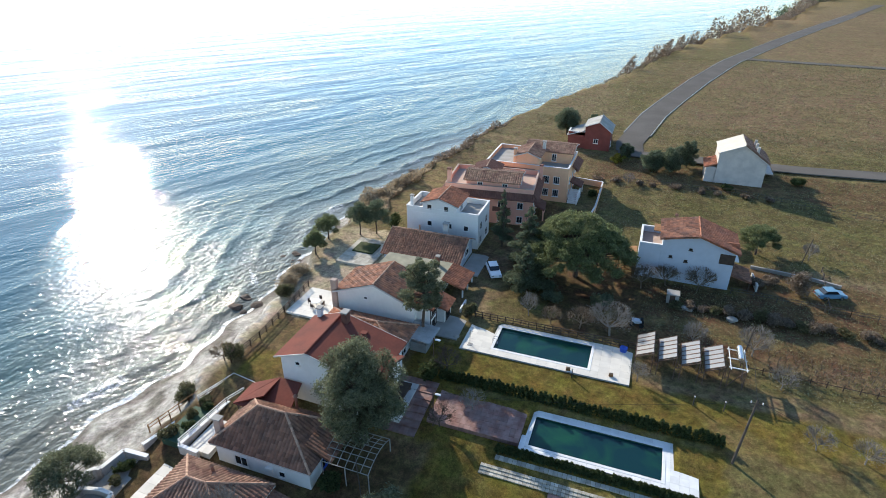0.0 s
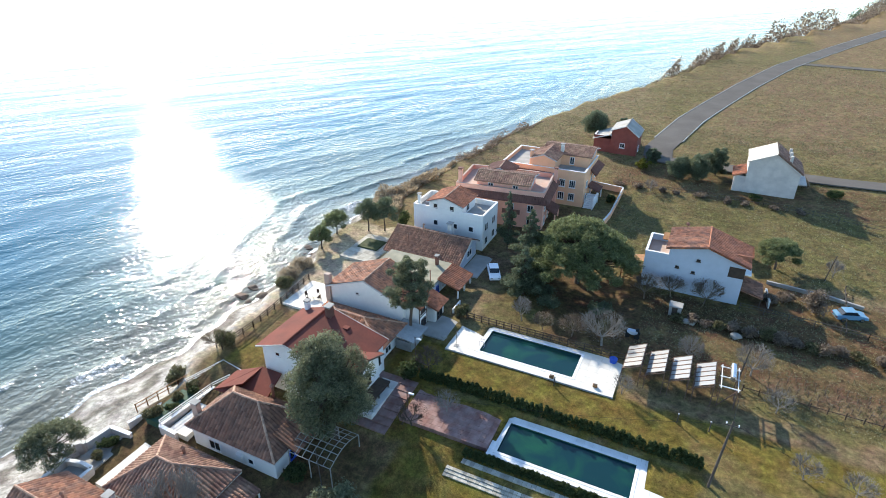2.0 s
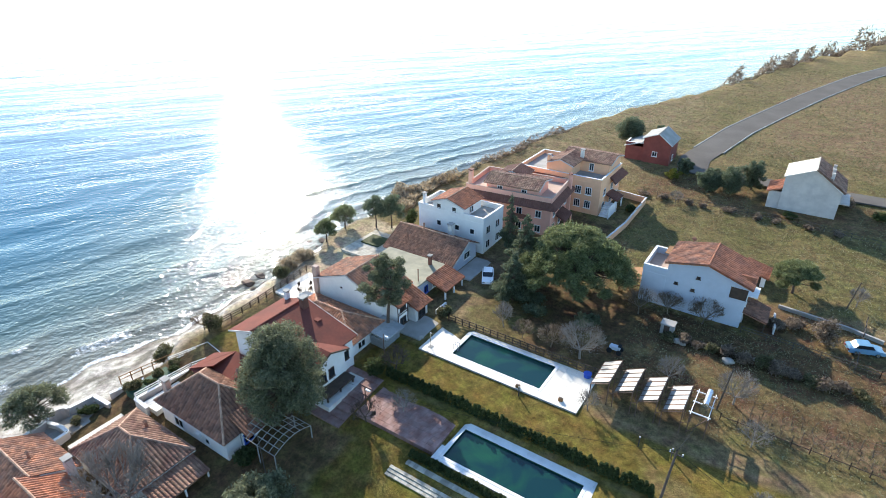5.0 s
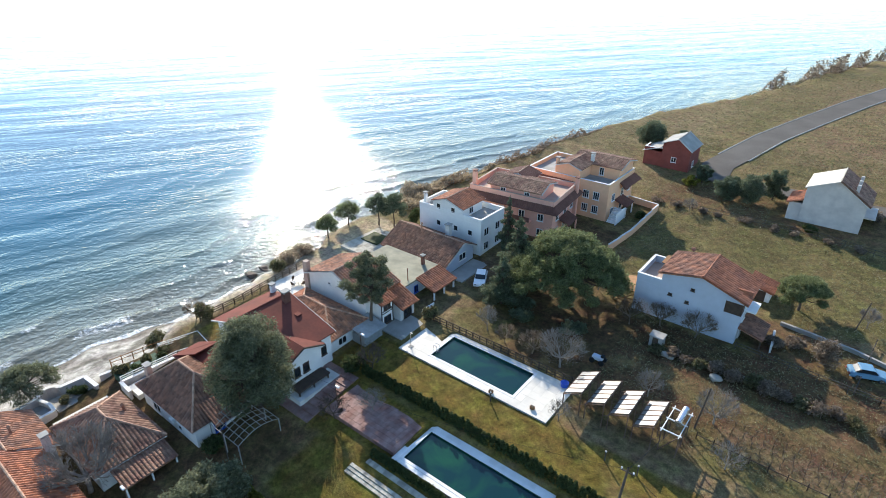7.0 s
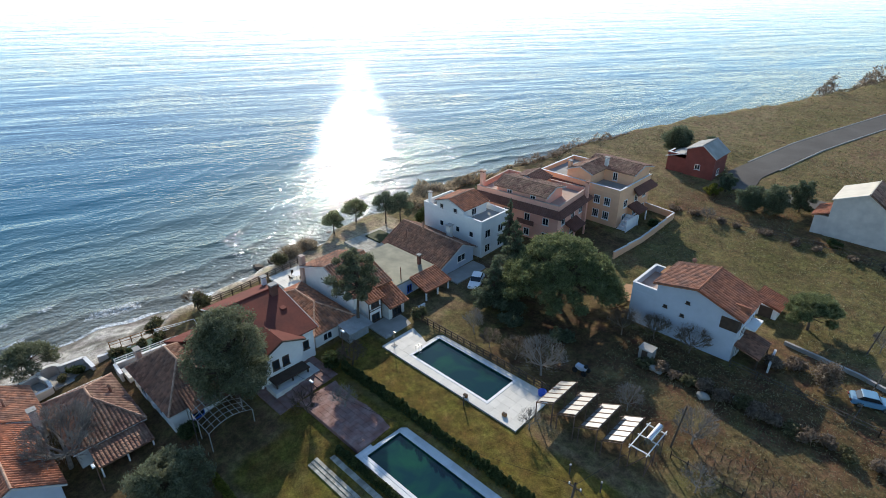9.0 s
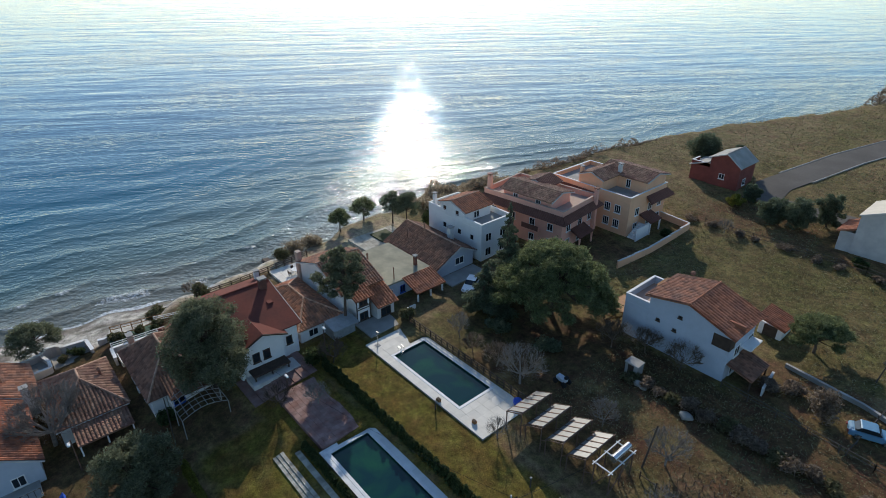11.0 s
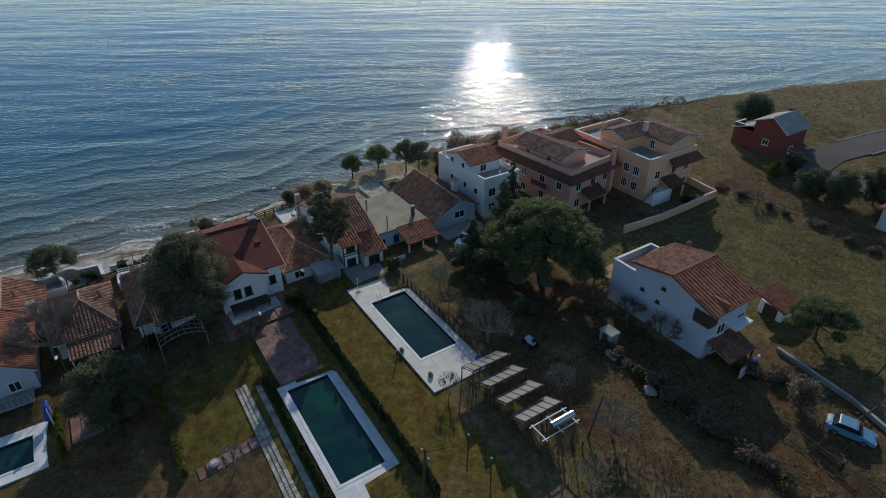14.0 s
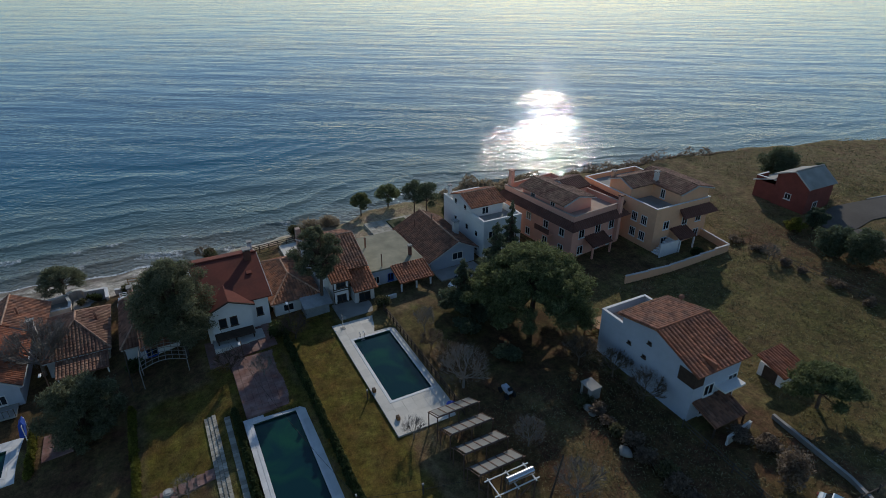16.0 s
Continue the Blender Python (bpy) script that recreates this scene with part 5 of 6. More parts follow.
bare_tree(16.6, 67.0, 4.2, 0.9, "leafless tree at the vineyard's corner", 9, "bark_grey", 0.12, 5, 4)
bare_tree(19.2, 61.6, 3.0, 1.0, "leafless sapling beside the track", 10, "bark_grey", 0.08, 4, 3)
bare_tree(3.4, 57.6, 2.6, 0.8, "leafless sapling near the pool deck", 11, "bark_grey", 0.06, 3, 3)
bare_tree(9.6, 66.8, 3.4, 0.8, "leafless sapling behind the panel frames", 12, "bark_grey", 0.08, 4, 4)
bare_tree(2.6, 78.6, 4.0, 1.0, "leafless brown bush before the white house", 13, "drybrush", 0.1, 6, 4)
bare_tree(6.0, 80.6, 3.4, 1.1, "leafless brown bush at the white house's wall", 14, "drybrush", 0.1, 6, 4)
bare_tree(10.4, 80.8, 3.8, 1.1, "leafless brown bush at the white house's wall", 15, "drybrush", 0.1, 6, 4)
bare_tree(27.4, 96.0, 3.0, 0.7, "thin leafless tree in the field", 16, "bark_grey", 0.08, 4, 4)
bare_tree(-2.4, 118.2, 2.6, 0.9, "leafless tree along the wire fence", 17, "bark_grey", 0.08, 4, 3)
bare_tree(21.4, 53.0, 2.8, 1.0, "leafless sapling in the dry grass", 18, "bark_grey", 0.08, 4, 4)
bare_tree(25.6, 52.6, 2.8, 1.0, "leafless sapling in the dry grass", 19, "bark_grey", 0.08, 4, 4)
bare_tree(-1.6, 37.0, 2.4, 1.0, "leafless sapling beside the brick path", 20, "bark_grey", 0.06, 4, 3)
bare_tree(-46.0, 44.6, 2.8, 1.2, "leafless shrub on the beach terrace", 21, "drybrush", 0.1, 5, 4)
bare_tree(-4.4, 84.0, 3.2, 0.8, "leafless tree by the garden shelter", 22, "bark_grey", 0.1, 5, 4)

for i, (y, d, hh) in enumerate(((193, 5, 4.4), (198, 4.5, 5.0), (203, 6, 4.2), (209, 5, 5.2), (214, 6.5, 4.0), (221, 5, 4.6))):
    bare_tree(float(shore(y)) + d, y, hh, 1.0, "leafless grey tree at the edge of the far shore", 30 + i, "bark_grey", 0.12, 6, 4, "bare trees on the far shore")


def bush(x, y, w, hh, leaf, label, seed, n=900, name="bush", group="", size=0.22):
    z = gz(x, y)
    t = thing(name, x, y, z - 0.05, label, "bush", group)
    r = np.random.RandomState(seed)
    cl = [(x + r.uniform(-0.3, 0.3) * w, y + r.uniform(-0.3, 0.3) * w, z + hh * r.uniform(0.3, 0.7), w * 0.3, w * 0.3, hh * 0.36) for _ in range(6)]
    part("crown", leaves(cloud(cl, n * 2, r), size * (0.8 if leaf != "reed" else 1.1), 0.2, seed, 1.6 if leaf != "reed" else 3.0, 1.0 if leaf != "reed" else 0.35), leaf, t)
    bm = bmesh.new()
    for c in cl:
        limb(bm, (x, y, z - 0.1), c[:3], 0.05, 0.02, 4)
    part("stem", bm, "bark", t)
    return t


for i, (x, y, w, hh, leaf, label) in enumerate((
        (-47.6, 39.4, 2.8, 2.0, "shrub", "grey-green shrub on the beach terrace"), (-45.0, 33.4, 2.2, 1.6, "shrub", "green shrub among the beach terraces"),
        (-45.2, 45.4, 2.4, 2.2, "shrub", "grey-green shrub by the beach fence"), (-46.4, 29.0, 1.4, 1.0, "thuja", "clipped green shrub on the beach terrace"),
        (-47.6, 62.2, 4.2, 3.4, "reed", "tall brown reeds at the beach"), (-48.2, 65.6, 3.6, 3.0, "reed", "tall brown reeds at the beach"), (-46.6, 59.4, 2.6, 2.2, "shrub", "dry shrub at the beach"),
        (-40.2, 84.8, 2.4, 3.0, "thuja", "rounded dark shrub beside the villa"), (-19.6, 63.8, 1.8, 1.9, "shrub", "grey-green shrub by the porch"),
        (-26.6, 50.2, 1.6, 1.4, "thuja", "green shrub by the wall"), (-20.6, 50.2, 3.0, 2.6, "thuja", "dark green shrub by the lawn"), (-24.4, 33.4, 2.2, 1.6, "thuja", "dark green shrub by the pergola"),
        (24.2, 84.6, 3.4, 3.6, "drybrush", "tall brown-green bush by the plot fence"), (18.8, 84.8, 2.6, 1.4, "drybrush", "low dry shrub on the plot"), (21.0, 86.2, 2.4, 1.2, "drybrush", "low dry shrub on the plot"),
        (-2.6, 72.4, 3.2, 1.8, "cedar", "dark shrub in the pines' shade"), (-9.4, 70.8, 3.0, 1.8, "cedar", "dark shrub in the pines' shade"), (30.0, 127.0, 3.0, 1.8, "thuja", "dark bush by the lane"),
        (24.0, 131.0, 4.0, 1.6, "drybrush", "dry scrub by the lane"), (16.6, 121.2, 2.4, 1.2, "thuja", "low bush at the white house"), (-8.6, 110.4, 1.8, 1.4, "thuja", "green shrub inside the orange wall"))):
    bush(x, y, w, hh, leaf, label, 60 + i, 1100)
for i in range(16):      # bramble line between the plots
    x = 7.6 + i * 1.75 + random.uniform(-0.4, 0.4)
    bush(x, 75.4 + random.uniform(-0.3, 0.3), random.uniform(1.6, 2.4), random.uniform(0.8, 1.6), "drybrush" if i % 3 else "shrub", "low bramble along the plot boundary", 100 + i, 420, group="brambles along the boundary")
for i in range(9):
    x = -9.6 + i * 4.2
    bush(x + random.uniform(-1, 1), 118.8 + random.uniform(-0.6, 0.6), random.uniform(1.4, 2.6), random.uniform(0.7, 1.4), "drybrush", "dry scrub along the wire fence", 130 + i, 380, group="dry scrub along the fence")


def stuff(name, pts, size, leaf, label, seed, longer=1.5, flat=0.0):
    ob = part(name, leaves(pts, size, flat, seed, longer, 0.6), leaf)
    return tagged(ob, label, name.replace("_", " "), kind="stuff")


def scatter(n, fx, seed, h):
    """Points over the land: fx gives x, y for n random pairs; heights up to h(x, y)."""
    r = np.random.RandomState(seed)
    x, y = fx(r, n)
    z = land(x, y) + r.uniform(0.0, 1.0, n) * h(x, y)
    return np.stack((x, y, z), 1)


def along_coast(y0, y1, d0, d1):
    def fx(r, n):
        y = r.uniform(y0, y1, n)
        return shore(y) + r.uniform(d0, d1, n), y
    return fx


stuff("coastal_reeds", scatter(15000, along_coast(88, 122, 3.5, 12.5), 201, lambda x, y: 2.6 * blot(x, y, 5, 61) ** 1.5 + 0.2), 0.40, "reed", "brown reeds along the bluff below the villas", 201, 2.2)
stuff("coastal_scrub", scatter(11000, along_coast(120, 152, 3.0, 13.0), 202, lambda x, y: 3.2 * blot(x, y, 6, 62) ** 2 + 0.2), 0.38, "drybrush", "grey-brown scrub on the bluff", 202, 2.0)
stuff("coastal_scrub", scatter(14000, along_coast(228, 330, 2.0, 12.0), 203, lambda x, y: 6.0 * smooth01((blot(x, y, 14, 63) - 0.35) * 3) + 0.3), 0.7, "drybrush", "leafless scrub at the far shore", 203, 2.0)
stuff("coastal_scrub", scatter(12000, along_coast(330, 760, 2.0, 16.0), 204, lambda x, y: 9.0 * smooth01((blot(x, y, 26, 64) - 0.38) * 4) + 0.3), 1.2, "drybrush", "distant scrub along the shore", 204, 1.6)
def far_wood(r, n):
    x = r.uniform(90, 520, n)
    return x, 590 + 0.05 * x + r.uniform(0, 70, n) + 25 * np.sin(x * 0.05)
stuff("far_trees", scatter(16000, far_wood, 205, lambda x, y: 10 * blot(x, y, 16, 65) + 1), 2.0, "cedar", "dark trees far off at the end of the fields", 205, 1.3)


def field(r, n):
    return r.uniform(-40, 60, n), r.uniform(84, 160, n)
tuft = scatter(60000, field, 206, lambda x, y: 0.10 + 0.45 * blot(x, y, 3, 66) ** 3)
keep = (np.abs(tuft[:, 1] - 134.8) > 3.2) & (np.abs(tuft[:, 0] + 3.2) + np.where(tuft[:, 1] > 131, 0, 99) > 4.2) & (tuft[:, 0] - shore(tuft[:, 1]) > 12) & ((tuft[:, 0] > -8) | (tuft[:, 1] > 119))
keep &= ~((tuft[:, 0] > -0.5) & (tuft[:, 0] < 19.5) & (tuft[:, 1] < 93)) & ~((tuft[:, 0] > 10) & (tuft[:, 0] < 27) & (tuft[:, 1] > 121) & (tuft[:, 1] < 133)) & ~((tuft[:, 0] > -20) & (tuft[:, 0] < -9) & (tuft[:, 1] > 131) & (tuft[:, 1] < 143))
far = scatter(30000, lambda r, n: (r.uniform(-30, 110, n), r.uniform(150, 262, n)), 208, lambda x, y: 0.15 + 0.6 * blot(x, y, 4, 68) ** 3)
road_x = np.interp(far[:, 1], [p[1] for p in ROAD], [p[0] for p in ROAD])
far = far[(np.abs(far[:, 0] - road_x) > 4.5) & (far[:, 0] - shore(far[:, 1]) > 8)]
stuff("field_grass", far, 0.34, "straw", "dry tufts of winter grass in the far field", 208, 1.4)
stuff("field_grass", tuft[keep], 0.20, "straw", "dry tufts of winter grass in the fields", 206, 1.6)


def yard(r, n):
    return r.uniform(3, 46, n), r.uniform(61, 83, n)
tuft = scatter(16000, yard, 207, lambda x, y: 0.08 + 0.3 * blot(x, y, 2.5, 67) ** 3)
tuft = tuft[~((tuft[:, 0] < 15) & (tuft[:, 1] < 65)) & ~((tuft[:, 1] > 81.5) & (tuft[:, 0] < 18))]
stuff("yard_grass", tuft, 0.16, "straw", "dry grass tufts on the bare plots", 207, 1.6)

# hedges of small thujas
def hedge(x0, x1, y, n, hh, label, yellow=False, leaf="thuja"):
    t = thing("hedge", (x0 + x1) / 2, y, gz((x0 + x1) / 2, y), label, "hedge")
    r = np.random.RandomState(int(abs(x0 * 10)) + n)
    shapes = []
    for k in range(4):
        pts = []
        for _ in range(420):
            v = r.uniform(0, 1) ** 0.8
            a, rad = r.uniform(0, 6.28), (0.36 * (1 - v) ** 0.6 + 0.06) * r.uniform(0.6, 1.0)
            pts.append((rad * math.cos(a), rad * math.sin(a), v * hh))
        shapes.append(leaves(np.array(pts), 0.14, 0.2, 300 + k + n, 1.9))
    protos = []
    for i in range(n):
        x, yy = x0 + (x1 - x0) * (i + 0.5) / n + r.uniform(-0.08, 0.08), y + r.uniform(-0.1, 0.1)
        if i < 4:
            ob = part("thuja_shrub", shapes[i], leaf, t)
            protos.append(ob.data)
        else:
            ob = new("thuja_shrub", protos[i % 4])
            ob.parent = t
            ob.matrix_parent_inverse = t.matrix_basis.inverted()
        s = r.uniform(0.8, 1.15)
        ob.matrix_basis = Matrix.LocRotScale((x, yy, gz(x, yy) - 0.03), Euler((0, 0, r.uniform(0, 6.28))), (r.uniform(0.9, 1.2), r.uniform(0.9, 1.2), s))
    return t


hedge(-19.0, 12.6, 50.5, 58, 1.5, "row of small dark thujas between the lawn and the lower pool")
hedge(-9.8, 10.6, 42.7, 40, 0.9, "low clipped hedge along the lower pool's rim")
hedge(-17.0, -3.6, 32.7, 30, 1.0, "green and yellow hedge beside the lower lawn", leaf="yellowgreen")
hedge(-20.6, -13.0, 23.0, 16, 1.0, "yellow-green hedge behind the small pool", leaf="yellowgreen")

# ---------- paving, walls, terraces ----------
def slabs(name, x0, x1, y0, y1, z, n, k, material, label, category, gap=0.01, thick=0.12, piece="paving_slab", slope=None, rough=0.0):
    t = thing(name, (x0 + x1) / 2, (y0 + y1) / 2, z, label, category, kind="structure")
    dx, dy = (x1 - x0) / n, (y1 - y0) / k
    for i in range(n):
        for j in range(k):
            a, b = x0 + i * dx, y0 + j * dy
            zz = z if slope is None else gz(a + dx / 2, b + dy / 2) + slope
            j0, j1, j2, j3 = [random.uniform(0, rough) for _ in range(4)]
            part(piece, obox(a + gap + j0, a + dx - gap - j1, b + gap + j2, b + dy - gap - j3, zz - thick, zz + random.uniform(0, 0.012 + rough * 0.4)), material, t)
    return t


slabs("terrace", -18.0, -7.65, 43.6, 49.9, -0.1, 17, 10, "brick", "mauve-brown brick terrace beside the lower pool", "terrace", thick=0.5)
slabs("garden_path", -10.8, 6.0, 39.6, 40.8, 0, 44, 3, "stone", "pale rough stone garden path", "path", 0.01, 0.2, "stone", slope=0.06, rough=0.01)
slabs("garden_path", -9.6, 9.0, 41.5, 42.1, 0, 40, 1, "stone", "grey stone ledge below the hedge", "path", 0.01, 0.3, "stone", slope=0.08, rough=0.01)
slabs("brick_path", -3.6, -2.2, 33.8, 39.6, 0, 2, 7, "brick", "red-brown brick path beside the lower lawn", "path", 0.01, 0.2, slope=0.08)
slabs("driveway", -24.0, -18.6, 41.4, 49.4, 0, 6, 8, "brick", "maroon paved forecourt before the red-roofed house", "driveway", 0.01, 0.3, slope=0.12)
bm = bmesh.new()
bmesh.ops.create_cone(bm, cap_ends=True, segments=20, radius1=0.48, radius2=0.46, depth=0.3, matrix=pose(-3.1, 35.4, gz(-3.1, 35.4) + 0.22))
mh = tagged(part("manhole_cover", bm, "concrete"), "round concrete manhole cover in the brick path", "manhole cover")
mh.location = (0, 0, 0)
part("lid", obox(-3.35, -2.85, 35.15, 35.65, gz(-3.1, 35.4) + 0.372, gz(-3.1, 35.4) + 0.42, bevel=0.05), "white_old", mh)


def wall_run(name, pts, hh, t, material, label, cap="white", base=None, category="wall"):
    """A free-standing wall along a line, each straight run a part with its coping."""
    w = thing(name, *pts[0], gz(*pts[0]), label, category)
    for a, b in zip(pts, pts[1:]):
        a, b = Vector(a), Vector(b)
        n = max(1, int((b - a).length / 3.0))
        for i in range(n):
            p, q = a.lerp(b, i / n), a.lerp(b, (i + 1) / n)
            z = max(gz(*p), gz(*q)) if base is None else base
            d = (q - p).normalized()
            s = Vector((-d.y, d.x)) * t / 2
            quad = [(p + s)[:], (q + s)[:], (q - s)[:], (p - s)[:]]
            run = part("wall_run", prism(quad, min(gz(*p), gz(*q)) - 1.2, z + hh, "z"), material, w)
            if cap:
                s2 = s * 1.35
                part("coping", prism([(p + s2)[:], (q + s2)[:], (q - s2)[:], (p - s2)[:]], z + hh, z + hh + 0.08, "z"), cap, run)
    return w


wall_run("garden_wall", [(-13.4, 116.4), (-7.3, 115.6), (-7.3, 103.3), (-8.1, 95.6)], 1.1, 0.22, "orange", "orange rendered garden wall with a pale coping", "white_old")
wall_run("garden_wall", [(18.4, 90.2), (26.6, 89.2), (30.4, 88.0)], 0.45, 0.25, "concrete", "low weathered grey plot wall", cap="concrete")
wall_run("garden_wall", [(18.2, 87.0), (18.6, 83.2)], 0.9, 0.2, "white_old", "low white wall before the house", cap="white_old")
# beach terraces
wall_run("terrace_wall", [(-47.8, 21.8), (-48.4, 24.8)] + [(-48.4 - 1.0 * math.sin(k * 0.524), 26.1 - 1.2 * math.cos(k * 0.524)) for k in range(7)] + [(-48.1, 30.1), (-45.0, 30.3)], 1.0, 0.35, "limewash", "weathered pale curved terrace wall at the beach", base=-3.4)
wall_run("terrace_wall", [(-48.2, 24.9), (-46.4, 25.4), (-44.8, 25.4), (-44.6, 22.4)], 0.8, 0.3, "limewash", "weathered pale inner terrace wall", base=-3.4)
wall_run("terrace_wall", [(-46.7, 31.3), (-45.0, 38.4), (-43.6, 43.4)], 0.6, 0.3, "limewash", "pale retaining wall of a beach garden", base=-2.9)
wall_run("terrace_wall", [(-39.6, 32.0), (-42.2, 32.1), (-41.6, 39.2), (-40.8, 41.6)], 0.5, 0.3, "limewash", "weathered pale terrace wall with a coping", base=-2.0)
slabs("terrace", -47.9, -45.0, 25.7, 30.1, -3.2, 3, 5, "concrete", "grey paved sitting terrace behind the beach wall", "terrace", thick=1.2)
slabs("terrace", -47.9, -44.9, 21.9, 25.1, -3.2, 3, 3, "concrete", "grey paved corner terrace", "terrace", thick=1.2)
slabs("terrace", -41.3, -38.6, 32.4, 41.0, -1.9, 3, 8, "deck", "pale paved terrace before the dark-roofed house", "terrace", thick=3.0)
slabs("terrace", -43.0, -40.2, 24.4, 31.4, -2.9, 2, 6, "deck", "pale paved strip beside the hipped house", "terrace", thick=1.2)
slabs("terrace", -44.2, -37.2, 55.6, 62.6, 0.5, 6, 6, "deck", "cream paved sea terrace", "terrace", thick=3.5)
slabs("terrace", -44.6, -38.4, 70.4, 79.4, 1.08, 6, 8, "stone", "pale stone garden terrace by the sea", "terrace", thick=2.5)
slabs("terrace", -50.4, -45.0, 72.6, 79.0, -0.6, 5, 6, "concrete", "grey sea-side platform among the pines", "terrace", thick=3.5)
part("planting_bed", obox(-43.6, -39.8, 74.2, 77.6, 1.09, 1.3, bevel=0.05), "thuja", None)
tagged(bpy.data.objects["planting_bed"], "dark green planting bed in the stone terrace", "planting bed")

slabs("garden_bed", -45.0, -42.4, 32.4, 39.0, -1.75, 2, 4, "algae", "dark planted garden bed between the terrace walls", "garden bed", thick=2.0, piece="bed")
for i, (x, y) in enumerate(((-44.4, 33.4), (-43.2, 34.6), (-44.2, 36.2), (-43.4, 37.8), (-44.0, 38.6), (-46.6, 28.2), (-46.0, 26.8))):
    b = bush(x, y, 1.3, 0.9, "thuja" if i % 2 else "shrub", "low green shrub in the terrace garden", 160 + i, 420, group="terrace shrubs")
    dz = (-1.75 if i < 5 else -3.2) - gz(x, y)
    b.matrix_basis = Matrix.Translation((0, 0, dz)) @ b.matrix_basis


# ---------- fences ----------
def fence(name, pts, step, hh, label, material="wood_dark", rails=(0.45, 0.9), w=0.1, zf=None, diag=False):
    t = thing(name, *pts[0], gz(*pts[0]), label, "fence")
    for a, b in zip(pts, pts[1:]):
        a, b = Vector(a), Vector(b)
        n = max(1, int((b - a).length / step))
        prev = None
        for i in range(n + 1):
            p = a.lerp(b, i / n)
            z = gz(*p) if zf is None else zf
            part("post", obox(p.x - w / 2, p.x + w / 2, p.y - w / 2, p.y + w / 2, z - 0.3, z + hh), material, t)
            if prev:
                for r in rails:
                    part("rail", beam(bmesh.new(), (prev[0].x, prev[0].y, prev[1] + r), (p.x, p.y, z + r), w * 0.7), material, t)
                if diag:
                    part("rail", beam(bmesh.new(), (prev[0].x, prev[0].y, prev[1] + rails[0]), (p.x, p.y, z + rails[1]), w * 0.5), material, t)
            prev = (p, z)
    return t


fence("pool_fence", [(-18.6, 63.5), (3.0, 63.5)], 1.05, 1.15, "dark brown wooden rail fence along the pool deck", rails=(0.3, 0.7, 1.08), w=0.12, zf=0.42)
fence("beach_fence", [(-45.0, 44.6), (-44.2, 49.6), (-44.4, 55.6), (-44.8, 62.6)], 1.3, 1.1, "dark wooden rail fence above the beach", w=0.13, rails=(0.4, 0.75, 1.05))
fence("beach_fence", [(-47.6, 33.2), (-46.6, 38.4), (-45.4, 43.6)], 1.2, 1.0, "weathered rail fence at the beach garden", "wood", zf=-2.4)
fence("vineyard_fence", [(15.8, 63.9), (46, 63.2)], 1.6, 0.9, "low dark post fence along the vineyard", w=0.1, rails=(0.5,))
fence("wire_fence", [(-6.0, 118.6), (18, 119.4), (46, 113.8)], 4.0, 1.3, "wire fence on thin posts across the field", "pole_wood", rails=(0.6, 1.2), w=0.07)
fence("plot_fence", [(15.0, 81.4), (30, 80.4), (46, 79.4)], 3.0, 1.1, "wire fence along the plot", "pole_wood", rails=(0.6, 1.0), w=0.08)
fence("plot_fence", [(27.6, 80.8), (28.6, 92.4)], 2.2, 1.0, "wire fence beside the gravel drive", "pole_wood", rails=(0.6,), w=0.12)
fence("terrace_rail", [(-42.2, 32.2), (-41.6, 39.2), (-40.8, 41.4)], 1.2, 0.7, "white rail on the terrace wall", "white", rails=(0.35, 0.65), w=0.1, zf=-1.42)
fence("terrace_rail", [(-45.0, 38.4), (-43.6, 43.2), (-39.4, 42.6)], 1.2, 0.9, "white rail round the upper beach garden", "white", rails=(0.3, 0.6, 0.85), w=0.1, zf=-1.6)
# vine rows
for j in range(4):
    t = thing("vine_row", 24, 64.9 + j * 1.1, 0.5, "row of leafless vines on short stakes", "vine row", "vine rows")
    for i in range(22):
        x = 18.4 + i * 1.0 + random.uniform(-0.2, 0.2)
        y = 64.8 + j * 1.05 + random.uniform(-0.1, 0.1)
        bm = beam(bmesh.new(), (x, y, gz(x, y) - 0.1), (x + random.uniform(-0.1, 0.1), y, gz(x, y) + 0.7), 0.06)
        for _ in range(3):
            beam(bm, (x, y, gz(x, y) + 0.5), (x + random.uniform(-0.5, 0.5), y + random.uniform(-0.3, 0.3), gz(x, y) + random.uniform(0.5, 1.0)), 0.03)
        part("vine", bm, "drybrush", t)


# ---------- panels on their frames ----------
def tilted(p, q, r, s, th=0.07):
    """A slab on four corners."""
    bm = bmesh.new()
    lo, hi = [bm.verts.new(Vector(v) - Vector((0, 0, th))) for v in (p, q, r, s)], [bm.verts.new(Vector(v)) for v in (p, q, r, s)]
    bm.faces.new(lo[::-1])
    bm.faces.new(hi)
    for i in range(4):
        bm.faces.new((lo[i], lo[(i + 1) % 4], hi[(i + 1) % 4], hi[i]))
    bmesh.ops.recalc_face_normals(bm, faces=bm.faces)
    return bm


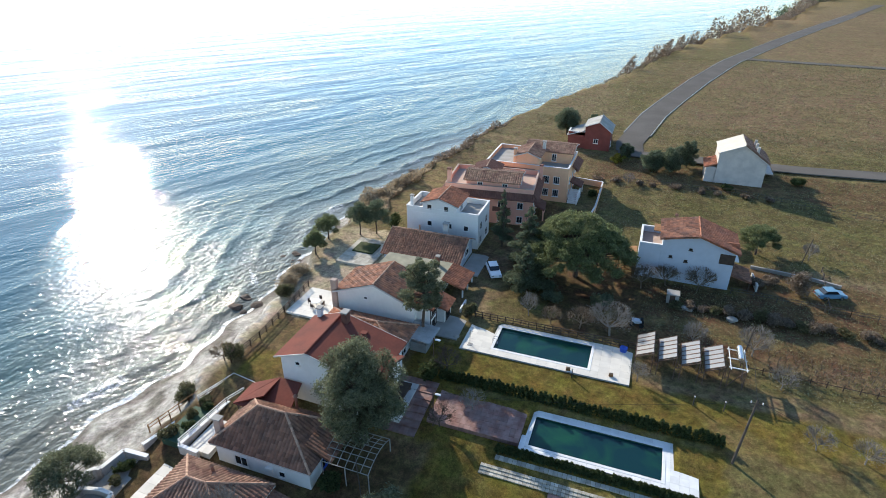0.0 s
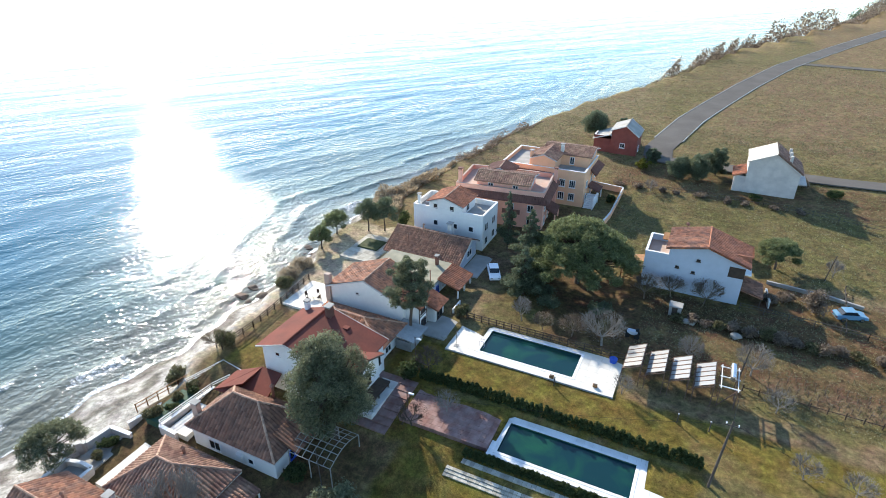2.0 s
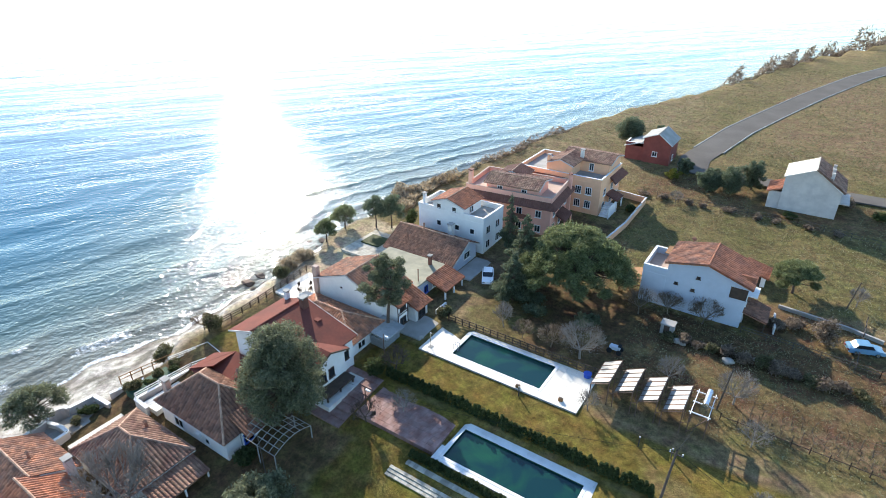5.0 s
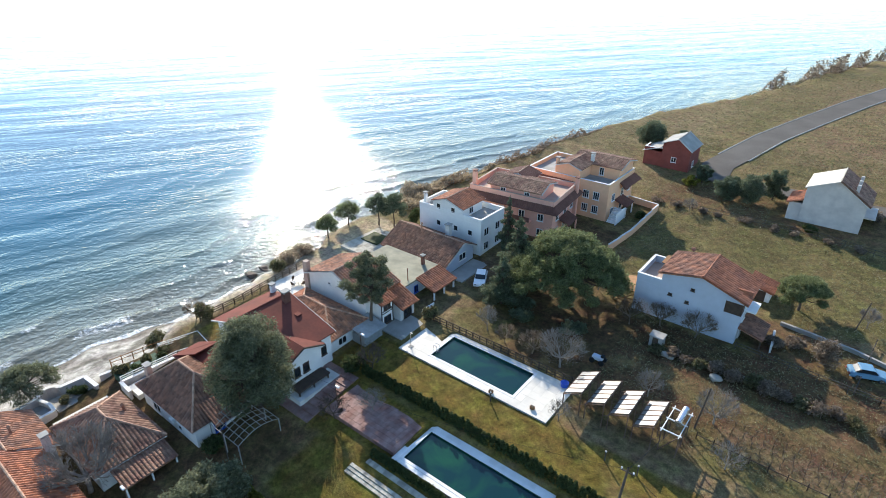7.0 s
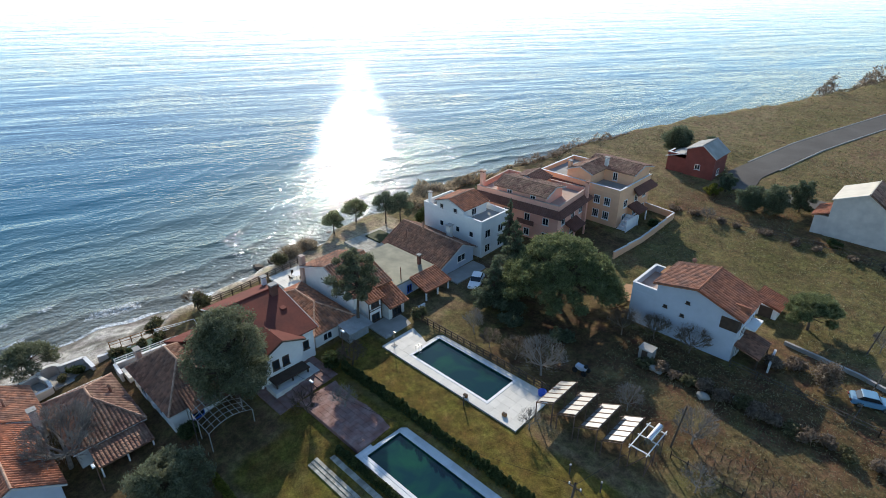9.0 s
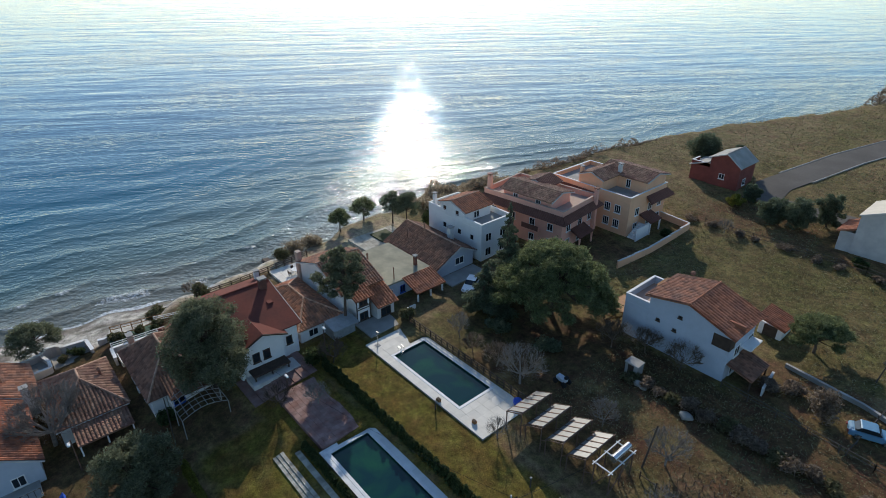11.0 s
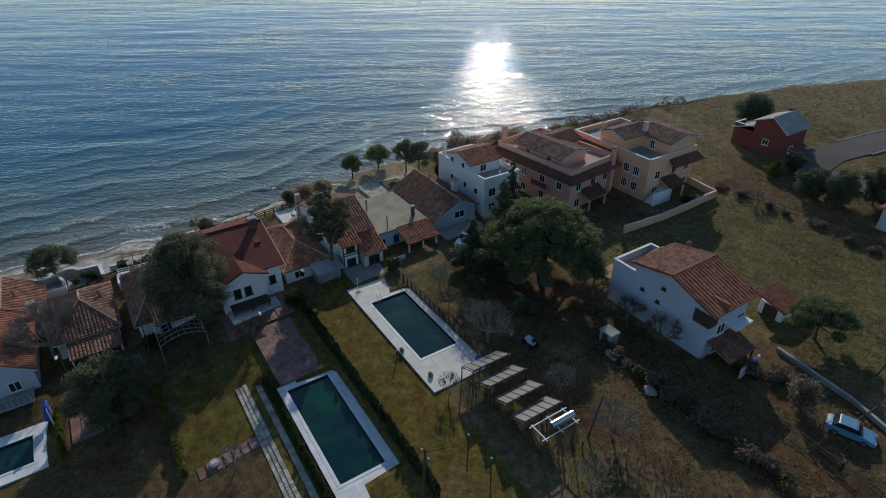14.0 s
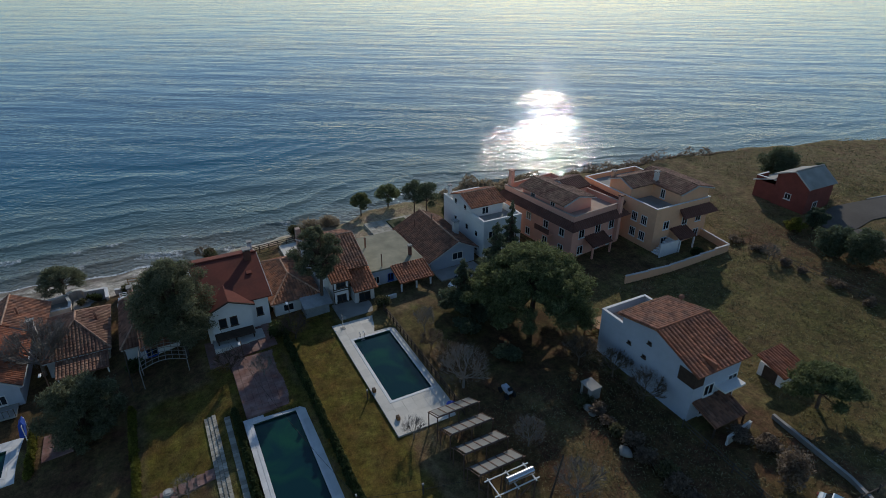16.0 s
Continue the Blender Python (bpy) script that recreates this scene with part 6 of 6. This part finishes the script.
for i in range(4):
    x0 = 2.9 + i * 2.58
    t = thing("solar_panel_rack", x0 + 1, 61.8, gz(x0, 61.8), "rack of pale flat solar collectors on a rusty steel frame", "solar collector", "solar collector racks")
    y0, y1, z0, z1 = 59.6, 64.0, 2.55, 3.5
    for k in range(5):
        a, b = y0 + (y1 - y0) * k / 5 + 0.03, y0 + (y1 - y0) * (k + 1) / 5 - 0.03
        c = part("collector", tilted((x0, a, z0), (x0 + 1.85, a, z1), (x0 + 1.85, b, z1), (x0, b, z0)), "panel", t)
        e = bmesh.new()
        for u, v in (((x0, a, z0), (x0 + 1.85, a, z1)), ((x0, b, z0), (x0 + 1.85, b, z1))):
            beam(e, Vector(u) + Vector((0, 0, 0.01)), Vector(v) + Vector((0, 0, 0.01)), 0.06)
        part("edge_strip", e, "rust", c)
    for y in (y0 - 0.1, (y0 + y1) / 2, y1 + 0.1):
        for x, z in ((x0 - 0.05, z0 - 0.12), (x0 + 1.9, z1 - 0.12)):
            part("leg", beam(bmesh.new(), (x, y, gz(x, y) - 0.3), (x, y, z), 0.09), "rust", t)
        part("brace", beam(bmesh.new(), (x0 - 0.05, y, z0 - 0.14), (x0 + 1.9, y, z1 - 0.14), 0.08), "rust", t)
        part("tie", beam(bmesh.new(), (x0 + 1.9, y, 1.9), (x0 + 2.55, y, 2.3), 0.06), "rust", t)
    for x, z in ((x0 - 0.05, z0 - 0.1), (x0 + 1.9, z1 - 0.1)):
        part("rail", beam(bmesh.new(), (x, y0 - 0.2, z), (x, y1 + 0.2, z), 0.09), "rust", t)
t = thing("solar_water_tank", 14.2, 61.8, gz(14, 61.8), "steel solar water tank on a rusty steel frame", "water tank")
bm = bmesh.new()
bmesh.ops.create_cone(bm, cap_ends=True, segments=18, radius1=0.34, radius2=0.34, depth=2.6, matrix=pose(14.3, 62.4, 3.75, 90))
part("tank", bm, "steel", t)
for y in (60.0, 61.8, 63.6):
    for x in (13.2, 14.9):
        part("leg", beam(bmesh.new(), (x, y, gz(x, y) - 0.3), (x, y, 3.3), 0.09), "rust", t)
    part("bearer", beam(bmesh.new(), (13.0, y, 3.3), (15.1, y, 3.3), 0.1), "metal_white", t)
for x in (13.2, 14.9):
    part("bearer", beam(bmesh.new(), (x, 59.6, 3.32), (x, 64.0, 3.32), 0.09), "metal_white", t)
part("brace", beam(bmesh.new(), (13.2, 60, 0.5), (14.9, 60, 3.2), 0.08), "rust", t)
part("brace", beam(bmesh.new(), (14.9, 60, 0.5), (14.9, 63.6, 3.2), 0.08), "rust", t)

# ---------- poles, lamps, wires ----------
def utility_pole(x, y, hh, label, arm=True, lean=(0, 0), r=0.12):
    z = gz(x, y)
    t = thing("utility_pole", x, y, z, label, "utility pole")
    bm = bmesh.new()
    top = (x + lean[0], y + lean[1], z + hh)
    limb(bm, (x, y, z - 0.4), top, r * 1.15, r * 0.8, 10)
    part("shaft", bm, "pole_wood", t)
    if arm:
        part("crossarm", beam(bmesh.new(), (top[0] - 0.6, top[1], top[2] - 0.3), (top[0] + 0.6, top[1], top[2] - 0.3), 0.09), "pole_wood", t)
        for dx in (-0.5, 0, 0.5):
            part("insulator", obox(top[0] + dx - 0.05, top[0] + dx + 0.05, top[1] - 0.05, top[1] + 0.05, top[2] - 0.25, top[2] - 0.05), "white", t)
    return Vector(top)


def wire(a, b, sag=0.6, r=0.018):
    a, b = Vector(a), Vector(b)
    bm = bmesh.new()
    prev = a
    for i in range(1, 15):
        k = i / 14
        p = a.lerp(b, k) - Vector((0, 0, sag * 4 * k * (1 - k)))
        limb(bm, prev, p, r, r, 4)
        prev = p
    tagged(part("overhead_wire", bm, "rubber"), "thin dark overhead cable between poles", "cable")


pa = utility_pole(13.2, 48.4, 8.2, "dark wooden utility pole in the grass", lean=(0.5, 0.2))
pb = utility_pole(15.2, 65.2, 5.2, "thin wooden pole beside the panel frames", False, (0.5, 0.4), 0.09)
pc = utility_pole(26.2, 94.6, 4.2, "thin wooden pole in the field", False, (0.6, 0.2), 0.08)
pd = utility_pole(-20.6, 33.0, 6.0, "thin metal pole in the gardens", False, (-0.4, 0.2), 0.06)
wire(pa, pb, 0.5)
wire(pa, (40, 40, 8), 1.0)
wire(pa, (-21.0, 43, 4.0), 1.2, 0.014)


def lamp(x, y, hh, label):
    z = gz(x, y)
    t = thing("street_lamp", x, y, z, label, "street lamp", "garden lamps")
    bm = bmesh.new()
    limb(bm, (x, y, z - 0.3), (x, y, z + hh), 0.07, 0.05, 8)
    limb(bm, (x, y, z + hh), (x + 0.5, y - 0.2, z + hh + 0.15), 0.045, 0.04, 6)
    part("mast", bm, "rust", t)
    part("lamp_head", obox(x + 0.35, x + 1.0, y - 0.4, y - 0.12, z + hh + 0.05, z + hh + 0.22, bevel=0.05), "metal_white", t)


lamp(-20.2, 51.6, 4.6, "grey garden lamp with a pale head")
lamp(-24.6, 24.6, 4.2, "grey garden lamp with a pale head")
lamp(-17.8, 45.2, 2.8, "grey garden lamp with a pale head")
for x, y in ((-4.0, 55.6), (9.6, 55.6), (12.8, 55.8)):
    z = gz(x, y) + (0.1 if y > 57 else 0)
    t = thing("marker_post", x, y, z, "short grey post in the grass", "post", "short posts")
    part("shaft", obox(x - 0.05, x + 0.05, y - 0.05, y + 0.05, z - 0.1, z + 1.2), "pole_wood", t)
    part("post_head", obox(x - 0.09, x + 0.09, y - 0.09, y + 0.09, z + 1.2, z + 1.35, bevel=0.02), "concrete", t)
# pool shower, ladder, planter
t = thing("pool_shower", -17.4, 57.4, 0.45, "slim white outdoor shower on the pool deck", "shower")
bm = beam(bmesh.new(), (-17.4, 57.4, 0.4), (-17.4, 57.4, 2.6), 0.07)
part("column", beam(bm, (-17.4, 57.4, 2.6), (-17.0, 57.4, 2.6), 0.05), "steel", t)
part("foot_tray", obox(-17.7, -17.1, 57.1, 57.7, 0.452, 0.5), "concrete", t)
t = thing("pool_ladder", -14.2, 58.8, 0.45, "steel handrail ladder at the pool's edge", "ladder")
for y in (58.6, 59.1):
    bm = beam(bmesh.new(), (-14.7, y, 0.47), (-14.7, y, 1.25), 0.05)
    beam(bm, (-14.7, y, 1.25), (-14.15, y, 1.25), 0.05)
    part("handrail", beam(bm, (-14.15, y, 1.25), (-14.15, y, 0.1), 0.05), "steel", t)
for z in (0.3, 0.55):
    part("rung", beam(bmesh.new(), (-14.15, 58.6, z), (-14.15, 59.1, z), 0.04), "steel", t)
for x, y in ((-4.6, 56.55), (0.4, 57.2)):
    t = thing("planter", x, y, 0.45, "small brown planter on the pool deck", "planter")
    part("pot", obox(x - 0.25, x + 0.25, y - 0.15, y + 0.2, 0.452, 0.85, bevel=0.04), "wood", t)
    part("soil", obox(x - 0.2, x + 0.2, y - 0.1, y + 0.15, 0.85, 0.87), "bark", t)
t = thing("float_ring", 1.4, 62.9, 0.45, "round blue tub on the pool deck", "tub")
bm = bmesh.new()
bmesh.ops.create_cone(bm, cap_ends=True, segments=20, radius1=0.42, radius2=0.5, depth=0.5, matrix=pose(1.4, 62.8, 0.71))
part("bowl", bm, "blue", t)

# ---------- pergolas ----------
def pergola(x0, x1, y0, y1, z, hh, n, k, material, label):
    t = thing("pergola", (x0 + x1) / 2, (y0 + y1) / 2, z, label, "pergola")
    for x in np.linspace(x0, x1, 3):
        for y in (y0, y1):
            part("post", beam(bmesh.new(), (x, y, z - 0.4), (x, y, z + hh), 0.09), material, t)
    for i in range(n):
        x = x0 + (x1 - x0) * i / (n - 1)
        bm = bmesh.new()
        prev = None
        for j in range(9):
            u = j / 8
            p = Vector((x, y0 + (y1 - y0) * u, z + hh + 0.7 * math.sin(math.pi * u)))
            if prev:
                limb(bm, prev, p, 0.04, 0.04, 5)
            prev = p
        part("hoop", bm, material, t)
    for j in range(k):
        u = j / (k - 1)
        zz = z + hh + 0.7 * math.sin(math.pi * u)
        part("slat", beam(bmesh.new(), (x0, y0 + (y1 - y0) * u, zz), (x1, y0 + (y1 - y0) * u, zz), 0.06), material, t)
    return t


pergola(-25.6, -20.4, 34.2, 39.2, gz(-23, 36), 2.3, 7, 8, "concrete", "arched pergola frame of pale metal hoops")

# ---------- vehicles ----------
def car(name, x, y, turn, paint, label, long=4.3, wide=1.72, tall=1.45):
    """A parked car, nose towards its own +x."""
    z = gz(x, y) + 0.02
    t = thing(name, x, y, z, label, "car")
    m = pose(x, y, z, 0, 0, turn)
    def put(n, bm, material, parent=None):
        bmesh.ops.transform(bm, matrix=m, verts=bm.verts)
        return part(n, bm, material, parent or t)
    L, W = long / 2, wide / 2
    b = prism([(-L, 0.35), (-L + 0.05, 0.8), (-L + 0.4, 0.92), (L - 1.2, 0.92), (L - 0.2, 0.74), (L, 0.6), (L - 0.03, 0.3), (-L + 0.1, 0.28)], -W, W, "y")
    bmesh.ops.bevel(b, geom=b.edges[:], offset=0.06, segments=2, affect="EDGES")
    bd = put("body", b, paint)
    c = prism([(-L + 0.45, 0.9), (-L + 0.95, tall - 0.04), (0.35, tall), (L - 1.15, 0.9)], -W + 0.12, W - 0.12, "y")
    bmesh.ops.bevel(c, geom=c.edges[:], offset=0.07, segments=2, affect="EDGES")
    put("windows", c, "glass", bd)
    put("car_roof", prism([(-L + 0.9, tall - 0.01), (-L + 1.0, tall + 0.04), (0.25, tall + 0.045), (0.42, tall - 0.02)], -W + 0.17, W - 0.17, "y"), paint, bd)
    for sx in (-1, 1):
        put("headlight" if sx > 0 else "taillight", box(box(bmesh.new(), sx * L - 0.12, sx * L + 0.015, -W + 0.1, -W + 0.45, 0.55, 0.68), sx * L - 0.12, sx * L + 0.015, W - 0.45, W - 0.1, 0.55, 0.68), "greyglass" if sx > 0 else "redwall", bd)
        for sy in (-1, 1):
            w = bmesh.new()
            bmesh.ops.create_cone(w, cap_ends=True, segments=18, radius1=0.31, radius2=0.31, depth=0.2, matrix=pose(sx * (L - 0.8), sy * (W - 0.1), 0.31, 90))
            wh = put("wheel", w, "rubber")
            r = bmesh.new()
            bmesh.ops.create_cone(r, cap_ends=True, segments=14, radius1=0.19, radius2=0.19, depth=0.22, matrix=pose(sx * (L - 0.8), sy * (W - 0.1), 0.31, 90))
            put("rim", r, "steel", wh)
    put("bumper", box(bmesh.new(), L - 0.1, L + 0.04, -W + 0.08, W - 0.08, 0.32, 0.5, bevel=0.03), paint, bd)
    return t


car("car", -19.4, 75.6, -62, "car_white", "white saloon car parked in the shade of the cedars")
car("car", 28.4, 85.0, 20, "car_blue", "light blue car with a pale cover parked on the gravel", 4.0, 1.7, 1.4)
# small tractor and garden sheds
t = thing("garden_tractor", 2.4, 69.0, gz(2.4, 69), "small pale garden tractor under the bare trees", "tractor")
z = gz(2.4, 69)
part("bonnet", obox(1.9, 3.2, 68.6, 69.3, z + 0.4, z + 0.95, bevel=0.08), "pale", t)
part("seat", obox(2.95, 3.35, 68.7, 69.2, z + 0.95, z + 1.25, bevel=0.06), "rubber", t)
for x in (2.0, 3.2):
    for y in (68.5, 69.4):
        bm = bmesh.new()
        bmesh.ops.create_cone(bm, cap_ends=True, segments=16, radius1=0.34, radius2=0.34, depth=0.2, matrix=pose(x, y, z + 0.32, 90))
        part("wheel", bm, "rubber", t)
t = thing("garden_shed", 7.0, 76.4, gz(7, 76.4), "small weathered grey shed with a slab roof", "shed")
z = gz(7, 76.4)
part("wall", obox(6.2, 7.8, 75.9, 77.2, z - 0.2, z + 1.4), "concrete", t)
part("roof", obox(6.1, 7.9, 75.8, 77.3, z + 1.4, z + 1.52, bevel=0.03), "concrete", t)
part("door", obox(6.6, 7.3, 75.85, 75.9, z, z + 1.3), "wood_dark", t)
for i, (x, y, s) in enumerate(((8.6, 75.0, 0.5), (9.3, 74.9, 0.4), (14.8, 74.2, 0.6), (17.6, 76.4, 0.35), (-19.6, 58.4, 0.35))):
    bm = bmesh.new()
    bmesh.ops.create_icosphere(bm, subdivisions=2, radius=s, matrix=Matrix.LocRotScale((x, y, gz(x, y) + s * 0.4), None, (1.2, 0.9, 0.7)))
    for v in bm.verts:
        v.co += Vector((noise.noise(v.co * 2 + Vector((i, 0, 0))), noise.noise(v.co * 2 + Vector((0, 5, i))), noise.noise(v.co * 2 + Vector((9, i, 0))))) * s * 0.3
    tagged(part("boulder", bm, "concrete"), "pale boulder lying in the yard", "boulder", "boulders")
# blue awning and things by the lowest garden
t = thing("awning", -19.2, 22.6, gz(-19.2, 22.6), "bright blue folded awning on a white frame", "awning")
z = gz(-19.2, 22.6)
for x in (-20.0, -18.4):
    part("post", beam(bmesh.new(), (x, 22.6, z - 0.2), (x, 22.6, z + 2.5), 0.08), "metal_white", t)
part("cloth", prism([(22.0, z + 0.9), (22.25, z + 2.5), (22.6, z + 2.9), (22.75, z + 2.4), (22.5, z + 0.7)], -19.7, -18.7, "x"), "blue", t)
part("bar", beam(bmesh.new(), (-20.0, 22.6, z + 2.5), (-18.4, 22.6, z + 2.5), 0.07), "metal_white", t)
slabs("terrace", -18.6, -14.6, 24.0, 27.0, 0, 4, 3, "brick", "dark red paved patch beside the pine", "terrace", 0.01, 0.3, slope=0.1)
# beach table with its chairs
t = thing("garden_table", -41.0, 58.6, 0.43, "round white garden table on the sea terrace", "table")
bm = bmesh.new()
bmesh.ops.create_cone(bm, cap_ends=True, segments=24, radius1=0.7, radius2=0.7, depth=0.05, matrix=pose(-41, 58.6, 1.17))
part("tabletop", bm, "white", t)
part("leg", beam(bmesh.new(), (-41, 58.6, 0.43), (-41, 58.6, 1.15), 0.12), "white", t)
for a in (0, 90, 180, 270):
    x, y = -41 + 1.05 * math.cos(radians(a)), 58.6 + 1.05 * math.sin(radians(a))
    t = thing("garden_chair", x, y, 0.43, "dark garden chair at the round table", "chair", "chairs round the table")
    part("seat", obox(x - 0.22, x + 0.22, y - 0.22, y + 0.22, 0.85, 0.9, bevel=0.02), "wood_dark", t)
    part("backrest", obox(x - 0.22 + 0.4 * (math.cos(radians(a)) > 0.5), x - 0.18 + 0.4 * (math.cos(radians(a)) > 0.5), y - 0.22, y + 0.22, 0.9, 1.35) if abs(math.cos(radians(a))) > 0.5 else obox(x - 0.22, x + 0.22, y - 0.22 + 0.4 * (math.sin(radians(a)) > 0.5), y - 0.18 + 0.4 * (math.sin(radians(a)) > 0.5), 0.9, 1.35), "wood_dark", t)
    for dx in (-0.18, 0.18):
        for dy in (-0.18, 0.18):
            part("leg", beam(bmesh.new(), (x + dx, y + dy, 0.43), (x + dx, y + dy, 0.86), 0.04), "wood_dark", t)
# rocks in the shallows
for i in range(26):
    r = random.Random(700 + i)
    y = r.uniform(124, 205) if i > 8 else r.uniform(60, 84)
    x = float(shore(y)) + r.uniform(-4, 0.6)
    s = r.uniform(0.35, 1.1)
    bm = bmesh.new()
    bmesh.ops.create_icosphere(bm, subdivisions=2, radius=s, matrix=Matrix.LocRotScale((x, y, SEA - 0.05), None, (1.3, 1.0, 0.45)))
    for v in bm.verts:
        v.co += noise.noise_vector(v.co * 1.3 + Vector((i, i, 0))) * s * 0.35
    tagged(part("rock", bm, "bark"), "dark wet rock in the shallows", "rock", "shore rocks")
